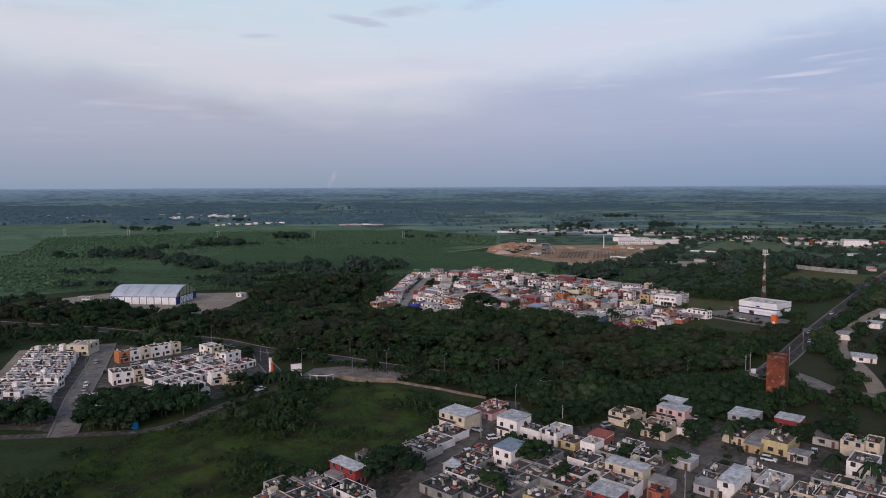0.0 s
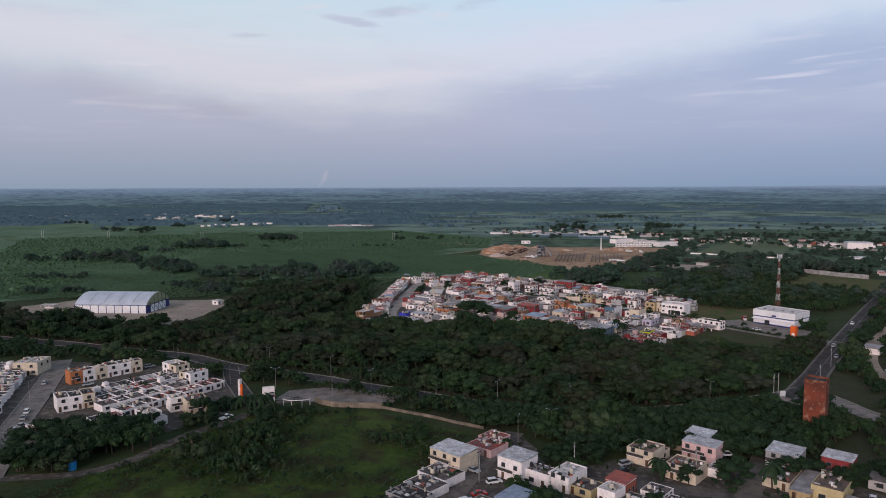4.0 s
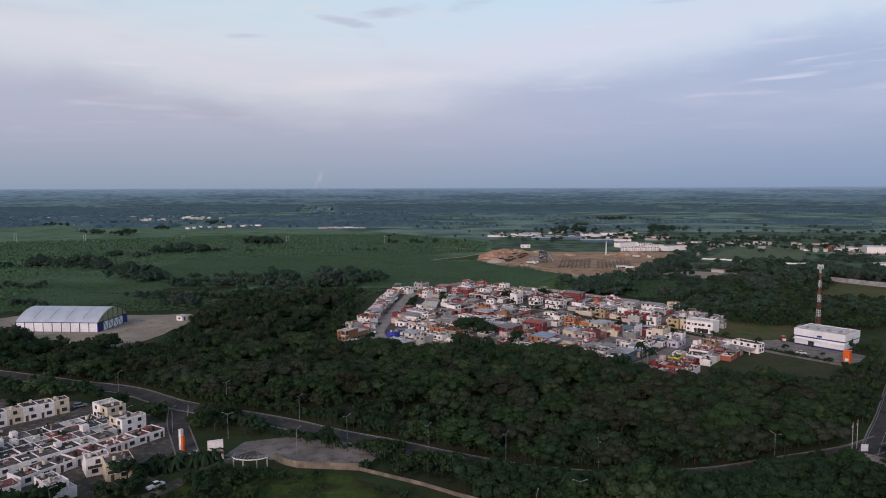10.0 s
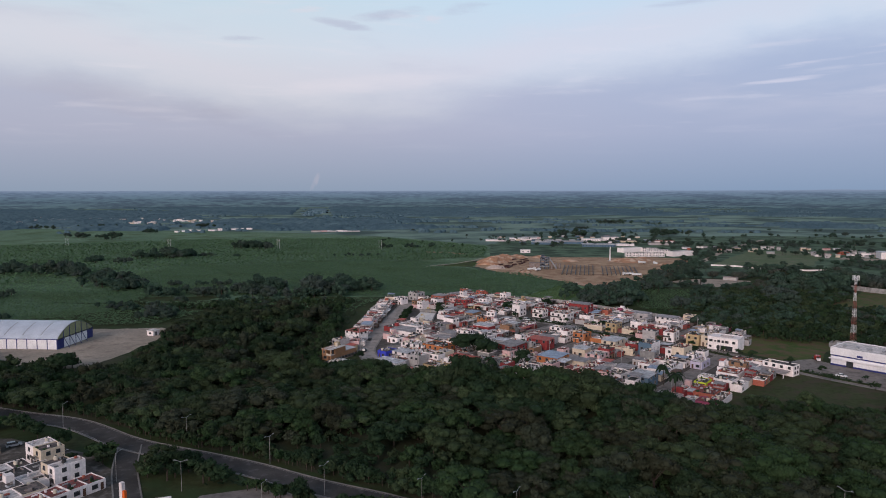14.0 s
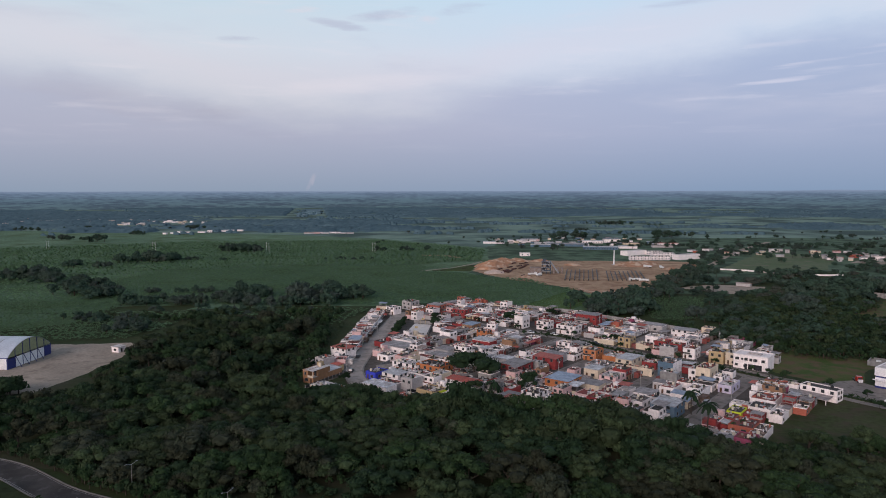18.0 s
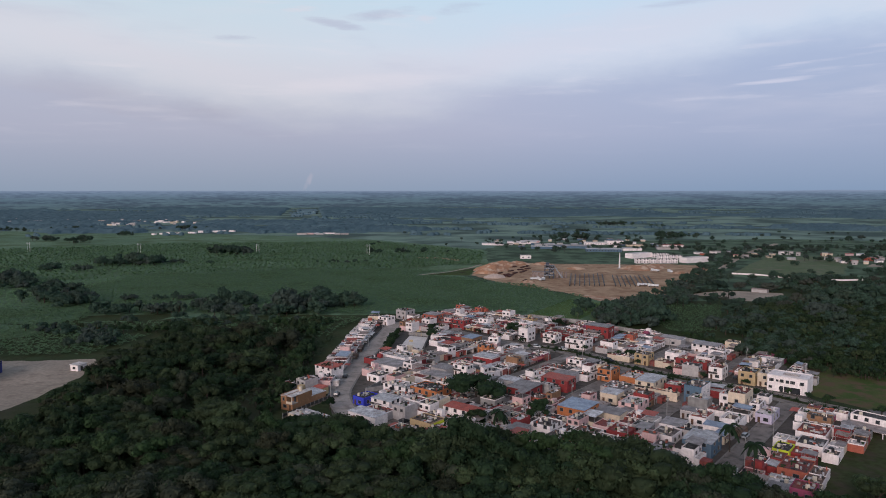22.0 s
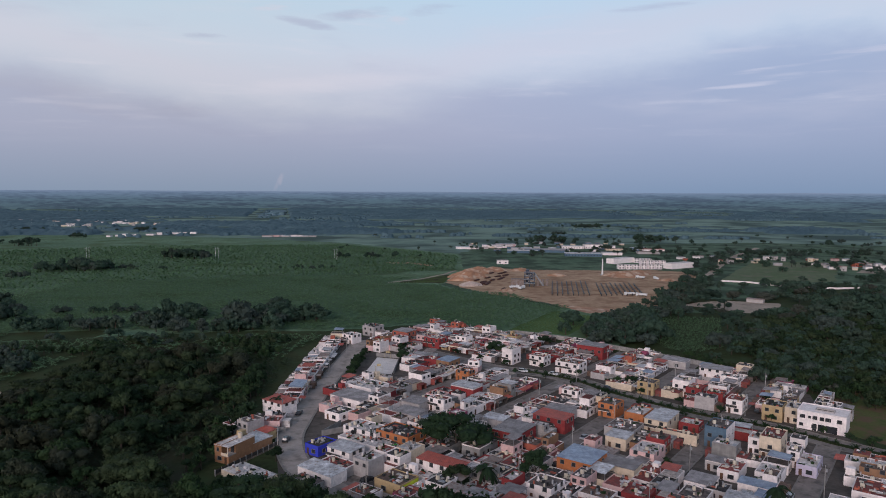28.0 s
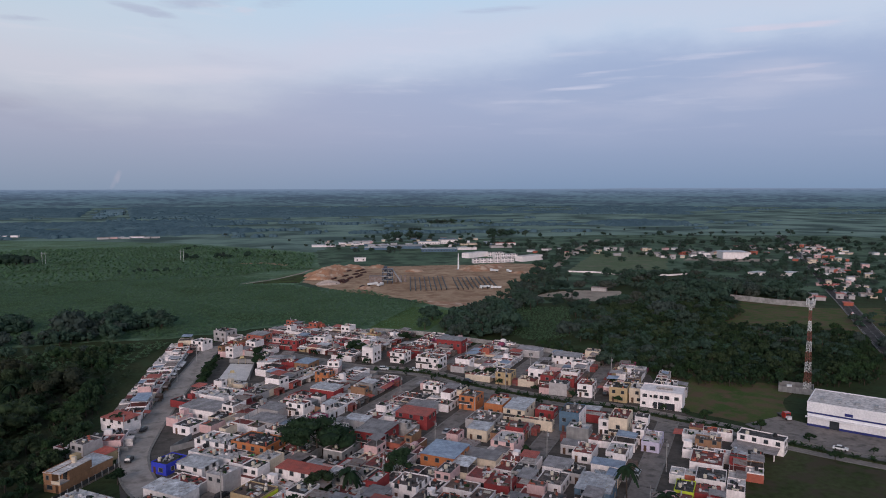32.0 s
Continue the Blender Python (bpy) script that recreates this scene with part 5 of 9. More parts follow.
def random_house(x, y, turn, w, d, rnd, two=0.22, group="houses of the main town", plain=False, palette=PALETTE, roofs=ROOF_PICK, tin=0.24, name="house", small=False):
    """A small terraced house: a front volume, something behind it, often a porch, a second storey or a tin roof."""
    wall, roof = rnd.choice(palette), rnd.choice(roofs)
    w -= 0.05
    h = rnd.uniform(2.15, 2.4) if name == "cottage" else rnd.uniform(2.5, 2.85)
    fd = d * rnd.uniform(0.48, 0.66)
    t = 0.15
    upper = rnd.random() < two
    behind = "none" if small else rnd.choice(("patio", "sheet", "volume", "volume", "volume"))
    if small:
        fd = d
    tall = "two-storey" if upper else "single-storey"
    paint_word = "bare " + wall if wall in ("concrete", "block") else wall
    if name == "house":
        name = "two_storey_house" if upper else "small_house" if small else "terraced_house"
    e = base(name, pose(x, y, 0, 0, 0, turn), f"{tall} {paint_word} terraced house with a {ROOF_WORD[roof]} roof", "house", group)
    wm = wall_mat(wall)
    away = math.cos(radians(turn)) < -0.2
    high = h + (rnd.choice((0.1, 0.15, 0.3)) if plain or small else rnd.choice((0.15, 0.25, 0.45)))
    cap = WALLS["white"] if rnd.random() < 0.2 and name != "cottage" else wm
    if cap == wm:
        g = Geo().shell(0, 0, w, fd, 0, h, high, t)
    else:
        g = Geo().box(0, 0, 0, w, fd, h)
        g2 = Geo()
        rim(g2, 0, 0, w, fd, h, high, t)
        part("parapet", g2, cap, e, "white painted parapet")
    over = rnd.random() < tin and not plain
    if not upper and not over and rnd.random() < 0.16:
        hx = rnd.uniform(0.2, w - 2.4)
        part("stair_hut", Geo().box(hx, fd - 2.6, h + 0.04, hx + rnd.uniform(1.4, 2.2), fd - 0.2, h + rnd.choice((1.2, 2.1))), wm, e)
    part("wall", g, wm, e)
    part("roof", Geo().box(t, t, h, w - t, fd - t, h + 0.05), ROOFS[roof], e)
    top = h
    if upper:
        u0, u1 = (0.0, w) if rnd.random() < 0.72 else (0.0, w * 0.55)
        v0 = 0.0 if rnd.random() < 0.55 else rnd.uniform(1.0, 2.5)
        uh = rnd.uniform(2.4, 2.75)
        um = wm if rnd.random() < 0.75 else wall_mat(rnd.choice(palette))
        g = Geo().shell(u0 - 0.012, v0 - 0.012, u1 + 0.012, fd + 0.012, h, h + uh, h + uh + rnd.choice((0.12, 0.3)), t)
        storey = part("upper_wall", g, um, e)
        part("upper_roof", Geo().box(u0 + t, v0 + t, h + uh, u1 - t, fd - t, h + uh + 0.05), ROOFS[rnd.choice(roofs)], e)
        top = h + uh
        n = 2 if u1 - u0 > 4.5 and not away else 1
        for i in range(n):
            o = new("window", window_mesh(1.2, 1.0))
            o.parent = storey
            o.matrix_basis = pose(u0 + (u1 - u0) * (i + 0.5) / n, v0 - 0.012, h + 0.85)
        if away:
            o = new("window", window_mesh(1.0, 1.0))
            o.parent = storey
            o.matrix_basis = pose((u0 + u1) / 2, fd + 0.012, h + 0.9, 0, 0, 180)
    if behind == "volume":
        bh = h + rnd.uniform(-0.35, 0.3)
        bm = wm if rnd.random() < 0.6 else wall_mat(rnd.choice(palette))
        bx = w if rnd.random() < 0.6 else w * rnd.uniform(0.5, 0.75)
        g = Geo().box(0, fd + 0.02, 0, bx, d, bh).box(-0.1, fd + 0.03, bh, bx + 0.1, d + 0.1, bh + 0.12, 1)
        part("rear_wing", g, [bm, ROOFS[rnd.choice(roofs)]], e)
    elif not small:
        g = Geo().prism([(0, fd + 0.02), (0.15, fd + 0.02), (0.15, d - 0.15), (w - 0.15, d - 0.15), (w - 0.15, fd + 0.02), (w, fd + 0.02), (w, d), (0, d)], 0, 2.1)
        part("yard_wall", g, M_BLOCK if rnd.random() < 0.5 else wm, e)
        if behind == "sheet":
            part("sheet_roof", Geo().corrugated(0.05, fd + 0.05, w - 0.05, d + 0.1, 2.55, 2.3), TIN[rnd.choice(("tin", "tin", "old", "old", "blue", "white"))], e, "corrugated metal lean-to roof")
    if over:
        col = rnd.choice(("tin", "tin", "tin", "blue", "white", "old", "old", "red"))
        y1 = fd * rnd.uniform(0.55, 1.0)
        lift = rnd.choice((0.5, 2.1, 2.1))
        g = Geo().corrugated(-0.1, -0.2, w + 0.1, y1, top + lift, top + lift + 0.3)
        for px in (0.15, w - 0.15):
            for py, pz in ((0.1, lift - 0.03), (y1 - 0.2, lift + 0.2)):
                g.box(px - 0.05, py - 0.05, top + 0.02, px + 0.05, py + 0.05, top + pz, 1)
        part("sheet_roof", g, [TIN[col], M_STEEL], e, "corrugated metal roof over the terrace")
    elif rnd.random() < (0.4 if small else 0.6):
        q = e.matrix_basis @ Vector((rnd.uniform(0.9, w - 0.9), rnd.uniform(fd * 0.35, fd * 0.55), top + 0.06))
        if not upper or u1 > w - 0.1:
            tank(q.x, q.y, q.z, rnd.random() < 0.35, rnd.choice((0.5, 0.6)))
    dx = w * rnd.choice((0.2, 0.8))
    if not away and not small:
        part("door", Geo().box(dx - 0.45, -0.05, 0.1, dx + 0.45, 0.01, 2.1), M_DOOR, e)
    if rnd.random() < 0.6:
        o = new("window", window_mesh(1.4, 1.0))
        o.parent = e
        o.matrix_basis = pose(w - dx + (0.6 if dx > w / 2 else -0.6), 0, 0.95)
    if rnd.random() < 0.66 and not plain and not small:
        x0, x1 = rnd.choice(((0.05, w - 0.05), (0.05, w * 0.55), (w * 0.45, w - 0.05)))
        reach = rnd.uniform(2.0, 3.0)
        g = Geo()
        if rnd.random() < 0.5:
            g.corrugated(x0, -reach, x1, -0.06, 2.25, 2.45)
            pm = TIN[rnd.choice(("tin", "red", "red", "old", "white"))]
        else:
            g.portal(x0, -reach, x1, -0.02, 2.5)
            pm = ROOFS[rnd.choice(("red", "red", "brown", "grey", "pale"))]
        part("porch_roof", g, pm, e)
    if not over:
        TOPS.append((e.matrix_basis, (u0, v0, u1, fd, top) if upper else (0, 0, w, fd, h)))
    if behind == "volume":
        TOPS.append((e.matrix_basis, (0, fd, bx, d, bh + 0.07)))
    elif behind == "patio":
        TOPS.append((e.matrix_basis, (0.3, fd, w - 0.3, d - 0.2, 0.02)))
    c = e.matrix_basis @ Vector((w / 2, d / 2, 0))
    FOOT.append((c.x, c.y, w, d, turn))
    return e


def row(p, q, depth, seed, lot=(5.2, 6.6), ok=lambda x, y: True, **kw):
    """A row of houses whose fronts run from p to q, built on the left of that way."""
    rnd = random.Random(seed)
    p, q = Vector(p), Vector(q)
    d = (q - p).normalized()
    left = Vector((-d.y, d.x))
    turn = math.degrees(math.atan2(d.y, d.x))
    s, end = 0.0, (q - p).length
    while s < end - lot[0] * 0.8:
        w = min(rnd.uniform(*lot), end - s)
        a = p + d * s
        for deep in (depth, depth * 0.62):
            c = a + d * w / 2 + left * deep / 2
            if ok(c.x, c.y) and not taken(a.x, a.y, turn, w, deep):
                random_house(a.x, a.y, turn, w, deep, rnd, **kw)
                break
        s += w


def fill(ring, turn, w, d, seed, ok=lambda x, y: True, most=200, alley=0.0, **kw):
    """Strips of small houses, side by side, wherever a lot of the ring is still free."""
    rnd = random.Random(seed)
    a = radians(turn)
    ux, uy = math.cos(a), math.sin(a)
    cx, cy = sum(p[0] for p in ring) / len(ring), sum(p[1] for p in ring) / len(ring)
    reach = max(math.dist(p, (cx, cy)) for p in ring)
    n, j, strip = 0, -reach, 0
    while j < reach:
        i = -reach
        while i < reach and n < most:
            bw = w * rnd.uniform(0.85, 1.2)
            x, y = cx + ux * i - uy * j, cy + uy * i + ux * j
            mx, my = x + (ux * bw - uy * d) / 2, y + (uy * bw + ux * d) / 2
            if inside(mx, my, ring) and ok(mx, my) and not taken(x, y, turn, bw, d, 0.97):
                random_house(x, y, turn, bw, d, rnd, small=True, **kw)
                n += 1
                i += bw
            else:
                i += 0.8
        strip += 1
        j += d + (alley if strip % 2 else 0.05)
    return n


CLUTTER = [M_TANKB, M_TANKW, WALLS["white"], M_CONC, TIN["old"], TIN["white"], WALLS["terracotta"], M_DARKMETAL, LEAF[2], M_STEEL]


def roof_clutter(name, tops, share, seed, label):
    """Small things on roofs and in yards: crates, plinths, gas cylinders, pots, sheets, dish aerials; too small to pick apart."""
    rnd = random.Random(seed)
    g = Geo()
    for m, (x0, y0, x1, y1, z) in tops:
        n = int((x1 - x0) * (y1 - y0) * share + rnd.random())
        for i in range(n):
            b, d, h = rnd.choice(((0.5, 0.5, 0.8), (0.9, 0.5, 0.5), (1.6, 0.35, 0.3), (0.4, 1.8, 0.35), (1.2, 1.0, 0.25), (0.35, 0.35, 1.1), (2.0, 1.2, 0.15), (0.7, 0.7, 0.6)))
            if x1 - x0 < b + 0.8 or y1 - y0 < d + 0.8:
                continue
            px, py = rnd.uniform(x0 + 0.3, x1 - 0.3 - b), rnd.uniform(y0 + 0.3, y1 - 0.3 - d)
            s = len(g.v)
            g.box(px, py, z + 0.04, px + b, py + d, z + 0.05 + h, rnd.randrange(len(CLUTTER)))
            k = rnd.uniform(0.8, 1.0)
            g.v[s + 4:] = [(px + b / 2 + (p[0] - px - b / 2) * k, py + d / 2 + (p[1] - py - d / 2) * k, p[2]) for p in g.v[s + 4:]]
            g.v[s:] = [tuple(m @ Vector(p)) for p in g.v[s:]]
    return tagged(g.obj(name, CLUTTER), label, "roof clutter", kind="stuff")

# places kept free for the larger buildings and the court
FOOT += [(153.0, 437.0, 20, 12, -51.5), (150.2, 489.5, 16, 17, -45), (-12.8, 582.0, 15.5, 36, 5), (-24, 492, 17, 12, -39.5)]

# ---- the towns' houses that stand out, each at its own place ----


def town_house(x, y, w, d, h, wall, roof, extra, turn=-39.5, group="houses of the main town", name="house"):
    if taken(x, y, turn, w, d, 0.72):
        a = radians(turn)
        x, y = x + (math.cos(a) * w - math.sin(a) * d) * 0.1, y + (math.sin(a) * w + math.cos(a) * d) * 0.1
        w, d = w * 0.8, d * 0.8
        if taken(x, y, turn, w, d, 0.72):
            return None
    rnd = random.Random(int(abs(x) * 31 + abs(y) * 17))
    if name == "cottage":
        h = min(h, 2.45) if h < 4.1 else h * 0.92
    sheet = None
    low = min(h, 2.65) if h > 4.1 else h
    upper = (0.0, 0.0, w, d, h - low, wall, roof) if h > 4.1 else None
    if upper and rnd.random() < 0.45 and extra == "-" and h < 5.4:
        upper = (0.0, d * 0.0, w, d * 0.72, h - low, wall, roof)
    if extra.startswith("tin:"):
        lift = 0.3 if h < 3.9 else 0.55
        sheet = (-0.2, -0.3, w + 0.2, d + 0.2, lift, extra[4:], bool(upper))
    word = f"{'two' if h < 6.2 else 'three'}-storey" if upper else "single-storey"
    cover = {"tin:tin": "grey corrugated metal roof", "tin:blue": "blue-grey corrugated metal roof", "tin:white": "pale metal sheet roof", "tin:red": "red sheet roof"}.get(extra, f"{ROOF_WORD[roof]} flat roof")
    e = house(x, y, turn, w, d, low, wall, roof, upper, None, sheet, 0.0 if extra == "open" else 0.15 if name == "cottage" else 0.3, rnd, label=f"{word} {wall if wall not in ('concrete', 'block') else 'bare ' + wall} house with a {cover}", group=group, wins=("r" if rnd.random() < 0.3 else "") if name == "cottage" else "rs" if rnd.random() < 0.4 else "s", tanks=0 if sheet else 1 + (w > 12), gate=False, name=name, back=False)
    if extra == "lime":
        part("gable_wall", Geo().box(w, 0.2, 0, w + 0.05, d - 0.2, h - 0.1), WALLS["lime"], e, "lime green painted end wall")
    if extra == "side":
        part("gable_wall", Geo().box(w + 0.013, 0, 0.1, w + 0.06, d, h + 0.3), WALLS["white"], e, "white painted end wall")
    if upper and rnd.random() < 0.6:
        g = Geo().box(0.3, -1.1, low - 0.1, w * 0.7, 0, low + 0.05)
        slab = part("balcony", g, WALLS["white"], e)
        part("railing", Geo().box(0.3, -1.1, low + 0.05, w * 0.7, -1.04, low + 0.9), M_DARKMETAL, slab)
    return e


# the houses nearest the wood first, street by street
for spec in (
        (67.8, 483.9, 10.3, 11.4, 2.90, "grey", "grey", "-"),
        (78.8, 496.0, 7.2, 10.1, 4.00, "orange", "pale", "-"),
        (82.7, 485.8, 8.0, 11.5, 4.80, "cream", "pale", "tin:white"),
        (98.3, 472.1, 6.9, 10.6, 6.80, "slate", "grey", "side"),
        (111.5, 461.5, 6.2, 10.7, 7.00, "cream", "red", "-"),
        (109.5, 464.8, 4.2, 6.3, 5.40, "white", "pale", "-"),
        (116.3, 454.0, 3.5, 9.7, 5.00, "white", "grey", "-"),
        (115.8, 448.0, 5.6, 11.5, 3.20, "lilac", "pale", "-"),
        (90.0, 452.7, 5.3, 4.2, 3.00, "grey", "grey", "tin:tin"),
        (90.7, 446.0, 6.1, 9.8, 3.00, "white", "red", "-"),
        (100.8, 443.5, 6.9, 9.0, 3.00, "white", "pale", "-"),
        (91.7, 435.3, 9.2, 4.3, 3.40, "white", "grey", "tin:blue"),
        (78.6, 418.9, 9.2, 10.5, 4.30, "slate", "grey", "tin:white"),
):
    town_house(*spec)
for spec in (
        (81.4, 433.1, 5.5, 6.6, 2.90, "grey", "dark", "-"),
        (71.5, 428.7, 7.3, 9.3, 3.00, "white", "grey", "-"),
        (62.4, 416.3, 7.3, 5.0, 2.90, "grey", "grey", "tin:tin"),
        (59.3, 420.0, 4.8, 5.0, 2.90, "grey", "grey", "tin:tin"),
        (55.4, 405.5, 4.4, 3.5, 3.00, "grey", "grey", "tin:white"),
        (57.1, 430.4, 7.2, 7.5, 3.40, "red", "red", "-"),
        (53.9, 437.0, 7.4, 7.8, 3.00, "pink", "red", "-"),
        (56.9, 449.8, 10.4, 6.6, 3.80, "cream", "grey", "tin:tin"),
        (68.4, 458.0, 7.7, 10.5, 4.40, "pink", "pale", "-"),
        (64.9, 472.4, 7.1, 6.9, 3.80, "cream", "pale", "tin:white"),
        (44.1, 451.3, 11.0, 11.5, 5.00, "orange", "grey", "tin:blue"),
        (32.0, 435.0, 7.8, 11.4, 4.40, "white", "grey", "-"),
        (2.1, 452.8, 15.2, 5.6, 4.50, "white", "pale", "tin:red"),
):
    town_house(*spec)
for spec in (
        (27.6, 475.3, 10.2, 11.3, 5.20, "red", "grey", "tin:tin"),
        (44.4, 492.2, 12.5, 7.4, 4.50, "red", "red", "tin:red"),
        (25.9, 491.2, 8.5, 5.4, 4.00, "grey", "grey", "tin:white"),
        (120.7, 429.4, 9.1, 11.5, 3.20, "white", "red", "-"),
        (115.5, 419.2, 7.9, 9.4, 3.00, "white", "dark", "-"),
        (105.1, 413.7, 5.0, 7.9, 3.20, "lime", "dark", "-"),
        (99.8, 399.8, 8.1, 11.4, 2.90, "terracotta", "red", "-"),
        (92.7, 392.2, 8.0, 6.6, 2.50, "concrete", "pale", "open"),
        (62.3, 411.2, 7.0, 4.2, 2.80, "white", "dark", "-"),
        (45.8, 431.9, 8.6, 6.5, 3.00, "white", "brown", "-"),
        (34.9, 469.2, 7.2, 6.7, 3.40, "terracotta", "brown", "-"),
        (-54.9, 451.6, 15.6, 7.8, 2.80, "cream", "pale", "open"),
        (-25.5, 463.8, 9.5, 6.7, 4.20, "white", "pale", "tin:white"),
):
    town_house(*spec)
for spec in (
        (-27.1, 456.4, 10.5, 5.4, 3.00, "grey", "red", "-"),
        (-32.9, 452.5, 13.9, 6.4, 3.00, "white", "pale", "tin:white"),
        (-22.4, 483.7, 15.0, 8.4, 4.40, "white", "pale", "-"),
        (-23.6, 476.7, 17.0, 7.6, 3.20, "white", "pale", "-"),
        (-10.9, 476.8, 13.7, 9.6, 5.20, "orange", "dark", "-"),
        (-30.7, 500.5, 9.9, 9.5, 3.00, "white", "dark", "-"),
        (-31.2, 522.8, 16.3, 10.1, 3.60, "white", "grey", "tin:tin"),
        (-27.7, 539.1, 15.9, 11.2, 3.60, "white", "pale", "-"),
        (4.2, 451.2, 13.0, 6.3, 4.50, "white", "pale", "tin:red"),
):
    town_house(*spec)
for spec in (
        (45.7, 584.7, 6, 8.1, 7.36, "white", "pale", "-"),
        (115.2, 464.1, 6, 7.2, 7.2, "cream", "red", "-"),
        (104.5, 477.2, 6, 7.2, 6.88, "slate", "grey", "side"),
        (109.9, 529.8, 6.9, 8.1, 6.4, "white", "pale", "-"),
        (86.3, 597.1, 13.8, 8.1, 6.08, "red", "pale", "tin:tin"),
        (-27.1, 653.5, 8.6, 9, 5.6, "grey", "dark", "-"),
        (138.2, 494.4, 6, 9, 5.6, "cream", "pale", "-"),
        (131.4, 497.8, 6.9, 9, 5.6, "ochre", "dark", "-"),
        (-10.5, 475.6, 12.9, 8.1, 5.12, "orange", "dark", "-"),
        (6.3, 448.4, 10.3, 6.3, 5.12, "white", "red", "-"),
        (-9.1, 639.8, 10.3, 8.1, 5.12, "terracotta", "grey", "tin:tin"),
        (8.3, 622.6, 10.3, 8.1, 5.12, "red", "pale", "-"),
):
    town_house(*spec)
for spec in (
        (28.3, 473.6, 11.2, 10.8, 5.12, "red", "grey", "tin:tin"),
        (68.7, 567.9, 12, 9, 5.12, "white", "brown", "-"),
        (71.3, 504, 6.9, 8.1, 5.12, "orange", "grey", "-"),
        (47.5, 454.7, 9.5, 11.7, 5.12, "orange", "grey", "tin:blue"),
        (120.4, 457.2, 4.3, 5.4, 5.12, "white", "grey", "-"),
        (112.4, 522.3, 6, 8.1, 5.12, "red", "red", "-"),
        (121.8, 506.5, 6, 8.1, 5.12, "white", "red", "-"),
        (95.9, 532.4, 6.9, 7.2, 5.12, "ochre", "grey", "-"),
        (118.8, 516.7, 6, 8.1, 4.96, "red", "brown", "-"),
        (47.4, 489, 9.5, 6.3, 4.96, "white", "grey", "tin:red"),
        (-26.7, 539, 11.2, 8.1, 4.8, "white", "pale", "-"),
        (-37, 633.6, 7.7, 7.2, 4.8, "white", "pale", "-"),
        (7.2, 513.6, 7.7, 7.2, 4.8, "white", "red", "-"),
        (61.7, 522.9, 6.9, 7.2, 4.8, "white", "pale", "-"),
):
    town_house(*spec)
for spec in (
        (58.8, 580.9, 7.7, 7.2, 4.8, "white", "red", "-"),
        (-25.3, 460.7, 9.5, 8.1, 4.48, "white", "pale", "-"),
        (-23.6, 484.6, 12.9, 7.2, 4.48, "white", "pale", "-"),
        (131.5, 442.3, 7.7, 6.3, 4.4, "brown", "brown", "-"),
        (-56, 514.2, 11.2, 7.2, 4.16, "white", "red", "tin:red"),
        (21, 555.8, 6.9, 7.2, 4.16, "orange", "grey", "-"),
        (132.6, 556.3, 12.9, 8.1, 4.16, "white", "pale", "tin:tin"),
        (17.3, 532.8, 11.2, 7.2, 4, "red", "pale", "tin:white"),
        (34.7, 436.7, 9.5, 7.2, 4, "white", "pale", "-"),
        (120.1, 430.8, 7.7, 9, 3.68, "white", "brown", "-"),
        (-24, 471.8, 13.8, 8.1, 3.52, "white", "brown", "-"),
        (-9.8, 442.1, 9.5, 8.1, 3.52, "ochre", "brown", "lime"),
        (120.9, 451.9, 6.9, 6.3, 3.52, "lilac", "pale", "-"),
        (118.8, 424, 7.7, 8.1, 3.52, "white", "red", "-"),
):
    town_house(*spec)
for spec in (
        (16.8, 467, 6.9, 7.2, 3.52, "block", "grey", "-"),
        (-4.4, 514.2, 11.2, 9, 3.36, "grey", "grey", "tin:tin"),
        (122.4, 576.7, 12, 7.2, 3.36, "grey", "grey", "tin:tin"),
        (84.7, 480, 13.8, 2.7, 3.36, "cream", "grey", "-"),
        (70.7, 462.8, 11.2, 7.2, 3.36, "pink", "pale", "tin:tin"),
        (50.7, 503.6, 10.3, 6.3, 3.36, "grey", "grey", "tin:tin"),
        (-33.4, 470.6, 6, 8.1, 3.2, "blue", "dark", "-"),
        (-28, 523.6, 12, 10.8, 3.2, "white", "pale", "tin:tin"),
        (13.2, 579.4, 7.7, 9, 3.2, "brown", "grey", "tin:blue"),
        (82.6, 499.9, 6.9, 8.1, 3.2, "ochre", "red", "-"),
        (113.6, 416.9, 7.7, 7.2, 3.2, "grey", "red", "-"),
        (67.6, 483.5, 13.8, 9, 3.04, "grey", "grey", "-"),
        (59.6, 450.3, 11.2, 7.2, 3.04, "ochre", "grey", "tin:tin"),
        (-30.7, 451.9, 10.3, 8.1, 3.02, "grey", "pale", "tin:white"),
):
    town_house(*spec)
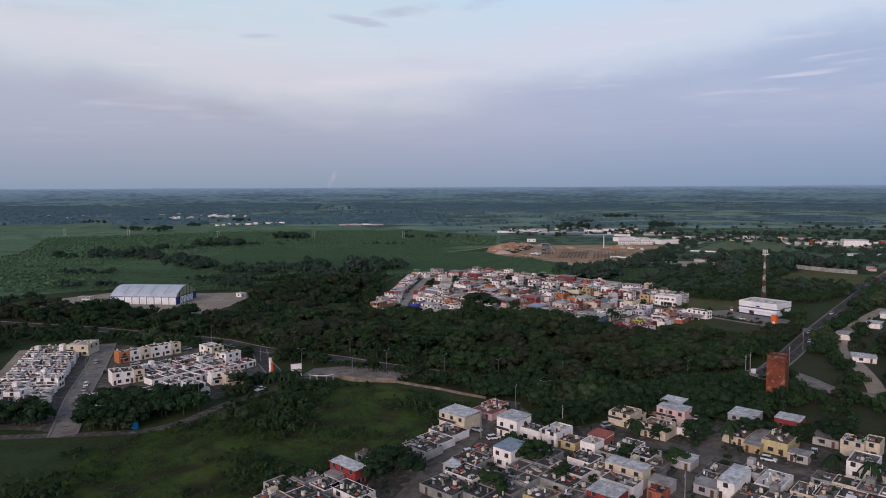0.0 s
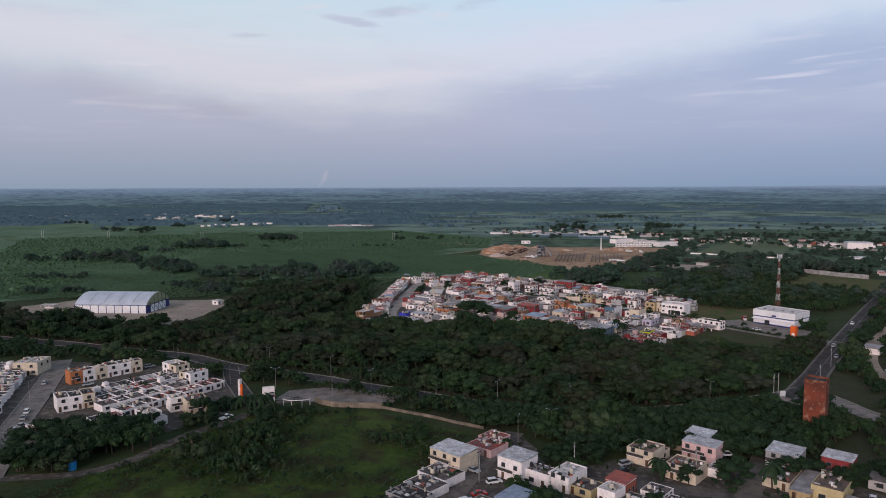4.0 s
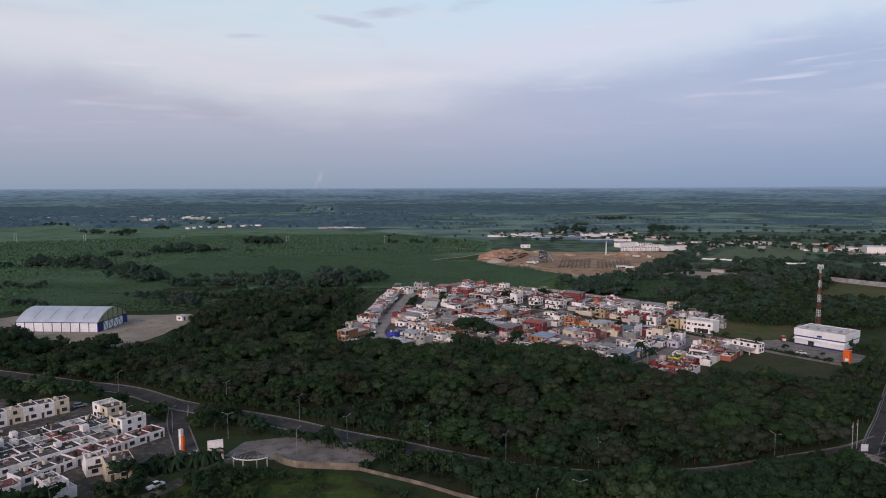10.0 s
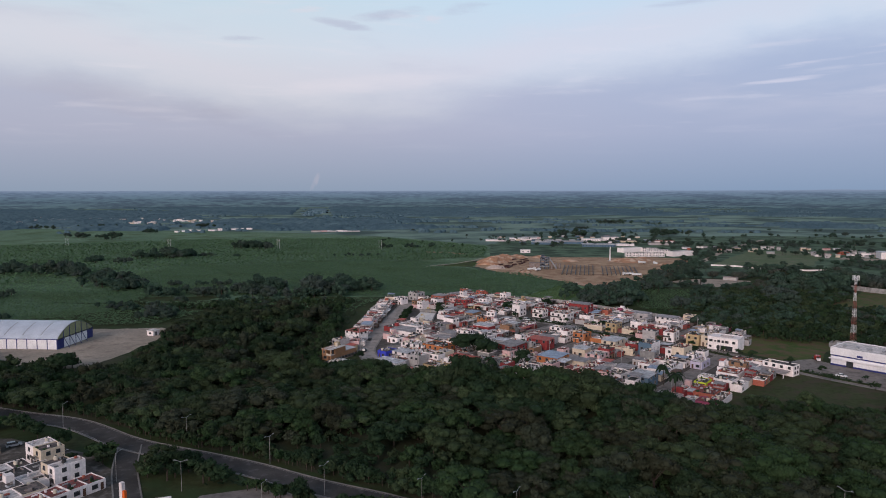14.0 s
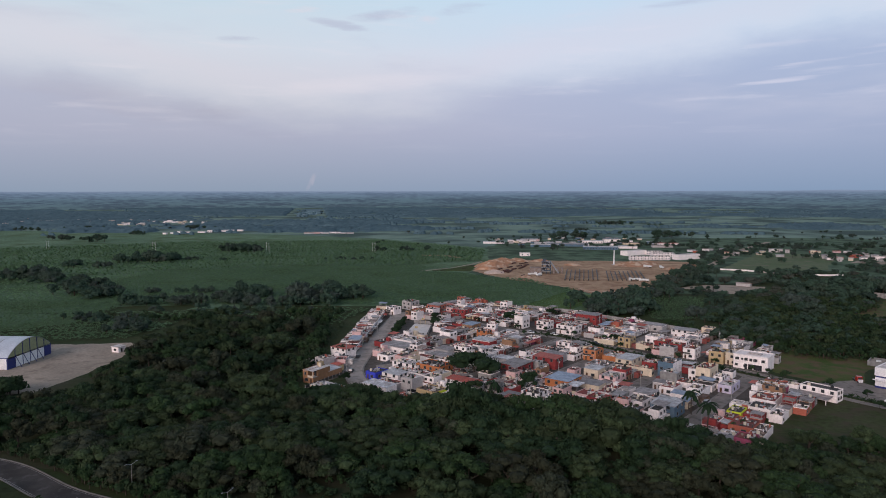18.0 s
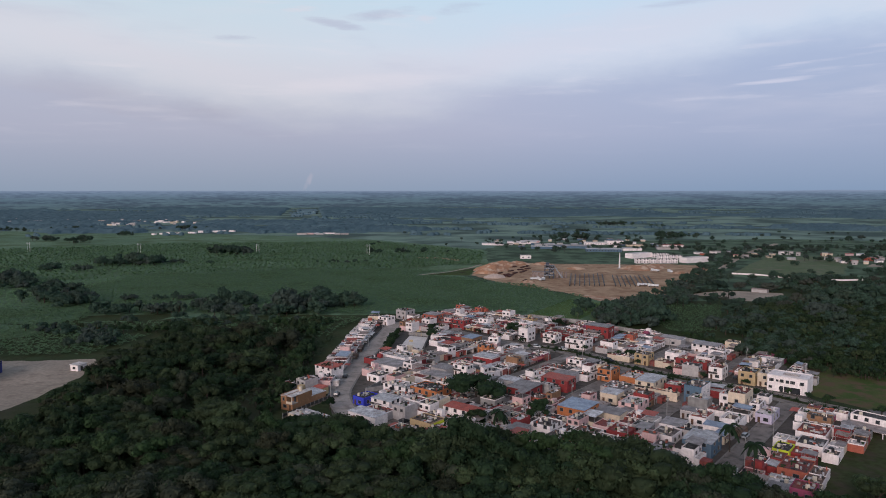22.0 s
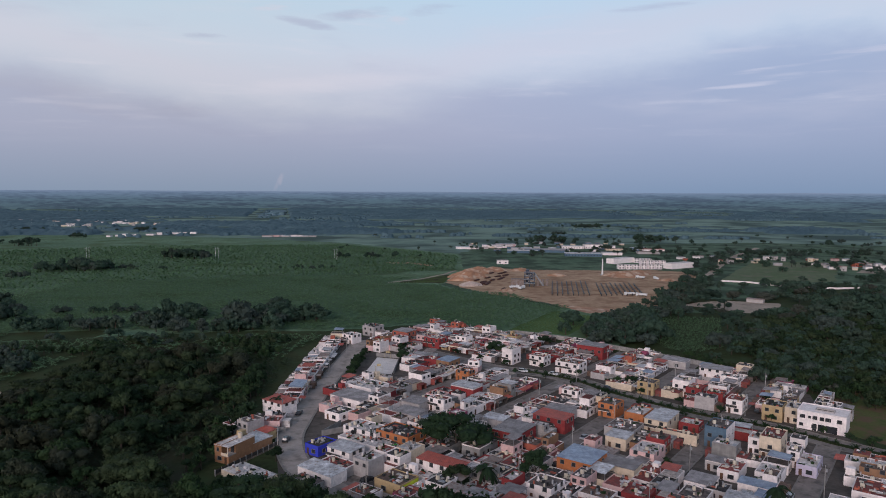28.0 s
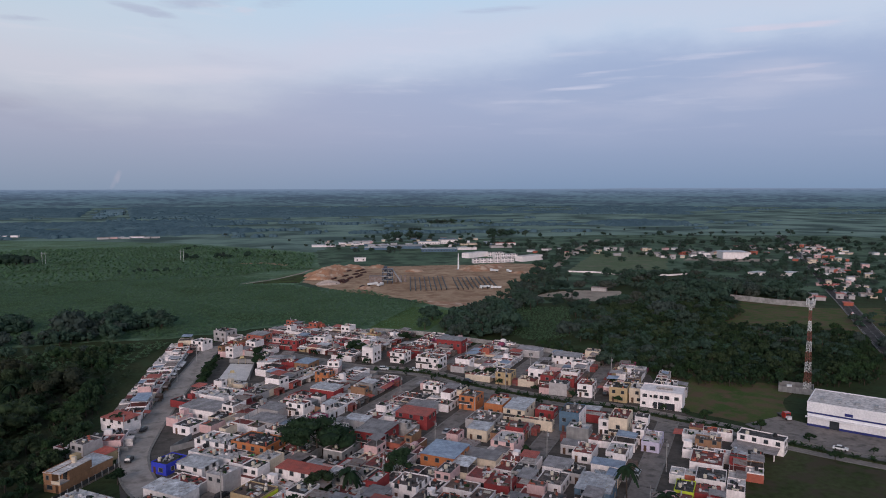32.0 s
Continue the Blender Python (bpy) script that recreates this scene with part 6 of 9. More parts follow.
for spec in (
        (-6.2, 503.2, 11.2, 7.2, 3.02, "grey", "grey", "tin:tin"),
        (89.9, 496, 6.9, 7.2, 3.02, "cream", "pale", "tin:white"),
        (95.6, 487.2, 6.9, 6.3, 3.02, "red", "pale", "-"),
        (106.1, 418.5, 6.9, 7.2, 3.02, "lime", "dark", "-"),
        (-31.3, 504.5, 7.7, 8.1, 2.94, "white", "dark", "-"),
        (-56.4, 476.6, 8.4, 7.6, 2.86, "brown", "grey", "tin:white"),
        (-52.6, 484.6, 5.4, 5.0, 2.5, "ochre", "red", "tin:red"),
        (-27, 455.8, 6.9, 6.3, 2.86, "white", "red", "-"),
        (-7.2, 466.1, 6, 4.5, 2.86, "green", "grey", "-"),
        (94.3, 435.7, 11.2, 4.5, 2.86, "grey", "grey", "tin:blue"),
        (26.2, 491.4, 7.7, 6.3, 2.69, "white", "grey", "tin:white"),
        (77.9, 439.1, 7.7, 7.2, 2.69, "white", "grey", "tin:tin"),
        (-55.9, 452.7, 12.9, 8.1, 2.52, "block", "pale", "-"),
        (-36.4, 443.5, 9.5, 8.1, 2.35, "concrete", "grey", "open"),
):
    town_house(*spec)
for spec in (
        (-6.3, 236.4, 11.7, 8.4, 5.40, "cream", "pale", "tin:white", -41),
        (-0.8, 235.4, 11.0, 8.1, 5.20, "pink", "dark", "-", -41),
        (4.9, 247.3, 9.8, 9.1, 3.90, "pink", "red", "-", -41),
        (9.0, 254.3, 7.6, 7.3, 4.00, "pink", "red", "-", -41),
        (13.5, 227.9, 8.4, 8.1, 6.50, "white", "pale", "tin:white", -41),
        (19.0, 224.9, 11.0, 7.0, 4.40, "white", "grey", "-", -41),
        (27.0, 220.6, 6.6, 10.0, 4.60, "white", "pale", "-", -41),
        (30.6, 224.6, 4.2, 4.3, 5.60, "white", "pale", "-", -41),
        (11.0, 202.3, 6.8, 8.3, 5.80, "white", "pale", "tin:blue", -41),
        (-17.5, 212.5, 11.0, 7.5, 2.70, "grey", "dark", "-", -41),
        (-13.2, 218.6, 10.2, 7.6, 2.70, "white", "grey", "-", -41),
        (-9.6, 225.9, 10.6, 8.7, 2.70, "white", "grey", "-", -41),
        (-36.7, 192.7, 11.2, 4.1, 4.80, "red", "pale", "tin:white", -41),
):
    town_house(*spec, group="houses of the near quarter", name="cottage")
for spec in (
        (-31.4, 205.0, 6.4, 4.8, 3.00, "concrete", "grey", "open", -41),
        (-35.1, 181.4, 12.1, 6.5, 2.70, "white", "dark", "-", -41),
        (-40.7, 182.7, 7.2, 6.6, 2.70, "block", "dark", "-", -41),
        (-37.7, 189.0, 5.4, 3.0, 2.90, "grey", "grey", "tin:tin", -41),
        (38.8, 211.5, 5.2, 5.8, 4.40, "white", "pale", "-", -41),
        (42.2, 217.5, 6.2, 6.2, 4.20, "terracotta", "red", "tin:red", -41),
        (53.6, 239.2, 8.3, 12.2, 4.90, "cream", "brown", "-", -41),
        (58.0, 242.2, 5.7, 6.5, 5.60, "pink", "brown", "tin:tin", -41),
        (61.8, 227.7, 8.9, 11.2, 4.60, "cream", "brown", "-", -41),
        (71.4, 242.3, 10.3, 6.1, 5.40, "pink", "pale", "tin:white", -41),
        (75.1, 250.7, 7.8, 6.5, 5.00, "grey", "grey", "tin:white", -41),
        (74.0, 228.8, 4.4, 6.7, 2.80, "white", "pale", "-", -41),
        (93.8, 235.1, 8.8, 8.6, 5.20, "grey", "grey", "tin:white", -41),
):
    town_house(*spec, group="houses of the near quarter", name="cottage")
for spec in (
        (87.2, 222.4, 7.2, 13.6, 3.60, "cream", "brown", "-", -41),
        (90.8, 214.2, 5.0, 16.0, 3.20, "ochre", "grey", "tin:tin", -41),
        (94.5, 213.4, 9.7, 16.0, 4.40, "yellow", "brown", "-", -41),
        (98.3, 221.6, 10.1, 7.9, 5.40, "cream", "grey", "tin:tin", -41),
        (106.7, 228.4, 7.8, 6.4, 6.20, "red", "red", "tin:white", -41),
        (111.3, 227.5, 7.4, 6.8, 3.40, "red", "red", "tin:red", -41),
        (115.7, 220.7, 7.7, 5.7, 3.00, "grey", "grey", "tin:tin", -41),
        (101.1, 206.8, 5.7, 3.8, 2.80, "grey", "grey", "tin:tin", -41),
        (119.7, 211.9, 6.5, 10.0, 5.00, "cream", "pale", "-", -41),
        (124.7, 209.8, 5.5, 9.4, 5.20, "cream", "grey", "-", -41),
        (112.2, 195.0, 7.0, 10.4, 5.00, "white", "grey", "-", -41),
        (42.6, 192.3, 11.5, 4.8, 5.40, "cream", "grey", "tin:white", -41),
        (39.5, 184.5, 9.9, 6.0, 4.20, "white", "grey", "-", -41),
):
    town_house(*spec, group="houses of the near quarter", name="cottage")
for spec in (
        (64.1, 201.8, 6.1, 6.1, 3.00, "grey", "grey", "tin:white", -41),
        (70.2, 180.9, 4.5, 12.8, 5.00, "white", "pale", "tin:white", -41),
        (81.7, 184.9, 6.7, 12.4, 2.70, "white", "pale", "-", -41),
        (65.0, 184.1, 6.5, 4.9, 2.90, "grey", "grey", "tin:tin", -41),
        (89.2, 180.2, 5.8, 8.2, 3.40, "cream", "grey", "-", -41),
        (93.9, 178.0, 5.1, 10.0, 3.00, "pink", "grey", "-", -41),
        (34.2, 175.2, 8.4, 6.6, 4.60, "red", "pale", "tin:white", -41),
        (53.0, 185.9, 6.3, 4.5, 2.90, "grey", "grey", "tin:tin", -41),
        (51.2, 180.1, 4.3, 5.2, 2.70, "terracotta", "red", "-", -41),
        (17.6, 177.1, 7.2, 7.5, 2.90, "yellow", "grey", "-", -41),
        (33.3, 202.6, 8.1, 7.6, 2.70, "white", "dark", "-", -41),
        (36.8, 199.0, 7.2, 6.4, 2.60, "teal", "dark", "-", -41),
        (31.9, 217.6, 7.4, 6.8, 2.60, "yellow", "grey", "-", -41),
):
    town_house(*spec, group="houses of the near quarter", name="cottage")
for spec in (
        (43.4, 207.8, 6.3, 6.8, 2.60, "concrete", "dark", "-", -41),
        (50.8, 213.9, 6.5, 6.6, 2.60, "white", "grey", "-", -41),
        (53.0, 205.3, 6.3, 8.1, 2.60, "white", "dark", "-", -41),
        (-1.7, 201.8, 9.7, 8.6, 2.60, "concrete", "dark", "-", -41),
        (4.8, 207.5, 8.1, 4.7, 2.60, "concrete", "grey", "-", -41),
        (-3.3, 192.0, 10.3, 8.1, 2.60, "white", "dark", "-", -41),
        (-10.2, 183.2, 12.0, 9.6, 2.60, "block", "dark", "-", -41),
        (-4.0, 196.4, 4.9, 3.8, 2.80, "grey", "grey", "tin:white", -41),
        (4.8, 188.3, 4.9, 6.6, 2.70, "cream", "dark", "-", -41),
        (21.1, 211.3, 6.0, 6.3, 2.80, "cream", "dark", "-", -41),
):
    town_house(*spec, group="houses of the near quarter", name="cottage")


def clear_town(x, y):
    return inside(x, y, TOWN) and clear_of_roads(x, y, 3.6) and not inside(x, y, [(-24, 556), (-19, 603), (-2, 598), (-5, 556)]) and not inside(x, y, JUNCTION) and not inside(x, y, [(-76, 436), (-76, 487), (-48.5, 487), (-38, 446), (-50, 434)]) and not inside(x, y, [(150, 478), (164, 462), (180, 470), (176, 500), (160, 496)])


BOUL = lambda c: 470 - 0.157 * (c + 337)
for i, c in enumerate(STREETS):
    a0 = (380, 326, 352, 362, 364)[i]
    a1 = BOUL(c) - 7.6
    for part_of, (lo, hi) in enumerate(((a0, a1), (BOUL(c) + 8.6, 545 - 0.1 * (c + 335)))):
        if c == -190.7 and part_of:
            continue
        row(town(lo, c - 6.3), town(hi, c - 6.3), 11.6, 100 + i + 20 * part_of, ok=clear_town)
        row(town(hi, c + 6.3), town(lo, c + 6.3), 11.6, 200 + i + 20 * part_of, ok=clear_town)
row(town(452, -340 - 28), town(385, -340 - 28), 12, 301, ok=clear_town)
row((-46, 486), (-36.5, 640), 11, 302, (5.4, 6.6), ok=lambda x, y: clear_of_roads(x, y, 4), two=0.25, palette=ROW_PALE, roofs=["pale"] * 6 + ["red"] * 3 + ["grey"] * 3 + ["dark"])
for k, a in enumerate((486, 500, 514, 528)):
    row(town(a, -420), town(a, -346), 11, 310 + k, ok=clear_town)
row(town(452, -205), town(478, -205), 12, 320, ok=clear_town)
row(town(BOUL(-200) + 10, -206), town(BOUL(-200) + 60, -206), 12, 321, ok=clear_town)

def clear_fill(x, y):
    return clear_town(x, y) and clear_of_roads(x, y, 5.6) and not (y > 494 and x < -50 + 0.062 * (y - 486))


for k, ring in enumerate(([(-1, 562), (26, 556), (36, 576), (10, 602), (0, 604)], [(-19, 612), (8, 610), (24, 636), (-16, 656)], [(-26, 534), (-4, 534), (-4, 553), (-25, 553)])):
    fill(ring, -39.5 if k else -20, 5.4, 7.0, 350 + k, lambda x, y: clear_of_roads(x, y, 4.0), 16, two=0.25, tin=0.3)
fill(TOWN, -39.5, 5.4, 7.0, 340, clear_fill, 100, tin=0.16)
fill(TOWN, 50.5, 4.4, 4.6, 341, clear_fill, 40, two=0.1, tin=0.3)
roof_clutter("town_roof_clutter", TOPS, 0.22, 61, "tanks, crates, plinths and odds and ends on roofs and in yards")
done = len(TOPS)

# ---- the white estate ----
PALE = ["white"] * 12 + ["cream"] * 2
PALE_ROOF = ["grey"] * 6 + ["pale"] * 2 + ["dark"] * 4 + ["red"]


def clear_estate(x, y):
    return clear_of_roads(x, y, 3.0)


def terrace(p, q, depth, n, h, roofs, walls, seed):
    """A terrace of like houses whose fronts run from p to q."""
    rnd = random.Random(seed)
    d = Vector(q) - Vector(p)
    turn = math.degrees(math.atan2(d.y, d.x))
    for k in range(n):
        a = Vector(p) + d * (k / n)
        town_house(a.x, a.y, d.length / n - 0.04, depth * rnd.uniform(0.95, 1.05), h + rnd.uniform(-0.1, 0.1), walls[k % len(walls)], roofs[k % len(roofs)], "-", turn, group="houses of the white estate", name="row_house")


terrace((-162.2, 320), (-141.5, 342.8), 6.2, 6, 5.2, ("grey", "dark", "pale", "grey"), ("orange", "white", "cream", "white", "white", "cream"), 1)
terrace((-146.8, 283.4), (-136.5, 291.3), 8.5, 3, 5.2, ("brown", "dark", "grey"), ("white", "white", "cream"), 2)
terrace((-119.3, 277.3), (-109, 296), 7.2, 4, 2.7, ("dark", "dark", "grey", "red"), ("white",), 3)
terrace((-109, 296), (-95.3, 317.2), 7.0, 5, 2.7, ("red",), ("white",), 4)
terrace((-104.5, 284), (-99.4, 287.8), 7.0, 1, 5.2, ("pale",), ("white",), 5)
terrace((-97, 280.5), (-90.8, 284.8), 8.0, 1, 5.2, ("grey",), ("cream",), 6)
terrace((-112.5, 272.2), (-105.1, 266.5), 7.0, 2, 5.2, ("grey", "pale"), ("white",), 7)
terrace((-130, 337.3), (-121.1, 330.4), 7.0, 2, 5.2, ("pale", "grey"), ("white", "cream"), 8)
terrace((-116.5, 322.3), (-109.8, 317.6), 9.0, 2, 5.2, ("grey", "pale"), ("cream", "white"), 9)
terrace((-139.5, 256.5), (-133.8, 262.5), 8.5, 1, 2.8, ("red",), ("white",), 10)
terrace((-196.4, 334.9), (-185.5, 335.4), 11.0, 2, 5.5, ("pale", "pale"), ("cream", "cream"), 11)
terrace((-175.8, 277.5), (-167.2, 278.4), 5.4, 2, 4.6, ("pale",), ("white",), 12)
terrace((-176.5, 257.5), (-170.5, 258.4), 6.0, 1, 4.6, ("pale",), ("white",), 13)
rnd = random.Random(14)
for k in range(21):
    # narrow lots side by side from the street to the track behind
    y = 252.5 + 4.5 * k
    right = -160.5 - 0.40 * (y - 258)
    for j in range(4):
        w = 6.3 if j != 1 else 4.4
        x = right - (0, 5.0, 11.6, 18.2)[j] - 6.4 + rnd.uniform(-0.4, 0.4)
        if y > 330 and j == 0:
            continue
        if not taken(x, y, 2, w, 4.4, 0.8):
            random_house(x, y, 2, w, 4.4, rnd, two=0.0, plain=True, palette=["white", "white", "grey"], roofs=["pale"] * 3 + ["grey"] * 5 + ["dark"] * 4, tin=0.0, small=True, group="houses of the white estate", name="row_house")
ESTATE = [(-140, 293), (-121, 283), (-112, 300), (-104, 322), (-124, 336), (-139, 322), (-149, 306)]
fill(ESTATE, 52, 5.4, 7.0, 440, clear_estate, 60, two=0.0, plain=True, palette=PALE, roofs=PALE_ROOF + ["pale"] * 2, tin=0.3, group="houses of the white estate", name="row_house")
fill([(-130, 272), (-120, 268), (-112, 280), (-122, 284)], 52, 5.0, 6.0, 441, clear_estate, 8, two=0.0, plain=True, palette=PALE, roofs=PALE_ROOF, tin=0.6, group="houses of the white estate", name="row_house")
roof_clutter("estate_roof_clutter", TOPS[done:], 0.12, 63, "tanks, pots and odds and ends on the estate's roofs")
done = len(TOPS)

# ---- the near quarter ----
WARM = ["white"] * 3 + ["cream"] * 2 + ["grey"] * 4 + ["concrete"] * 6 + ["block"] * 7 + ["yellow", "red", "pink"]
WARM_ROOF = ["grey"] * 5 + ["dark"] * 7 + ["brown", "brown", "red"]


def clear_near(x, y):
    return clear_of_roads(x, y, 3.4)


NEAR_A = [(-4, 176), (16, 172), (56, 166), (64, 196), (66, 208), (48, 218), (30, 216), (20, 208), (8, 206), (2, 200)]
fill(NEAR_A, -41, 5.2, 6.6, 540, clear_near, 90, 1.2, two=0.0, palette=WARM, roofs=WARM_ROOF, tin=0.08, plain=True, group="houses of the near quarter", name="cottage")
for k, ring in enumerate(([(-50, 170), (-20, 162), (-8, 176), (-24, 184), (-40, 190), (-50, 184)], [(66, 176), (84, 166), (146, 160), (146, 186), (128, 192), (100, 190), (84, 196), (74, 196)], [(-2, 214), (4, 214), (12, 230), (4, 232)])):
    fill(ring, -41, 5.2, 6.6, 541 + k, clear_near, 40, 1.0, two=0.0, plain=True, palette=WARM, roofs=WARM_ROOF, tin=0.12, group="houses of the near quarter", name="cottage")
roof_clutter("near_roof_clutter", TOPS[done:], 0.16, 62, "crates, plinths, pots and odds and ends on the roofs")

# ---- landmarks ----
M_NAVY = surface("navy_paint", (0.02, 0.03, 0.16), (0.03, 0.035, 0.13), rough=0.6)
M_PANEL = surface("white_sheet_panel", (0.82, 0.80, 0.80), (0.72, 0.70, 0.71), rough=0.5, scale=0.2, fine=2, vary=0.05, streak=0.12)
M_HALLROOF = surface("pale_curved_sheet", (0.56, 0.60, 0.66), (0.47, 0.51, 0.57), rough=0.45, scale=0.15, fine=1.5, metal=0.15, streak=0.08)
M_OLIVE = surface("olive_gable_sheet", (0.30, 0.31, 0.17), (0.24, 0.25, 0.14), rough=0.6, vary=0.08)
M_ORANGE = surface("orange_sign_paint", (0.75, 0.13, 0.02), (0.62, 0.11, 0.02), rough=0.5)
M_MASTRED = surface("mast_red", (0.27, 0.085, 0.065), (0.21, 0.08, 0.065), rough=0.6)
M_MASTWHITE = surface("mast_white", (0.74, 0.73, 0.71), (0.6, 0.6, 0.58), rough=0.6)


def sports_hall(x, y, turn, length=50.0, depth=33.0, wall=5.6, rise=6.6):
    e = base("sports_hall", pose(x, y, 0, 0, 0, turn), "large arched sports hall with white panels and navy posts", "sports hall")
    n, bays = 18, 9
    arc = [(depth * i / n, wall + rise * math.sin(math.pi * i / n) ** 0.8) for i in range(n + 1)]
    for b in range(5):
        g = Geo()
        x0, x1 = length * b / 5 + 0.06, length * (b + 1) / 5 - 0.06
        for (ya, za), (yb, zb) in zip(arc, arc[1:]):
            g.poly([(x0, ya, za), (x1, ya, za), (x1, yb, zb), (x0, yb, zb)])
            g.poly([(x0, ya, za - 0.2), (x0, yb, zb - 0.2), (x1, yb, zb - 0.2), (x1, ya, za - 0.2)])
        part("roof_panel", g, M_HALLROOF, e)
    for b in range(1, 5):
        g = Geo()
        for (ya, za), (yb, zb) in zip(arc[1:7], arc[2:8]):
            g.poly([(length * b / 5 - 0.3, ya, za + 0.05), (length * b / 5 + 0.3, ya, za + 0.05), (length * b / 5 + 0.3, yb, zb + 0.05), (length * b / 5 - 0.3, yb, zb + 0.05)])
        part("skylight", g, M_STEEL, e, "grey translucent strip between roof sheets")
    for b in range(bays):
        x0, x1 = length * b / bays, length * (b + 1) / bays
        for yy in (0.0, depth - 0.12):
            part("wall_panel", Geo().box(x0 + 0.25, yy, 0.15, x1 - 0.25, yy + 0.12, wall - 0.25), M_PANEL, e)
    for b in range(bays + 1):
        xx = min(max(length * b / bays, 0.22), length - 0.22)
        for yy in (-0.08, depth - 0.2):
            part("post", Geo().box(xx - 0.22, yy, 0, xx + 0.22, yy + 0.28, wall), M_NAVY, e)
    for yy in (-0.12, depth - 0.16):
        part("eaves_beam", Geo().box(0, yy, wall - 0.25, length, yy + 0.28, wall + 0.12), M_NAVY, e)
    for xx, s in ((length - 0.05, 1), (0.05, -1)):
        for k in range(6):
            ya, yb = depth * k / 6 + 0.15, depth * (k + 1) / 6 - 0.15
            z = lambda yy: wall + rise * math.sin(math.pi * yy / depth) ** 0.8 - 0.25
            ym = (ya + yb) / 2
            g = Geo().poly([(xx, ya, wall), (xx, yb, wall), (xx, yb, z(yb)), (xx, ym, z(ym)), (xx, ya, z(ya))])
            part("gable_sheet", g, M_OLIVE, e, "olive translucent gable sheet")
            part("gable_panel", Geo().box(xx - 0.06, ya, 0.1, xx + 0.06, yb, wall - 0.6), M_NAVY if k in (0, 5) else M_PANEL, e)
            part("gable_post", Geo().tube((xx + s * 0.1, ya - 0.15, 0), (xx + s * 0.1, ya - 0.15, z(ya)), 0.16, n=6), M_NAVY, e)
            if 0 < k < 5:
                part("gable_brace", Geo().tube((xx + s * 0.15, ya, wall), (xx + s * 3.2, ya, 0), 0.14, n=6), M_NAVY, e)
    return e


sports_hall(-253.5, 489.3, -3.2)

# open shelter in the yard
e = base("open_shelter", pose(-286, 505, 0, 0, 0, -3), "white open shelter with a flat roof on posts", "shelter")
part("roof", Geo().box(-0.3, -0.3, 2.7, 9.6, 5.3, 2.95), ROOFS["pale"], e)
for px in (0.2, 3.1, 6.1, 9.1):
    for py in (0.1, 4.9):
        part("post", Geo().tube((px, py, 0), (px, py, 2.7), 0.12, n=6), WALLS["white"], e)
part("bench_wall", Geo().box(1.5, 2.2, 0, 7.5, 3.2, 1.1), WALLS["white"], e)

# guard hut in the yard
e = base("guard_hut", pose(-171.8, 522.4, 0, 0, 0, -20), "small white guard hut with a flat roof in the yard", "hut")
part("wall", Geo().box(0, 0, 0, 4.6, 5.0, 2.9), WALLS["white"], e)
part("roof", Geo().box(-0.4, -0.4, 2.9, 5.0, 5.4, 3.1), ROOFS["pale"], e)
part("door", Geo().box(4.58, 1.5, 0, 4.63, 2.7, 2.2), M_DARKMETAL, e)
windows(e, [(2.3, 1.0, 1.4, 1.0)], "front", 5.0, 4.6)


def mast(x, y, h=38.5, foot=2.2, top=0.8, sections=9):
    e = base("radio_mast", pose(x, y, 0, 0, 0, 20), "tall red and white lattice radio mast with antennas", "radio mast")
    half = lambda z: (foot + (top - foot) * min(1.0, z / (h * 0.8))) / 2
    for s in range(sections):
        z0, z1 = h * s / sections, h * (s + 1) / sections
        g = Geo()
        corner = [(-1, -1), (1, -1), (1, 1), (-1, 1)]
        steps = 3
        for i, (cx, cy) in enumerate(corner):
            g.tube((cx * half(z0), cy * half(z0), z0), (cx * half(z1), cy * half(z1), z1), 0.06, n=5)
            dx, dy = corner[(i + 1) % 4]
            for k in range(steps):
                za, zb = z0 + (z1 - z0) * k / steps, z0 + (z1 - z0) * (k + 1) / steps
                a, b = half(za), half(zb)
                g.tube((cx * a, cy * a, za), (dx * b, dy * b, zb), 0.035, n=4, caps=False)
                g.tube((dx * a, dy * a, za), (cx * b, cy * b, zb), 0.035, n=4, caps=False)
                g.tube((cx * b, cy * b, zb), (dx * b, dy * b, zb), 0.032, n=4, caps=False)
        part("mast_section", g, M_MASTRED if s % 2 else M_MASTWHITE, e)
    deck = part("platform", Geo().box(-1.3, -1.3, h - 1.2, 1.3, 1.3, h - 1.05), M_STEEL, e)
    for k in range(6):
        a = k * math.pi / 3
        part("antenna", Geo().box(1.45 * math.cos(a) - 0.14, 1.45 * math.sin(a) - 0.14, h - 2.0, 1.45 * math.cos(a) + 0.14, 1.45 * math.sin(a) + 0.14, h + 0.6), M_MASTWHITE, deck)
    part("spike", Geo().tube((0, 0, h), (0, 0, h + 2.5), 0.04, 0.02, 5), M_STEEL, e)
    return e


mast(215.6, 487.0)
e = base("mast_compound", pose(205.5, 491.5, 0, 0, 0, -42), "grey block wall round the mast's foot", "wall")
for q in ((0, 0, 13, 0.2), (0, 9, 13, 9.2), (0, 0.2, 0.2, 9), (12.8, 0.2, 13, 9)):
    part("wall_panel", Geo().box(q[0], q[1], 0, q[2], q[3], 2.4), M_BLOCK, e)
part("equipment_cabinet", Geo().box(3, 3, 0, 5, 5, 2.2), M_MASTWHITE, e)


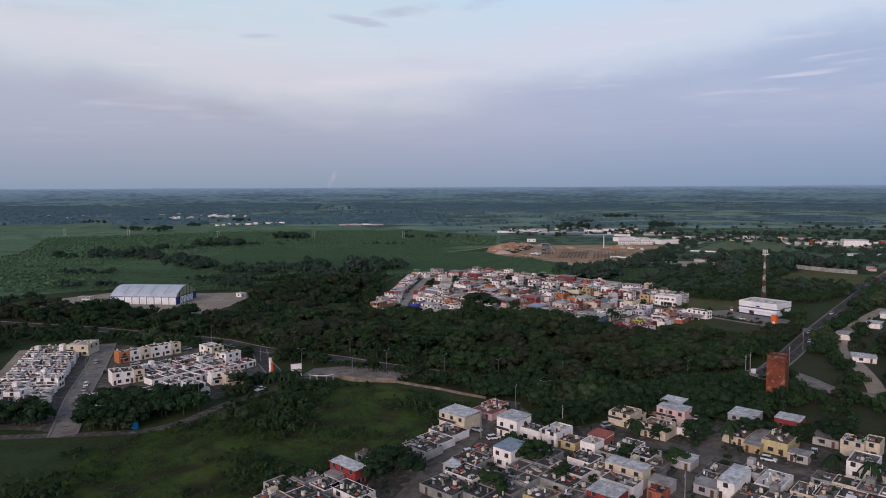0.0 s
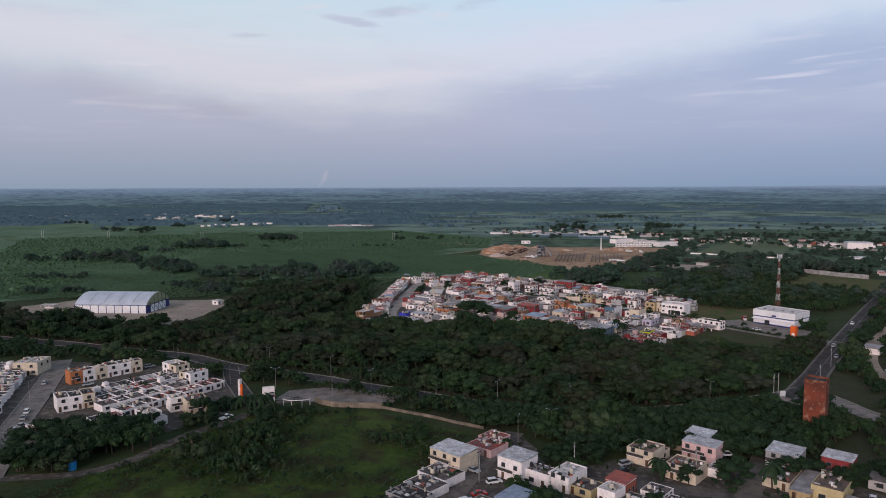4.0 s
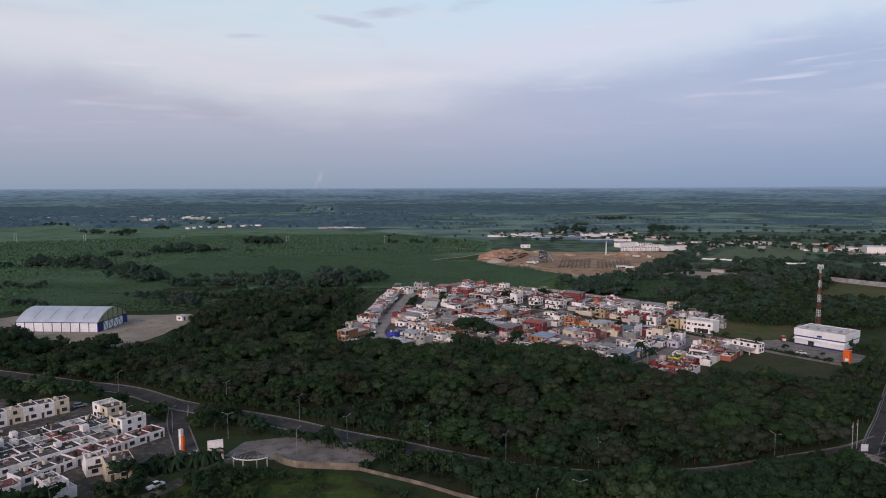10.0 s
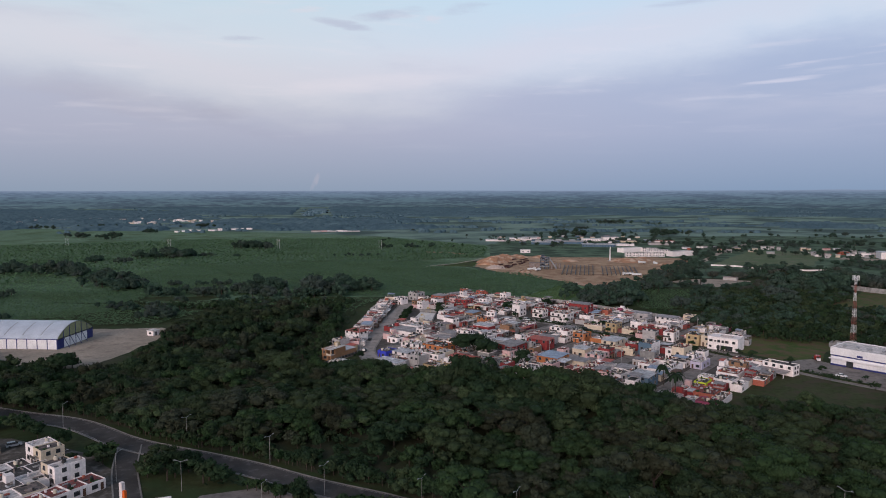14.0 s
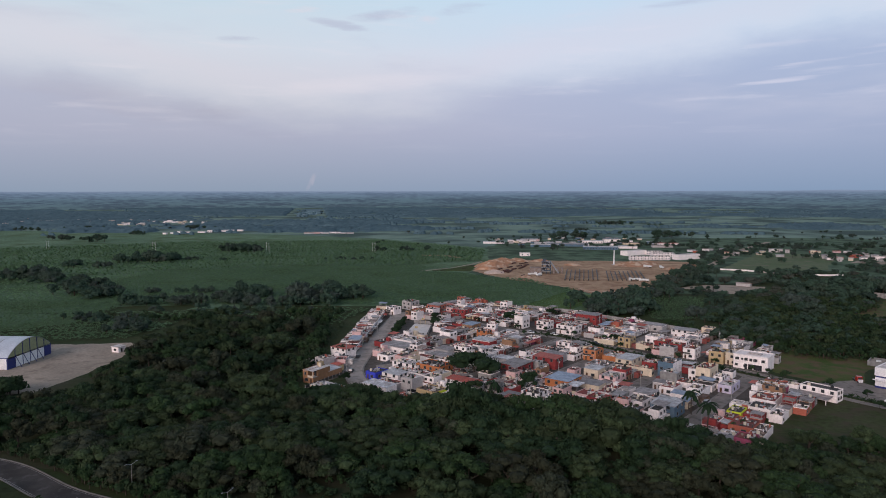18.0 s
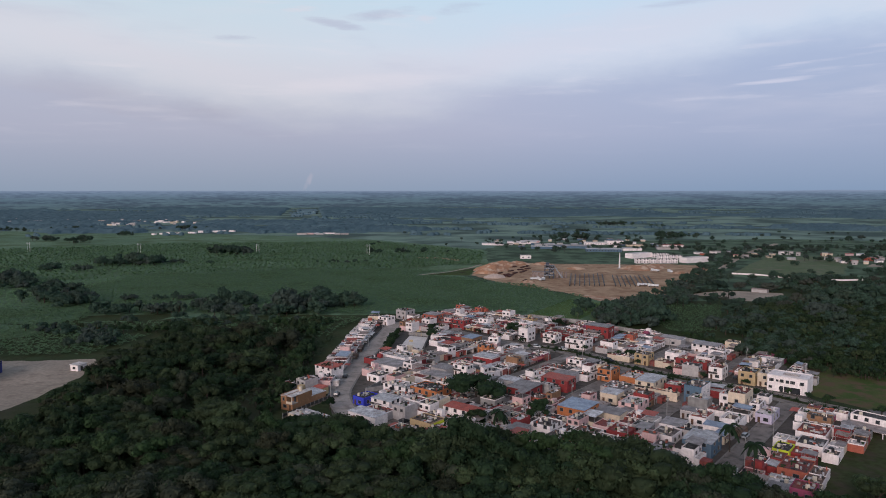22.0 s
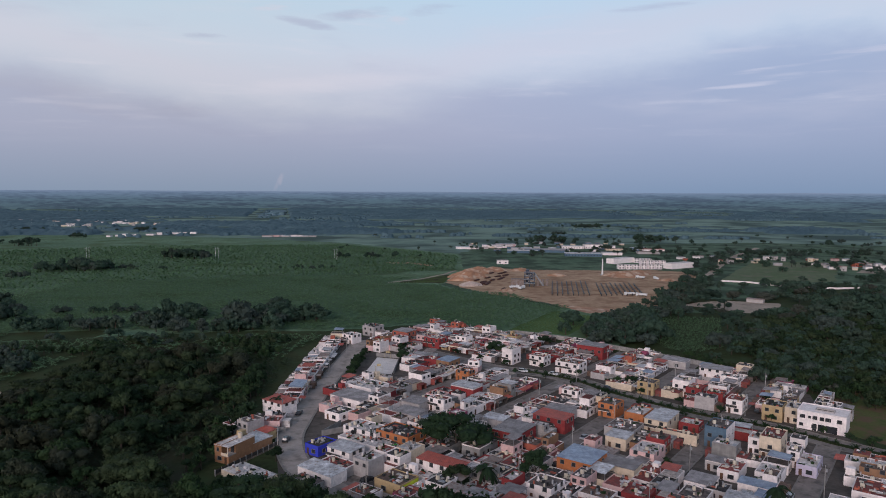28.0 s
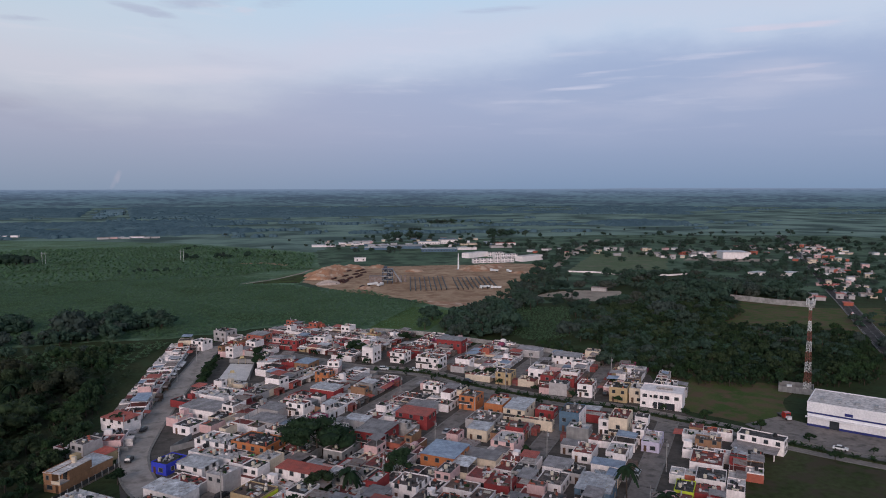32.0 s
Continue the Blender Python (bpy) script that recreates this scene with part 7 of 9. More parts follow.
def store(x, y, turn, w=24.6, d=18.6, h=8.4):
    e = base("store_building", pose(x, y, 0, 0, 0, turn), "white two-storey store with navy bands and a flat grey roof", "store")
    part("lower_wall", Geo().box(0, 0, 0.9, w, d, 3.7), M_PANEL, e)
    part("plinth_band", Geo().box(-0.04, -0.04, 0, w + 0.04, d + 0.04, 0.9), M_NAVY, e, "navy painted plinth")
    part("canopy", Geo().box(-0.7, -0.9, 3.3, w + 0.5, 0, 3.6), M_PANEL, e)
    part("middle_wall", Geo().box(-0.1, -0.1, 3.7, w + 0.1, d + 0.1, 4.6), M_PANEL, e)
    part("upper_band", Geo().box(0.1, 0.1, 4.6, w - 0.1, d - 0.1, 5.3), M_NAVY, e, "dark navy window band")
    part("upper_wall", Geo().box(-0.3, -0.3, 5.3, w + 0.3, d + 0.3, h), M_PANEL, e)
    g = Geo()
    rim(g, -0.3, -0.3, w + 0.3, d + 0.3, h, h + 0.5, 0.25)
    part("parapet", g, M_PANEL, e)
    part("roof", Geo().corrugated(0, 0, w, d, h + 0.05, h + 0.2, 1.2), ROOFS["pale"], e)
    part("entrance", Geo().box(w * 0.28, -0.08, 0.05, w * 0.40, 0.02, 3.0), M_GLASS, e, "dark glazed entrance")
    part("emblem", Geo().box(w * 0.46, -0.42, 5.6, w * 0.56, -0.31, 6.6), M_NAVY, e)
    for k in range(4):
        part("roof_vent", Geo().box(3 + 5.5 * k, 6, h + 0.2, 4.2 + 5.5 * k, 7.2, h + 1.0), M_STEEL, e)
    return e


store(185.6, 454.2, -50.5)
e = base("sign_tower", pose(188.6, 414.5, 0, 0, 0, -50), "orange sign tower beside the store's forecourt", "sign")
part("tower_body", Geo().box(0, 0, 0, 2.8, 2.8, 5.9), M_ORANGE, e)
part("cap", Geo().box(-0.15, -0.15, 5.9, 2.95, 2.95, 6.15), M_ORANGE, e)
part("panel", Geo().box(0.9, -0.08, 0.9, 2.4, -0.01, 2.4), M_PANEL, e, "white lettering panel")

# long white block with a lean-to at the end of the town
e = house(147.6, 443.0, -51.5, 14.0, 6.0, 2.2, "white", "dark", (0, 0, 14.0, 6.0, 2.4, "white", "dark"), None, None, 0.0, random.Random(4), label="long white two-storey block with a dark roof and grey lean-to", group="houses of the main town", wins="rs", tanks=2)
part("lean_to_roof", Geo().corrugated(-0.5, -6.0, 13.0, -0.05, 2.1, 2.6), TIN["tin"], e, "grey corrugated lean-to roof")
for k in range(4):
    part("post", Geo().box(0.2 + 4.0 * k, -5.8, 0, 0.45 + 4.0 * k, -5.55, 2.1), WALLS["white"], e)

# the big white house on the boulevard
e = house(139.6, 488.6, -40, 15.4, 10.6, 3.2, "white", "pale", (0, 0, 15.4, 10.6, 3.1, "white", "pale"), None, None, 0.0, random.Random(8), label="big plain white two-storey block with small windows and a roof well", group="houses of the main town", wins="", tanks=0, gate=False)
roof = part("roof_slab", Geo().box(-0.1, -0.1, 6.34, 15.5, 3.4, 6.5).box(-0.1, 6.6, 6.34, 15.5, 10.7, 6.5).box(-0.1, 3.4, 6.34, 5.2, 6.6, 6.5).box(11.4, 3.4, 6.34, 15.5, 6.6, 6.5), WALLS["white"], e, "whitewashed roof slab")
g = Geo()
rim(g, 5.2, 3.4, 11.4, 6.6, 6.5, 6.95, 0.2)
part("well_kerb", g, WALLS["grey"], roof)
# black sheet just below the rim, standing for the shade down the well
part("well_floor", Geo().box(5.4, 3.6, 6.34, 11.2, 6.4, 6.40), M_GLASS, roof, "dark sheet for the shade in the roof's light well")
g = Geo()
rim(g, -0.1, -0.1, 15.5, 10.7, 6.5, 6.8, 0.22)
part("parapet", g, WALLS["white"], e)
windows(e, [(1.4, 4.1, 1.0, 1.0), (4.0, 4.3, 0.7, 0.7), (5.4, 4.3, 0.7, 0.7), (7.9, 4.1, 1.1, 1.1), (10.1, 4.1, 1.1, 1.1), (13.2, 4.1, 1.1, 1.1), (1.4, 1.2, 1.1, 1.0)], "front", 10.6, 15.4)
# dark panels on the uncut wall, put for the shade inside the garages
for q0, q1 in ((5.0, 6.3), (6.7, 8.6), (9.2, 12.8)):
    part("garage_opening", Geo().box(q0, -0.06, 0.1, q1, 0.0, 2.6), M_GLASS, e)

M_OLDWALL = surface("old_cream_wall", (0.25, 0.195, 0.145), (0.13, 0.11, 0.088), rough=0.95, scale=0.3, fine=1.2, grit=0.4, streak=0.5, vary=0.12)

# orange house with a recessed balcony at the town's corner, behind a railed fence
e = house(-60.4, 464.6, -30, 5.8, 11.5, 2.7, "tan", "pale", (0, 0, 2.9, 11.5, 2.8, "tan", "grey"), None, None, 0.0, random.Random(2), label="tan orange two-storey house with a recessed balcony and grey roof", group="houses of the main town", wins="s", tanks=0, gate=False)
part("upper_room", Geo().box(2.92, 3.2, 2.72, 5.8, 11.5, 5.48), WALLS["tan"], e)
part("roof_slab", Geo().box(-0.15, -0.15, 5.52, 5.95, 11.65, 5.68), ROOFS["pale"], e, "stained pale roof slab")
part("balcony_wall", Geo().box(2.95, -0.4, 2.72, 5.9, -0.25, 3.6), WALLS["cream"], e)
part("balcony_floor", Geo().box(2.95, -0.4, 2.6, 5.9, 3.2, 2.71), M_CONC, e)
part("balcony_door", Geo().box(3.6, 3.12, 2.75, 5.0, 3.19, 4.9), M_GLASS, e)
part("post", Geo().box(5.6, -0.35, 3.6, 5.85, -0.1, 5.5), WALLS["cream"], e)
tank_mesh = Geo().tube((3.0, 8.0, 5.68), (3.0, 8.0, 7.3), 0.75, 0.7, 10)
part("roof_tank", tank_mesh, WALLS["cream"], e, "pale round water tank")
part("stair_head", Geo().box(0.5, 9.0, 5.68, 2.6, 11.2, 7.2), WALLS["ochre"], e)
e = base("railed_fence", pose(-57.2, 453.4, 0, 0, 0, 59.7), "low wall with dark railings between concrete posts", "fence", "")
for k in range(12):
    part("post", Geo().box(2.55 * k - 0.12, -0.12, 0, 2.55 * k + 0.12, 0.12, 2.0), M_CONC, e)
    if k < 11:
        part("plinth", Geo().box(2.55 * k + 0.13, -0.09, 0, 2.55 * k + 2.42, 0.09, 0.6), M_OLDWALL, e)
        part("railing", Geo().box(2.55 * k + 0.13, -0.03, 0.62, 2.55 * k + 2.42, 0.03, 1.8), M_DARKMETAL, e)

# rusty brick-red tower
e = base("water_tower", pose(120.0, 265.2, 0, 0, 0, -37), "tall rust-red brick water tower streaked with pale stains", "tower")
g = Geo()
rt = 6.6
for k in range(6):
    z0, z1 = 2.95 * k, 2.95 * k + 2.8
    part("tower_stage", Geo().box(0, 0, z0, rt, rt, z1), M_RUST, e)
    part("ring_beam", Geo().box(-0.08, -0.08, z1, rt + 0.08, rt + 0.08, z1 + 0.15), M_RUST, e)
g = Geo()
rim(g, 0, 0, rt, rt, 17.7, 18.5, 0.3)
part("parapet", g, M_RUST, e)
part("roof", Geo().box(0.3, 0.3, 17.7, rt - 0.3, rt - 0.3, 17.85), ROOFS["dark"], e)

# roadside workshop and shed roofs by the main road
house(119.5, 288.5, -52, 11, 7, 3.2, "grey", "pale", None, None, (-0.3, -0.3, 11.3, 7.3, 0.3, "old", False), 0.0, random.Random(3), label="low roadside workshop with a pale patched roof", group="roadside sheds", tanks=0)
house(188, 327, -25, 10, 8, 2.3, "white", "pale", None, None, (-0.4, -0.4, 10.4, 8.4, 0.3, "white", False), 0.0, random.Random(5), label="white shed with a bright sheet roof by the track", group="roadside sheds", tanks=0)
e = base("notice_board", pose(129, 300.4, 0), "white roadside notice board on two posts", "sign")
part("board", Geo().box(0, 0, 1.4, 2.2, 0.12, 3.6), M_PANEL, e)
for px in (0.2, 1.9):
    part("post", Geo().box(px, 0.02, 0, px + 0.1, 0.1, 1.4), M_STEEL, e)

# entrance of the white estate
e = base("entrance_pylon", pose(-85.8, 305.8, 0, 0, 0, -30), "tall white and orange entrance pylon", "sign")
part("white_slab", Geo().box(0.2, -0.5, 0, 1.3, 0.5, 6.8), WALLS["white"], e)
part("orange_slab", Geo().box(1.35, -0.45, 0, 2.3, 0.2, 4.8), M_ORANGE, e)
e = base("gatehouse", pose(-73.5, 296.3, 0, 0, 0, 20), "white gatehouse slab with a small canopy", "gatehouse")
part("wall", Geo().box(0, 0, 0, 4.6, 1.2, 6.0), WALLS["white"], e)
part("canopy", Geo().box(2.6, -1.4, 2.3, 4.8, 0, 2.6), ROOFS["red"], e)
part("door", Geo().box(3.0, -0.05, 0, 3.9, 0.01, 2.1), M_DOOR, e)
e = base("pergola", pose(-59.4, 293.2, 0), "curved white concrete pergola over the plaza's edge", "pergola")
ring_pts = [(5.6 * math.cos(a), 5.6 * math.sin(a) * 0.6) for a in (math.radians(200 + 14 * k) for k in range(11))]
for (xa, ya), (xb, yb) in zip(ring_pts, ring_pts[1:]):
    part("beam", Geo().tube((xa, ya, 2.9), (xb, yb, 2.9), 0.16, n=6), WALLS["white"], e)
for xa, ya in ring_pts[1::3]:
    part("column", Geo().box(xa - 0.16, ya - 0.16, 0, xa + 0.16, ya + 0.16, 2.75), M_CONC, e)
for k, (xa, ya) in enumerate(ring_pts):
    part("rafter", Geo().box(xa - 0.08, ya - 0.3, 2.95, xa + 0.08, ya + 2.8, 3.1), M_CONC, e)


def wall_run(pts, h, t, mat, label, cap=True):
    e = base("boundary_wall", pose(0, 0, 0), label, "wall")
    for (xa, ya), (xb, yb) in zip(pts, pts[1:]):
        d = Vector((xb - xa, yb - ya))
        n = max(1, round(d.length / 4.0))
        a = math.atan2(d.y, d.x)
        for k in range(n):
            g = Geo().box(0.015, -t / 2, 0, d.length / n - 0.015, t / 2, h)
            o = part("wall_panel", g, mat, e)
            o.matrix_basis = pose(xa + d.x * k / n, ya + d.y * k / n, 0, 0, 0, math.degrees(a))
    return e


wall_run([(-53, 297), (-50, 294), (-45, 291.2), (-30, 289.6), (-26, 289.2)], 2.1, 0.3, M_OLDWALL, "stained cream retaining wall of the plaza")
wall_run([(-26, 289.2), (-16.7, 284), (-6.7, 278.5), (2, 272.5), (11.3, 267)], 1.1, 0.25, M_OLDWALL, "stained cream boundary wall along the meadow")
wall_run([(66, 252), (80, 243)], 2.0, 0.25, M_OLDWALL, "cream wall behind the parked cars")
wall_run([(-30, 486), (-24.5, 497)], 2.0, 0.2, M_BLOCK, "grey block wall of an empty plot")
wall_run([(-30, 486), (-15, 494)], 2.0, 0.2, M_BLOCK, "grey block wall of an empty plot")
wall_run([(-52, 492), (-43, 490)], 1.8, 0.2, M_BLOCK, "grey block wall beside the dusty street")
wall_run([(-82, 296), (-94, 288), (-99, 283)], 1.4, 0.25, WALLS["ochre"], "low ochre garden wall of the estate")
wall_run([(62, 655), (92, 634), (112, 611), (137, 584), (160, 554)], 2.4, 0.2, M_CONC, "grey concrete wall behind the town")
wall_run([(298, 892), (321, 880), (340, 853), (378, 838), (402, 842)], 1.6, 0.3, WALLS["white"], "long low white wall along the pasture")
wall_run([(342, 702), (360, 671), (376, 654)], 4.0, 0.3, M_CONC, "long grey concrete wall by the pasture")

wall_run([(-16.6, 600.5), (-4.4, 596), (-7.0, 566)], 2.0, 0.2, M_BLOCK, "grey block wall round the ball court")

# ball court
court = patch("ball_court", [(-20.2, 570), (-16, 598.5), (-5.2, 594), (-8.0, 565.5)], 0.12, surface("court_concrete", (0.70, 0.65, 0.61), (0.60, 0.56, 0.53), rough=0.9, scale=0.3, fine=3), "pale concrete ball court", "court")
for x, y in ((-10.6, 595.4), (-14, 569)):
    e = base("goal_frame", pose(x, y, 0.12, 0, 0, 8), "yellow painted goal frame on the court", "goal")
    for px in (-1.5, 1.5):
        part("upright", Geo().tube((px, 0, 0), (px, 0, 3.0), 0.08, n=6), WALLS["yellow"], e)
    part("crossbar", Geo().tube((-1.5, 0, 3.0), (1.5, 0, 3.0), 0.08, n=6), WALLS["yellow"], e)
    part("backboard", Geo().box(-0.9, -0.05, 3.1, 0.9, 0.05, 4.1), WALLS["yellow"], e)

# blue cistern by the meadow
e = base("cistern", pose(-112.9, 232.3, 0), "bright blue plastic cistern with a black top by the track", "cistern")
part("tank_body", Geo().tube((0, 0, 0), (0, 0, 2.4), 1.15, 1.15, 14), surface("cistern_blue", (0.02, 0.22, 0.48), (0.02, 0.18, 0.40), rough=0.4), e)
part("lid", Geo().tube((0, 0, 2.4), (0, 0, 3.3), 0.8, 0.35, 12), M_TANKB, e)

# ---- vehicles ----
CAR_PAINT = {"white": (0.72, 0.72, 0.72), "silver": (0.38, 0.39, 0.41), "dark": (0.03, 0.032, 0.036), "red": (0.40, 0.03, 0.025), "blue": (0.04, 0.08, 0.22), "orange": (0.6, 0.16, 0.02)}
CAR_MAT = {k: surface("car_paint_" + k, v, tuple(c * 0.9 for c in v), rough=0.25, scale=0.8, spec=0.6) for k, v in CAR_PAINT.items()}
M_TYRE = surface("tyre_rubber", (0.02, 0.02, 0.02), (0.03, 0.03, 0.03), rough=0.85)
CARS = {}
PROFILE = {"sedan": ([(-2.2, 0.35), (-2.2, 0.85), (-1.5, 0.92), (-0.9, 0.95), (1.0, 0.95), (2.1, 0.85), (2.2, 0.6), (2.2, 0.35)], [(-1.65, 0.93), (-1.0, 1.42), (0.35, 1.45), (1.1, 0.94)]),
           "suv": ([(-2.25, 0.4), (-2.25, 1.0), (1.1, 1.02), (2.2, 0.92), (2.25, 0.4)], [(-2.15, 1.0), (-1.9, 1.65), (0.3, 1.68), (1.2, 1.01)]),
           "pickup": ([(-2.6, 0.45), (-2.6, 1.0), (0.9, 1.02), (2.5, 0.98), (2.6, 0.45)], [(-0.5, 1.0), (-0.35, 1.72), (0.8, 1.72), (1.5, 1.0)])}


def car(x, y, turn, kind="sedan", colour="white"):
    key = (kind, colour)
    m = pose(x, y, 0.14, 0, 0, turn)
    if key in CARS:
        return copy_thing(CARS[key], m)
    e = base("car", m, f"parked {colour} {kind if kind != 'sedan' else 'saloon car'} with dark windows", "car", "parked cars")
    body, cabin = PROFILE[kind]
    for nm, prof, hw, hw2, mat in (("body", body, 0.88, 0.84, CAR_MAT[colour]), ("cabin", cabin, 0.80, 0.66, M_GLASS)):
        g = Geo()
        n = len(prof)
        zmid = min(z for _, z in prof) + 0.05
        for s in (-1, 1):
            g.v += [(px, s * (hw if pz <= zmid or nm == "body" else hw2), pz) for px, pz in prof]
        g.f += [tuple(range(n)), tuple(2 * n - 1 - i for i in range(n))] + [(i, n + i, n + (i + 1) % n, (i + 1) % n) for i in range(n)]
        g.k += [0] * (n + 2)
        part(nm, g, mat, e)
    top = max(z for _, z in cabin)
    xs = [p for p, z in cabin if z > top - 0.1]
    part("roof", Geo().box(min(xs) - 0.05, -0.66, top - 0.02, max(xs) + 0.05, 0.66, top + 0.05), CAR_MAT[colour], e)
    ends = max(p for p, _ in body)
    for px in (-1.35, 1.4):
        for s in (-1, 1):
            wv = part("wheel", Geo().tube((px, s * 0.70, 0.33), (px, s * 0.92, 0.33), 0.33, n=10), M_TYRE, e)
    CARS[key] = e
    return e


for spec in ((20.5, 246.0, 20, "sedan", "white"), (6.6, 231.0, -40, "sedan", "silver"), (12.2, 223.0, 20, "suv", "white"), (7.7, 215.3, 15, "sedan", "red"), (4.0, 210.7, 30, "suv", "white"),
             (95.1, 205.8, -35, "suv", "white"), (85.3, 243.0, 0, "pickup", "white"), (52.5, 236.0, 30, "suv", "silver"), (112.3, 212.8, 60, "sedan", "white"), (50.5, 231.0, 40, "sedan", "dark")):
    car(*spec)
for spec in ((-90.3, 276.5, 40, "sedan", "white"), (-81.5, 277.0, 55, "pickup", "white"), (-140.7, 348.5, 40, "suv", "silver"), (-154.1, 319.0, 40, "suv", "silver"), (-158.3, 283.5, 112, "suv", "white"), (-155.3, 276.5, 112, "sedan", "silver"), (-150.5, 267.0, 60, "pickup", "silver"), (-78.6, 300.5, 10, "sedan", "silver"), (-161, 305, 112, "sedan", "dark"), (-174, 321, 112, "suv", "silver")):
    car(*spec)
for spec in ((-41.3, 481.4, 84, "suv", "dark"), (-41.5, 509.5, 84, "sedan", "dark"), (-17.5, 508.5, 20, "sedan", "white"), (-12.2, 447.5, 50, "suv", "dark"), (31.9, 449.5, 50, "sedan", "silver"), (53.5, 567.5, -25, "suv", "white"), (66.5, 562.0, -35, "sedan", "white"), (85.0, 537.0, -60, "suv", "dark"),
             (106.0, 467.8, -35, "pickup", "white"), (139.9, 456.5, 20, "sedan", "orange"), (134.0, 505.5, 50, "suv", "dark"), (45.7, 456.8, 50, "suv", "dark")):
    car(*spec)
for spec in ((30.5, 609.0, 10, "sedan", "white"), (-24.0, 612.0, 84, "sedan", "dark"), (-27.5, 591.0, 84, "suv", "silver"), (68, 432, 50, "suv", "silver"), (70.8, 447.5, 50, "sedan", "white"), (105, 432, 49, "suv", "silver"), (60, 480, 50, "sedan", "silver"), (178, 432, -50, "sedan", "white"), (-131, 244, 112, "sedan", "white"),
             (27.5, 491.5, 50, "sedan", "white"), (188.5, 368.0, 53, "sedan", "silver"), (199.5, 390.5, 53, "suv", "silver"), (214.0, 400.0, 53, "sedan", "red"), (243.0, 449.0, 53, "suv", "white"), (378.0, 624.0, 53, "suv", "red"), (450.0, 712.0, 53, "suv", "silver")):
    car(*spec)

# red delivery truck by the store
e = base("truck", pose(183.2, 461.6, 0.14, 0, 0, -100), "red lorry cab with a white bumper parked by the store", "truck")
part("cab", Geo().prism([(-1.0, -1.05), (1.0, -1.05), (1.15, -0.85), (1.15, 0.85), (1.0, 1.05), (-1.0, 1.05)], 0.6, 2.7), CAR_MAT["red"], e)
part("windscreen", Geo().box(1.13, -0.8, 1.6, 1.19, 0.8, 2.4), M_GLASS, e)
part("nose", Geo().prism([(1.2, -0.95), (2.3, -0.8), (2.45, -0.6), (2.45, 0.6), (2.3, 0.8), (1.2, 0.95)], 0.5, 1.5), M_PANEL, e, "white bonnet and bumper")
part("flatbed", Geo().box(-4.4, -1.1, 0.75, -1.1, 1.1, 1.0), M_DARKMETAL, e)
part("headboard", Geo().box(-1.3, -1.1, 1.0, -1.15, 1.1, 1.9), CAR_MAT["red"], e)
for px in (-3.4, -2.3, 1.5):
    for q in (-1, 1):
        part("wheel", Geo().tube((px, q * 0.75, 0.45), (px, q * 1.05, 0.45), 0.45, n=10), M_TYRE, e)

# ---- street lamps and poles ----
LAMPS = {}


def street_lamp(x, y, turn, h=8.5, double=False):
    m = pose(x, y, 0, 0, 0, turn)
    if double in LAMPS:
        return copy_thing(LAMPS[double], m)
    e = base("street_lamp", m, "grey metal street lamp with " + ("two arms" if double else "one curved arm"), "street lamp", "street lamps")
    part("pole", Geo().tube((0, 0, 0), (0, 0, h), 0.085, 0.05, 8), M_BLOCK, e)
    for s in ((1, -1) if double else (1,)):
        part("arm", Geo().tube((0, 0, h), (s * 1.7, 0, h + 0.5), 0.05, n=6), M_STEEL, e)
        part("lamp_head", Geo().box(s * 1.7 - 0.3, -0.11, h + 0.42, s * 1.7 + 0.3, 0.11, h + 0.55), M_STEEL, e)
    LAMPS[double] = e
    return e


for x, y, t, dbl in ((-94.2, 321, 60, False), (-73.2, 315, 0, True), (-134.5, 366.5, 60, False), (-110.3, 321.9, 30, False), (-47, 300.5, 60, False), (-33, 312.4, 60, True), (-53.5, 334.5, -120, True), (-85.6, 352.5, -120, True), (-6, 303.8, -120, True), (18, 296, -120, True), (45, 290, -90, True), (-100, 258, 20, False),
                     (22, 255, 70, False), (34, 262, 0, True), (-139, 238, 20, False), (-165, 296, 20, False), (100, 296, -60, True)):
    street_lamp(x, y, t, 8.5, dbl)


def utility_pole(x, y, turn):
    m = pose(x, y, 0, 0, 0, turn)
    if "pole" in LAMPS:
        return copy_thing(LAMPS["pole"], m)
    e = base("utility_pole", m, "concrete utility pole with a crossarm", "utility pole", "utility poles")
    part("pole", Geo().tube((0, 0, 0), (0, 0, 9.5), 0.15, 0.10, 8), M_CONC, e)
    part("crossarm", Geo().box(-1.0, -0.06, 8.8, 1.0, 0.06, 8.95), M_DARKMETAL, e)
    part("transformer", Geo().tube((0.3, 0.2, 7.6), (0.3, 0.2, 8.5), 0.24, n=8), M_STEEL, e)
    LAMPS["pole"] = e
    return e


for c, a0, a1 in ((-296.5, 335, 520), (-261, 360, 520), (-225.5, 366, 510), (-190.7, 372, 440)):
    a = a0
    while a < a1:
        q = town(a, c + 4.6)
        utility_pole(q.x, q.y, -40)
        a += 34
for x, y in ((-42, 470), (-46, 500), (-42, 535), (-37, 570), (-32, 605), (128, 303.5), (131, 306), (155, 320), (176, 350), (70, 226), (36, 230), (8, 224), (60, 176)):
    utility_pole(x, y, 45)

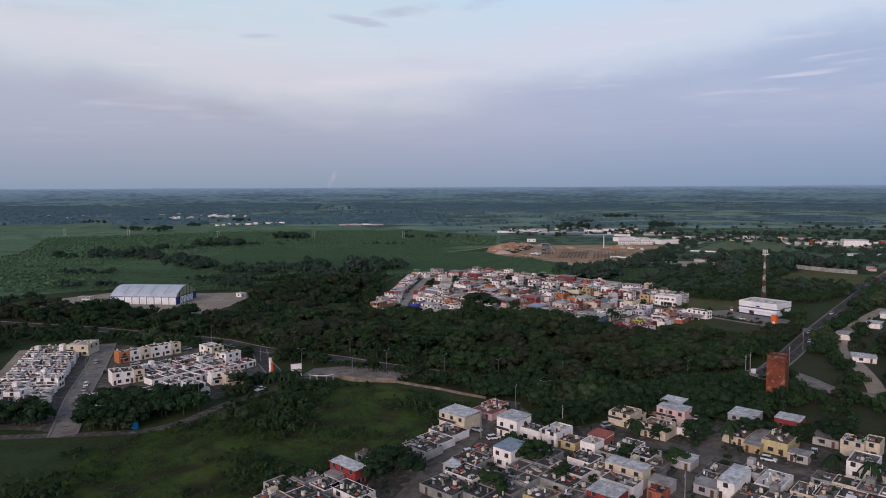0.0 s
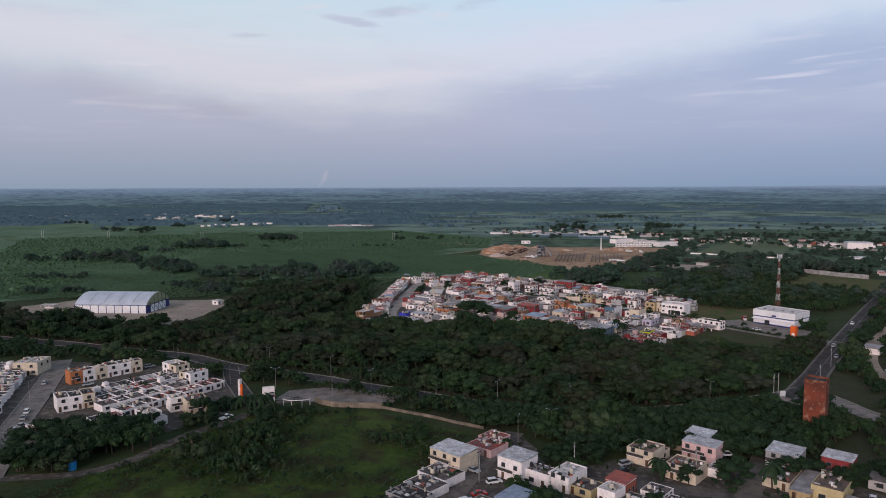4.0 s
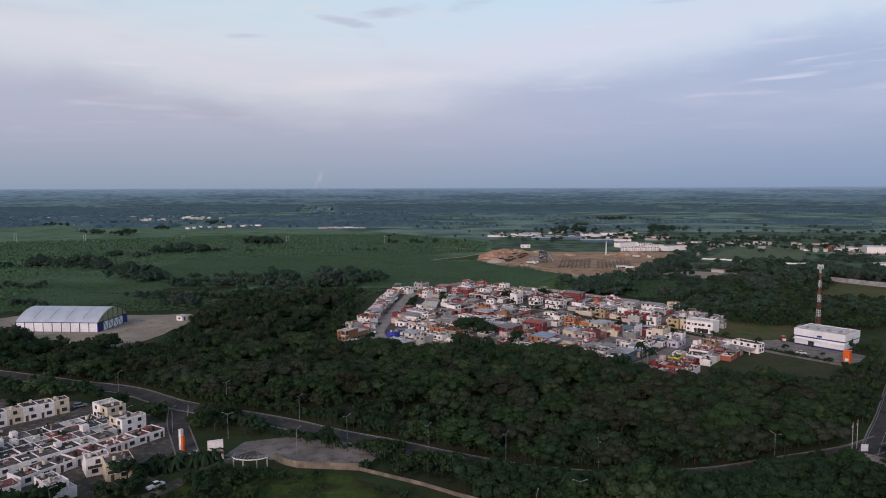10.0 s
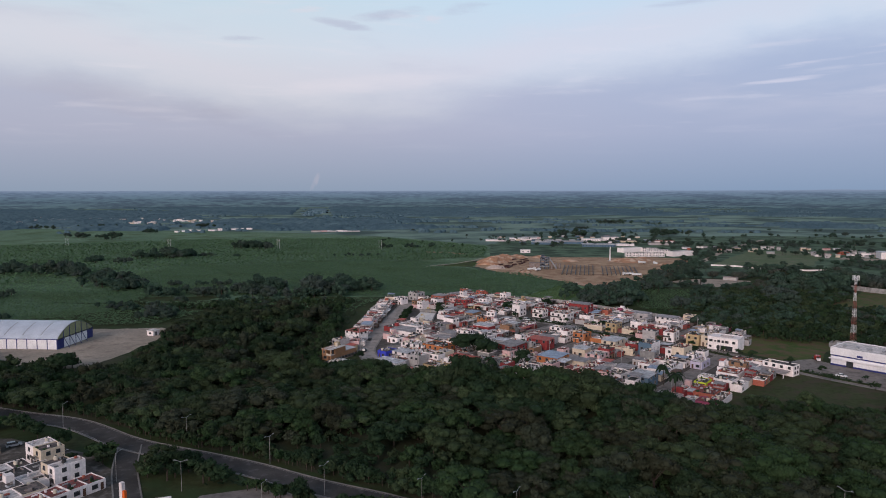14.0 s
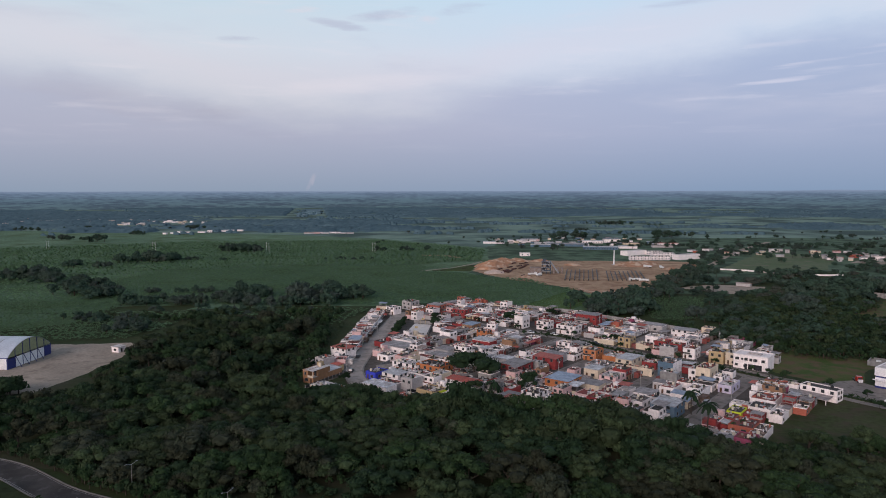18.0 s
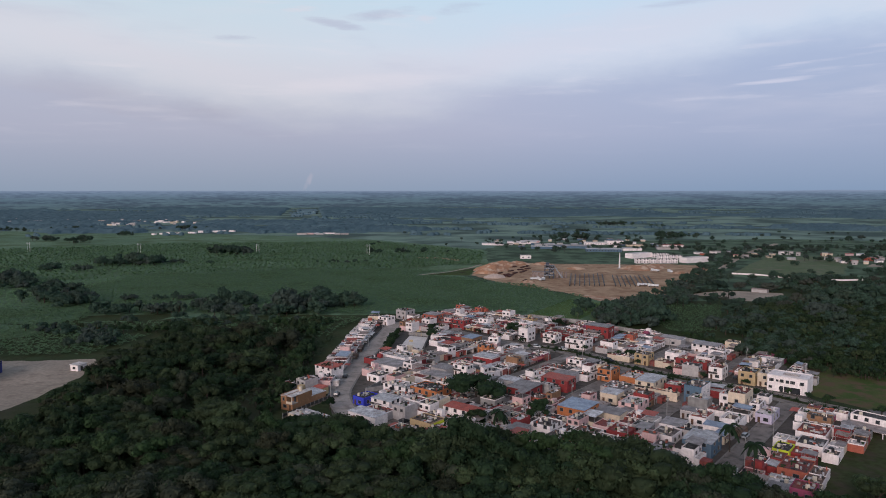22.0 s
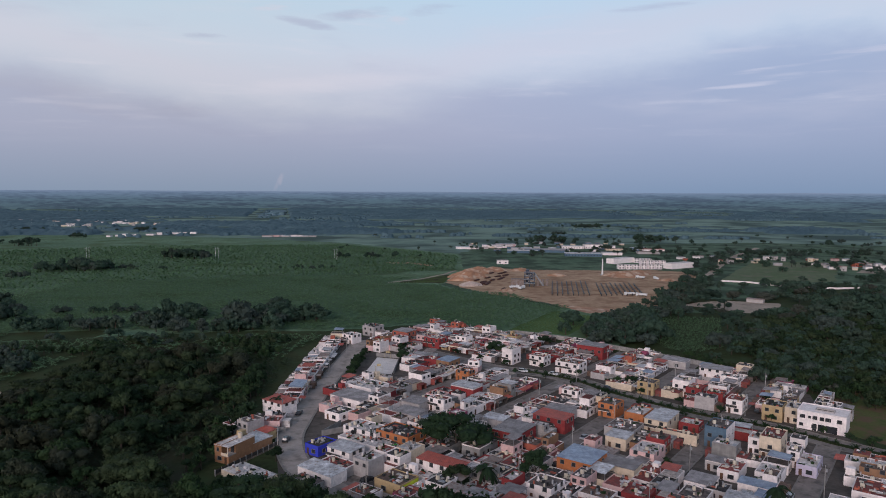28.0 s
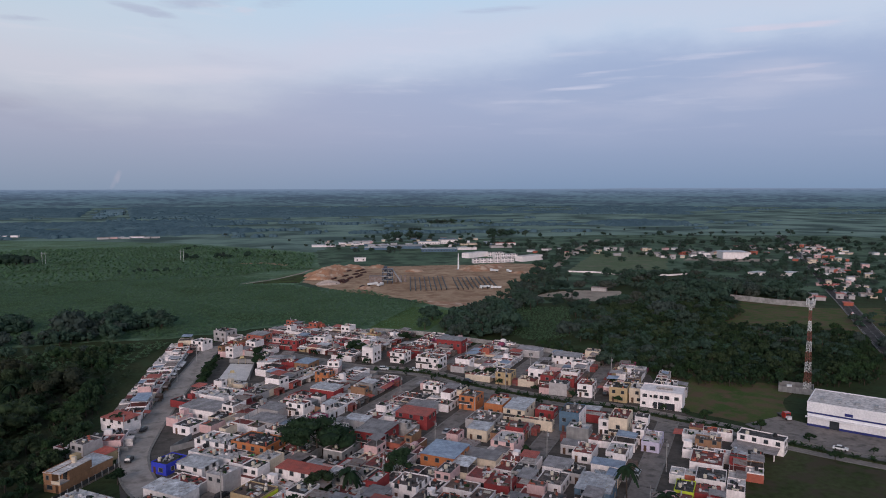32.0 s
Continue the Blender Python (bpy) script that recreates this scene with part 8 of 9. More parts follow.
# ---- single trees, palms and shrubs ----
rnd = random.Random(21)
for x, y, s, v, k in ((15.3, 470.5, 1.8, 3, 0), (12.5, 441, 1.15, 0, 1), (-14, 440.5, 1.1, 1, 0), (48, 600, 0.9, 4, 1), (21, 474, 1.2, 0, 0), (44.2, 606.4, 1.0, 0, 0), (19.6, 607, 0.75, 4, 0), (-26, 562, 0.62, 4, 2), (-26, 568, 0.7, 4, 0), (-25.5, 575, 0.66, 4, 2), (-24.8, 582, 0.7, 0, 0), (-24.2, 589, 0.66, 4, 0), (-23.4, 596, 0.62, 4, 2), (-22.4, 603, 0.6, 4, 0), (-3, 592, 0.8, 4, 0), (-44.8, 515, 0.8, 4, 0), (32.1, 588.5, 0.8, 4, 0), (-3.3, 606, 0.9, 4, 0), (30.1, 476.4, 0.8, 2, 0), (36.5, 447, 1.25, 2, 0), (96.3, 542.4, 0.75, 4, 0), (91, 545, 0.7, 5, 2)):
    tree(x, y, s, rnd.uniform(0, 360), v, k, "dark green street tree among the town houses", "town trees")
for x, y, s, v, k in ((97.5, 527, 0.75, 5, 2), (117.5, 506, 0.75, 5, 0), (122, 502, 0.69, 5, 2), (142.4, 515, 0.75, 5, 0), (77.7, 451.3, 0.75, 5, 2), (74.5, 622, 0.88, 4, 0), (150, 474, 0.56, 5, 0), (154, 469, 0.62, 5, 2), (158, 464, 0.56, 5, 0), (162, 459, 0.62, 5, 2), (167, 455, 0.62, 5, 0), (-41.5, 464, 0.7, 4, 0), (-39, 458.5, 0.75, 4, 0), (-40, 470, 0.5, 5, 0)):
    tree(x, y, s, rnd.uniform(0, 360), v, k, "small green tree beside the boulevard houses", "town trees")
for x, y, s, v, k in ((-17.4, 193, 1.3, 3, 0), (-11.4, 195, 1.05, 1, 0), (-24, 190, 1.15, 0, 0), (9.7, 181, 1.08, 4, 2), (21, 203, 1.14, 0, 2), (26, 207, 0.9, 4, 0), (84, 221, 1.5, 3, 0), (80.5, 224.5, 1.08, 1, 0), (65.8, 200.9, 0.9, 4, 2), (67, 223, 0.84, 4, 0), (60, 227, 0.72, 5, 2), (76, 246, 0.96, 4, 0), (108, 219, 0.96, 4, 0), (126, 214, 0.84, 4, 2)):
    tree(x, y, s, rnd.uniform(0, 360), v, k, "leafy tree between the near houses", "garden trees")
for x, y, s, v, k in ((-114, 250, 1.56, 3, 0), (-124, 252, 1.49, 1, 0), (-131, 248, 1.43, 3, 0), (-108, 246, 1.3, 0, 0), (-119, 244, 1.37, 1, 0), (-91, 280, 1.1, 4, 0), (-121, 232, 1.3, 0, 0), (-128, 231, 1.23, 4, 0), (-158, 240, 1.3, 1, 0), (-150, 238, 1.17, 4, 2), (-145, 244, 1.17, 0, 0), (-103, 262, 1.1, 4, 0), (-87, 291, 0.78, 5, 0), (-76, 286, 0.98, 4, 0)):
    tree(x, y, s, rnd.uniform(0, 360), v, k, "dense dark tree at the edge of the white estate", "estate trees")
for x, y, s, v, k in ((-165, 236, 1.15, 0, 0), (-172, 242, 1.15, 1, 0), (-180, 236, 1.26, 3, 0), (-186, 248, 1.15, 0, 0), (-138, 226.5, 1.03, 4, 0), (-160, 342, 1.03, 0, 0), (-150, 338, 0.69, 5, 2), (-127, 312, 0.69, 5, 0), (-84, 330, 1.15, 0, 1), (-80, 322, 1.15, 2, 0), (-76, 328, 1.03, 0, 0), (-88, 338, 1.15, 1, 1), (-68, 322, 0.92, 4, 0), (-39, 307, 1.03, 4, 0)):
    tree(x, y, s, rnd.uniform(0, 360), v, k, "roadside tree by the estate entrance", "estate trees")

for x, y, s, v, k in ((33, 237, 1.0, 1, 0), (41, 241, 1.1, 3, 0), (48, 244, 0.9, 0, 0), (36, 229, 0.8, 4, 2), (57, 246, 1.0, 1, 0), (66, 249, 0.9, 4, 0), (90, 243, 0.9, 0, 0), (100, 228, 1.0, 1, 0), (114, 224, 0.9, 4, 2), (124, 222, 1.1, 3, 0), (47, 219, 0.8, 4, 0), (18, 215, 0.8, 0, 2), (52, 206, 0.8, 4, 0), (77, 214, 0.7, 5, 0), (-2, 206, 0.9, 4, 0), (30, 190, 0.8, 4, 2)):
    tree(x, y, s, rnd.uniform(0, 360), v, k, "dense dark garden tree among low houses", "garden trees")
for k, p in enumerate(lanes["road_boulevard"][0][3:-6:2]):
    q = lanes["road_boulevard"][0][3 + 2 * k + 1]
    d = (q - p).normalized()
    o = 6.9 if k % 2 else -6.9
    tree(p.x + d.y * o, p.y - d.x * o, rnd.uniform(0.4, 0.62), rnd.uniform(0, 360), rnd.choice((4, 5)), rnd.choice((0, 0, 2)), "small round street tree on the boulevard pavement", "boulevard trees")


def palm(x, y, h, turn, group="palms", fronds=15):
    e = base("palm", pose(x, y, 0, 0, 0, turn), "tall palm with a slender trunk and drooping fronds", "palm", group)
    g = Geo()
    for k in range(6):
        g.tube((0.25 * math.sin(k * 0.4), 0, h * k / 6), (0.25 * math.sin((k + 1) * 0.4), 0, h * (k + 1) / 6), 0.24 - 0.015 * k, 0.225 - 0.015 * k, 7)
    part("trunk", g, M_BARK, e)
    g = Geo()
    top = Vector((0.25 * math.sin(2.4), 0, h))
    r = random.Random(int(x))
    for k in range(fronds):
        a = k * 2.4
        up = r.uniform(-0.2, 0.9)
        d, side = Vector((math.cos(a), math.sin(a), 0)), Vector((-math.sin(a), math.cos(a), 0))
        pts = [top + d * (0.75 * j) + Vector((0, 0, up * 0.75 * j - 0.16 * j * j)) for j in range(6)]
        for j in range(5):
            w0, w1 = 0.15 + 0.5 * math.sin(math.pi * (j + 0.3) / 6), 0.15 + 0.5 * math.sin(math.pi * (j + 1.3) / 6)
            for s in (-1, 1):
                g.poly([pts[j], pts[j + 1], pts[j + 1] + side * s * w1 - Vector((0, 0, 0.35 * w1)), pts[j] + side * s * w0 - Vector((0, 0, 0.35 * w0))])
    part("crown", g, LEAF[0], e)
    return e


for x, y, h in ((94.1, 419, 9.0), (91.1, 396, 11.5), (-50.0, 514, 5.0), (22, 441, 6.5), (88.5, 219, 7.5), (60.5, 228, 5.0), (117, 190.5, 6.0), (121, 187, 6.5), (111, 199, 5.0), (-120, 585, 7.0), (-132, 570, 7.5), (-98, 560, 6.5), (33, 268, 8.0)):
    palm(x, y, h, rnd.uniform(0, 360))
for k in range(9):
    palm(-90 + 2.3 * k, 285 + 1.4 * k, 3.6, 40 * k, "row of estate palms", 11)

# ---- crops, weeds and far trees ----


def blades(n, length, width, droop, seed):
    """One plant of n arching leaves: points and quads."""
    g = np.random.default_rng(seed)
    vs, fs = [], []
    for k in range(n):
        a = k * 2.4 + g.uniform(-0.3, 0.3)
        d, s = np.array([np.cos(a), np.sin(a), 0]), np.array([-np.sin(a), np.cos(a), 0])
        L, up = length * g.uniform(0.75, 1.15), g.uniform(0.8, 1.5)
        p = [np.array([0, 0, length * 0.35]) + d * L * t + np.array([0, 0, L * (up * t - droop * t * t)]) for t in (0.0, 0.5, 1.0)]
        b = len(vs)
        for q, w in zip(p, (0.25, 1.0, 0.3)):
            vs += [q - s * width * w, q + s * width * w]
        fs += [(b, b + 1, b + 3, b + 2), (b + 2, b + 3, b + 5, b + 4)]
    return np.array(vs), np.array(fs)


def sow(name, spots, plants, mat, label, category, lo=0.75, hi=1.25):
    vs, fs, n = [], [], 0
    g = np.random.default_rng(len(spots))
    for x, y in spots:
        P, F = plants[int(g.integers(len(plants)))]
        a, s = g.uniform(0, 6.28), g.uniform(lo, hi)
        c, q = np.cos(a) * s, np.sin(a) * s
        Q = np.stack([P[:, 0] * c - P[:, 1] * q + x, P[:, 0] * q + P[:, 1] * c + y, P[:, 2] * s + 0.05], 1)
        vs.append(Q)
        fs.append(F + n)
        n += len(Q)
    return tagged(new(name, soup(name, np.concatenate(vs), np.concatenate(fs), [mat])), label, category, kind="stuff")


BAN = [blades(7, 2.1, 0.36, 0.95, s) for s in range(4)]
BAN_FAR = [blades(5, 3.0, 0.8, 0.8, s + 9) for s in range(3)]
CORN = [blades(6, 1.4, 0.12, 0.7, s + 20) for s in range(3)]
WEED = [blades(6, 0.8, 0.16, 0.7, s + 30) for s in range(3)]
gap_rows = lambda x, y: noise.noise((x * 0.02, y * 0.02, 7)) > -0.62
sow("banana_plants", scatter([(-300, 690), (-232, 668), (-178, 674), (-110, 668), (-45, 670), (18, 692), (60, 664), (118, 748), (100, 762), (82, 816), (46, 832), (28, 866), (-18, 882), (-22, 892), (10, 918), (-30, 935), (-140, 930), (-300, 880)], 3.5, 5, gap_rows), BAN, M_BANANA, "rows of bright green banana plants", "banana plants")
sow("banana_plants_west", scatter([(-345, 542), (-290, 546), (-180, 552), (-165, 600), (-230, 604), (-232, 640), (-232, 668), (-300, 690), (-420, 704), (-440, 640)], 3.7, 6, gap_rows), BAN, M_BANANA, "banana plants behind the sports hall", "banana plants")
sow("plantation_far", scatter([(-300, 880), (-140, 930), (-30, 940), (50, 985), (66, 1150), (-100, 1330), (-400, 1300), (-700, 1150), (-560, 860), (-420, 700)], 6.6, 8, gap_rows), BAN_FAR, M_BANANA, "distant rows of plantation crops", "plantation")
sow("plantation_west", scatter([(-700, 650), (-600, 764), (-560, 860), (-420, 700), (-330, 640), (-335, 560), (-345, 540), (-480, 524)], 5.6, 16, gap_rows), BAN_FAR, M_BANANA, "rows of plantation crops beyond the sports hall", "plantation")
sow("plantation_gap", scatter([(-424, 700), (-300, 688), (-300, 884)], 4.6, 17, gap_rows), BAN, M_BANANA, "banana plants between the hedges of the plantation", "banana plants")
sow("banana_plants_edge", scatter([(-235, 608), (-150, 610), (-64, 594), (-50, 650), (-95, 655), (-232, 636)], 4.6, 15, lambda x, y: noise.noise((x * 0.02, y * 0.02, 4)) > -0.25), BAN, M_BANANA, "banana plants and scrub behind the row houses", "banana plants")
sow("young_plants", scatter([(64, 668), (93, 652), (106, 673), (124, 710), (104, 732), (77, 690)], 3.0, 9), WEED, M_BANANA, "rows of young bright green plants", "crop", 0.8, 1.4)
sow("maize_plants", scatter([(136, 621), (144, 600), (167, 607), (209, 698), (176, 705), (148, 686)], 2.2, 10), CORN, M_BANANA, "tall green maize", "maize", 0.9, 1.4)
sow("meadow_weeds", scatter([(-150, 160), (-110, 226), (-98, 242), (-80, 280), (-62, 292), (-45, 288), (-12, 275), (6, 262), (-2, 240), (-14, 214), (-45, 178), (-60, 160)], 2.3, 11, lambda x, y: noise.noise((x * 0.06, y * 0.06, 2)) > -0.12 and clear_of_roads(x, y, 1.5)), WEED, LEAF[2], "clumps of tall weeds and shrubs in the meadow", "weeds", 0.6, 1.5)
sow("median_shrubs", [(p.x + rnd.uniform(-1.2, 1.2), p.y + rnd.uniform(-1.2, 1.2)) for p in lanes["road_boulevard"][0][14:-8] for k in range(4)], WEED, LEAF[2], "small shrubs planted along the boulevard strip", "shrubs", 1.0, 2.1)
sow("verge_shrubs", scatter([(-70, 318), (-60, 322), (-36, 312), (-20, 306), (-10, 296), (12, 284), (10, 272), (-14, 288), (-22, 296), (-32, 314)], 2.6, 12, lambda x, y: clear_of_roads(x, y, 2)), WEED, LEAF[0], "rough shrubs on the verge between road and wall", "shrubs", 1.0, 2.6)
sow("scrub", scatter([(-160, 560), (-110, 600), (-60, 595), (-58, 560), (-62, 470), (-110, 452), (-120, 520)], 4.0, 13), WEED, LEAF[1], "low scrub behind the row houses", "scrub", 1.2, 3.2)

spots = []
r2 = random.Random(5)
for x, y, n, sx, sy, size in ((-472, 812, 6, 16, 8, 1.6), (-441, 822, 6, 14, 8, 1.8), (-413, 822, 12, 30, 8, 1.5), (-390, 826, 12, 22, 12, 1.8), (-364, 800, 6, 16, 8, 1.4), (-408, 925, 4, 12, 8, 1.5), (-372, 924, 4, 16, 8, 1.3), (-311, 768, 9, 18, 12, 1.5), (-280, 722, 12, 22, 14, 1.7), (-268, 712, 6, 14, 10, 1.3), (-224, 676, 8, 24, 8, 1.2), (-361, 977, 9, 26, 8, 1.5), (-335, 985, 12, 22, 10, 1.8), (-300, 1000, 10, 50, 6, 0.9), (-295, 1114, 5, 14, 6, 1.5), (-268, 1116, 12, 22, 8, 1.8), (-648, 1362, 12, 40, 10, 1.2), (-574, 1313, 7, 18, 8, 1.5), (-889, 1648, 12, 50, 10, 1.2), (-772, 1692, 12, 50, 10, 1.2), (-594, 1504, 7, 24, 8, 1.2), (-556, 1706, 14, 60, 10, 1.3),
                              (-163, 692, 9, 16, 8, 1.6), (-146, 706, 7, 16, 10, 1.7), (-100, 684, 11, 16, 12, 1.9), (-80, 690, 11, 16, 12, 1.9), (-92, 714, 8, 20, 12, 1.5), (-187, 676, 10, 24, 8, 1.3), (-112, 668, 12, 30, 6, 1.2), (-140, 672, 12, 30, 6, 1.1), (-221, 611, 12, 24, 10, 1.0), (-188, 583, 14, 20, 16, 1.0), (-374, 660, 12, 40, 14, 1.0), (-306, 572, 10, 40, 8, 1.1), (-200, 735, 10, 36, 10, 0.9), (-150, 640, 20, 60, 10, 0.8), (-40, 1130, 10, 60, 10, 1.0), (-120, 1000, 8, 50, 6, 0.8)):
    for k in range(n):
        spots.append((x + r2.gauss(0, sx / 2), y + r2.gauss(0, sy / 2), size * r2.uniform(0.6, 1.1), r2.choice((0, 1, 2, 3, 4)), r2.choice((0, 0, 1, 3))))
for x, y, n, sx, sy, size in ((440, 1880, 22, 60, 20, 1.3), (502, 1776, 6, 20, 10, 1.2), (244, 1597, 7, 24, 10, 1.1), (296, 1594, 6, 20, 10, 1.1), (330, 860, 14, 40, 16, 0.8), (427, 785, 20, 60, 30, 1.0), (290, 930, 12, 10, 40, 0.9), (330, 990, 14, 14, 50, 0.9), (395, 1090, 14, 14, 50, 0.9), (150, 1330, 14, 90, 10, 0.9), (480, 1010, 6, 20, 20, 0.8), (370, 1040, 3, 10, 10, 0.8), (560, 1180, 26, 90, 30, 0.9), (500, 780, 60, 150, 80, 0.75), (620, 890, 60, 200, 90, 0.8), (440, 690, 14, 60, 40, 0.8), (420, 1090, 44, 170, 60, 0.7), (650, 1060, 44, 240, 70, 0.8), (200, 1265, 40, 260, 90, 0.75), (760, 1330, 40, 420, 60, 1.0), (300, 1400, 24, 360, 40, 1.1), (420, 1420, 16, 60, 24, 1.6), (250, 1400, 14, 50, 20, 1.6), (700, 1480, 10, 500, 120, 1.0), (360, 600, 8, 40, 30, 0.7), (470, 880, 22, 40, 40, 1.0), (300, 1080, 5, 30, 20, 0.8), (545, 820, 50, 150, 120, 0.95), (650, 960, 50, 180, 170, 0.95), (800, 1090, 40, 240, 90, 1.1), (470, 735, 24, 70, 60, 0.9), (118, 636, 20, 22, 20, 1.5), (126, 655, 26, 22, 30, 1.7), (138, 680, 14, 14, 22, 1.5), (110, 648, 10, 14, 16, 1.3), (158, 706, 12, 22, 12, 1.2), (182, 732, 12, 12, 24, 1.2), (206, 778, 12, 14, 30, 1.2), (232, 818, 12, 14, 36, 1.2), (262, 862, 12, 14, 36, 1.1), (198, 752, 8, 16, 16, 1.0), (282, 790, 10, 30, 16, 0.9), (300, 716, 8, 26, 14, 1.7), (326, 704, 9, 24, 16, 1.9), (345, 728, 8, 24, 14, 1.8), (364, 722, 8, 22, 14, 1.7), (386, 716, 8, 20, 12, 1.6), (384, 690, 7, 16, 12, 1.4), (290, 672, 8, 26, 14, 1.4), (230, 640, 10, 60, 40, 1.3), (196, 596, 8, 40, 30, 1.2), (250, 560, 10, 60, 40, 1.2), (176, 552, 8, 20, 20, 0.9), (470, 1170, 60, 320, 26, 1.15), (760, 1150, 50, 340, 40, 1.15), (330, 1240, 16, 90, 24, 1.1), (430, 1020, 8, 60, 10, 1.0), (600, 1030, 14, 60, 24, 1.2)):
    for k in range(n):
        spots.append((x + r2.gauss(0, sx / 2), y + r2.gauss(0, sy / 2), size * r2.uniform(0.6, 1.1), r2.choice((0, 1, 2, 3, 4)), r2.choice((0, 0, 1, 3))))
wood("field_trees", [q for q in spots if q[1] < 1000], "scattered trees and hedgerows among the fields", CROWNS_LITE, LEAF_HAZED)
wood("field_trees_far", [q for q in spots if q[1] >= 1000], "distant trees and hedgerows among the fields", CROWNS_MINI, LEAF_HAZED)
spots = []
for x, y, n, sx, sy, size in ((-118, 250, 18, 26, 9, 1.3), (-130, 232, 9, 22, 6, 1.2), (-168, 236, 16, 34, 8, 1.2), (-90, 272, 4, 8, 6, 0.7), (-92, 338, 14, 22, 14, 0.95), (-74, 325, 9, 16, 8, 0.85), (26, 272, 10, 18, 8, 0.9), (150, 262, 16, 34, 12, 0.9), (176, 300, 12, 8, 30, 0.8), (196, 296, 14, 20, 30, 0.9), (170, 232, 14, 40, 14, 0.9), (-10, 290, 8, 16, 4, 0.6), (205, 395, 6, 6, 8, 0.8), (213, 430, 8, 8, 14, 0.9), (-60, 282, 9, 16, 6, 0.5), (-72, 277, 9, 8, 10, 0.55), (-50, 284, 6, 12, 3, 0.42), (-64, 271, 8, 18, 8, 0.42)):
    for k in range(n):
        px, py = x + r2.gauss(0, sx / 2), y + r2.gauss(0, sy / 2)
        if clear_of_roads(px, py, 1.5):
            spots.append((px, py, size * r2.uniform(0.6, 1.1), r2.choice((0, 1, 2, 3, 4)), r2.choice((0, 0, 1, 2))))
for x, y, n, sx, sy, size in ((-292, 470, 10, 26, 9, 1.1), (-262, 458, 9, 18, 8, 1.25), (-236, 454, 10, 18, 8, 1.35), (-205, 444, 8, 16, 8, 1.15), (-178, 446, 7, 16, 10, 1.2), (-330, 500, 8, 24, 14, 0.9)):
    for k in range(n):
        spots.append((x + r2.gauss(0, sx / 2), y + r2.gauss(0, sy / 2), size * r2.uniform(0.6, 1.1), r2.choice((0, 1, 2, 3, 4)), r2.choice((0, 0, 1, 3))))
rb = random.Random(77)
for x, y in scatter([(-150, 170), (-112, 224), (-98, 240), (-80, 276), (-62, 289), (-45, 285), (-12, 272), (4, 258), (-4, 236), (-16, 212), (-45, 182), (-60, 162)], 3.4, 78, lambda x, y: noise.noise((x * 0.04, y * 0.04, 5)) > 0.02 and clear_of_roads(x, y, 2.0)):
    spots.append((x, y, rb.uniform(0.22, 0.36) + 0.75 * max(0, noise.noise((x * 0.04, y * 0.04, 5)) - 0.1), rb.choice((4, 5, 5)), rb.choice((0, 2, 2, 5, 1))))
wood("verge_trees", spots, "dark trees and bushes by the near roads and in the meadow", CROWNS_LITE)

# far woods: rugged canopies in bands across the plain, and hedgerow trees
gf = np.random.default_rng(3)
ny, nx = 215, 560
ys = 1350 + 2180 * (np.arange(ny) / (ny - 1)) ** 1.15
vs, keep = np.zeros((ny, nx, 3)), np.zeros((ny, nx), bool)
for iy in range(ny):
    y = ys[iy]
    for ix in range(nx):
        x = (-0.80 + 1.84 * ix / (nx - 1)) * y
        left = -x / y - 0.02 + 0.10 * noise.noise((x * 0.004, y * 0.006, 5.0))
        band = noise.noise((x * 0.0011, y * 0.0026, 3.0)) + 0.55 * noise.noise((x * 0.005, y * 0.011, 9.0)) + 0.2 * noise.noise((x * 0.03, y * 0.04, 2.0))
        bare = 0.16 if y > 2500 else 0.40
        share = min(1.0, max(0.0, (left + 0.10) / 0.22)) * min(1.0, max(0.0, (y - 1440) / 240))
        over = band - (0.50 * (1 - min(1.0, max(0.0, (y - 1440) / 240))) + bare * min(1.0, max(0.0, (y - 1440) / 240)) - (bare + 0.16) * share)
        if (abs(x + 0.181 * y) < 75 and y > 2300) or math.hypot(x, y - 130) > 3570:
            over = -1.0
        if (-1380 < x < -600 and 1830 < y < 2160) or (-600 < x < -420 and 1500 < y < 1680):
            over -= 0.22
        keep[iy, ix] = over > 0
        vs[iy, ix] = (x + gf.uniform(-2.5, 2.5), y + gf.uniform(-3, 3), min(1.0, max(0.0, over) * 9) * gf.uniform(3.2, 9.0) - 0.2)
ids = np.arange(ny * nx).reshape(ny, nx)
solid = keep[:-1, :-1] | keep[1:, :-1] | keep[:-1, 1:] | keep[1:, 1:]
quads = np.stack([ids[:-1, :-1], ids[:-1, 1:], ids[1:, 1:], ids[1:, :-1]], -1)[solid]
canopy = np.concatenate([quads[:, [0, 1, 2]], quads[:, [0, 2, 3]]])
tagged(new("far_canopy", soup("far_canopy", vs.reshape(-1, 3), canopy, [M_FARLEAF_HAZED])), "dark distant woods in uneven bands across the plain", "woods", kind="stuff")
CLUMPS = []
vs, fs, n = [], [], 0
th = np.arange(5) * 2 * np.pi / 5
BLOB = np.array([t for i in range(5) for t in ((i, (i + 1) % 5, 5 + (i + 1) % 5), (i, 5 + (i + 1) % 5, 5 + i), (5 + i, 5 + (i + 1) % 5, 10))])
for k in range(420):
    y = 1350 + 2150 * gf.random() ** 1.2
    x = gf.uniform(-0.78, 1.02) * y
    if x < -0.02 * y or y > 2500 or k % 5 == 0:
        CLUMPS.append((x, y, (y - 1350) / 2150))
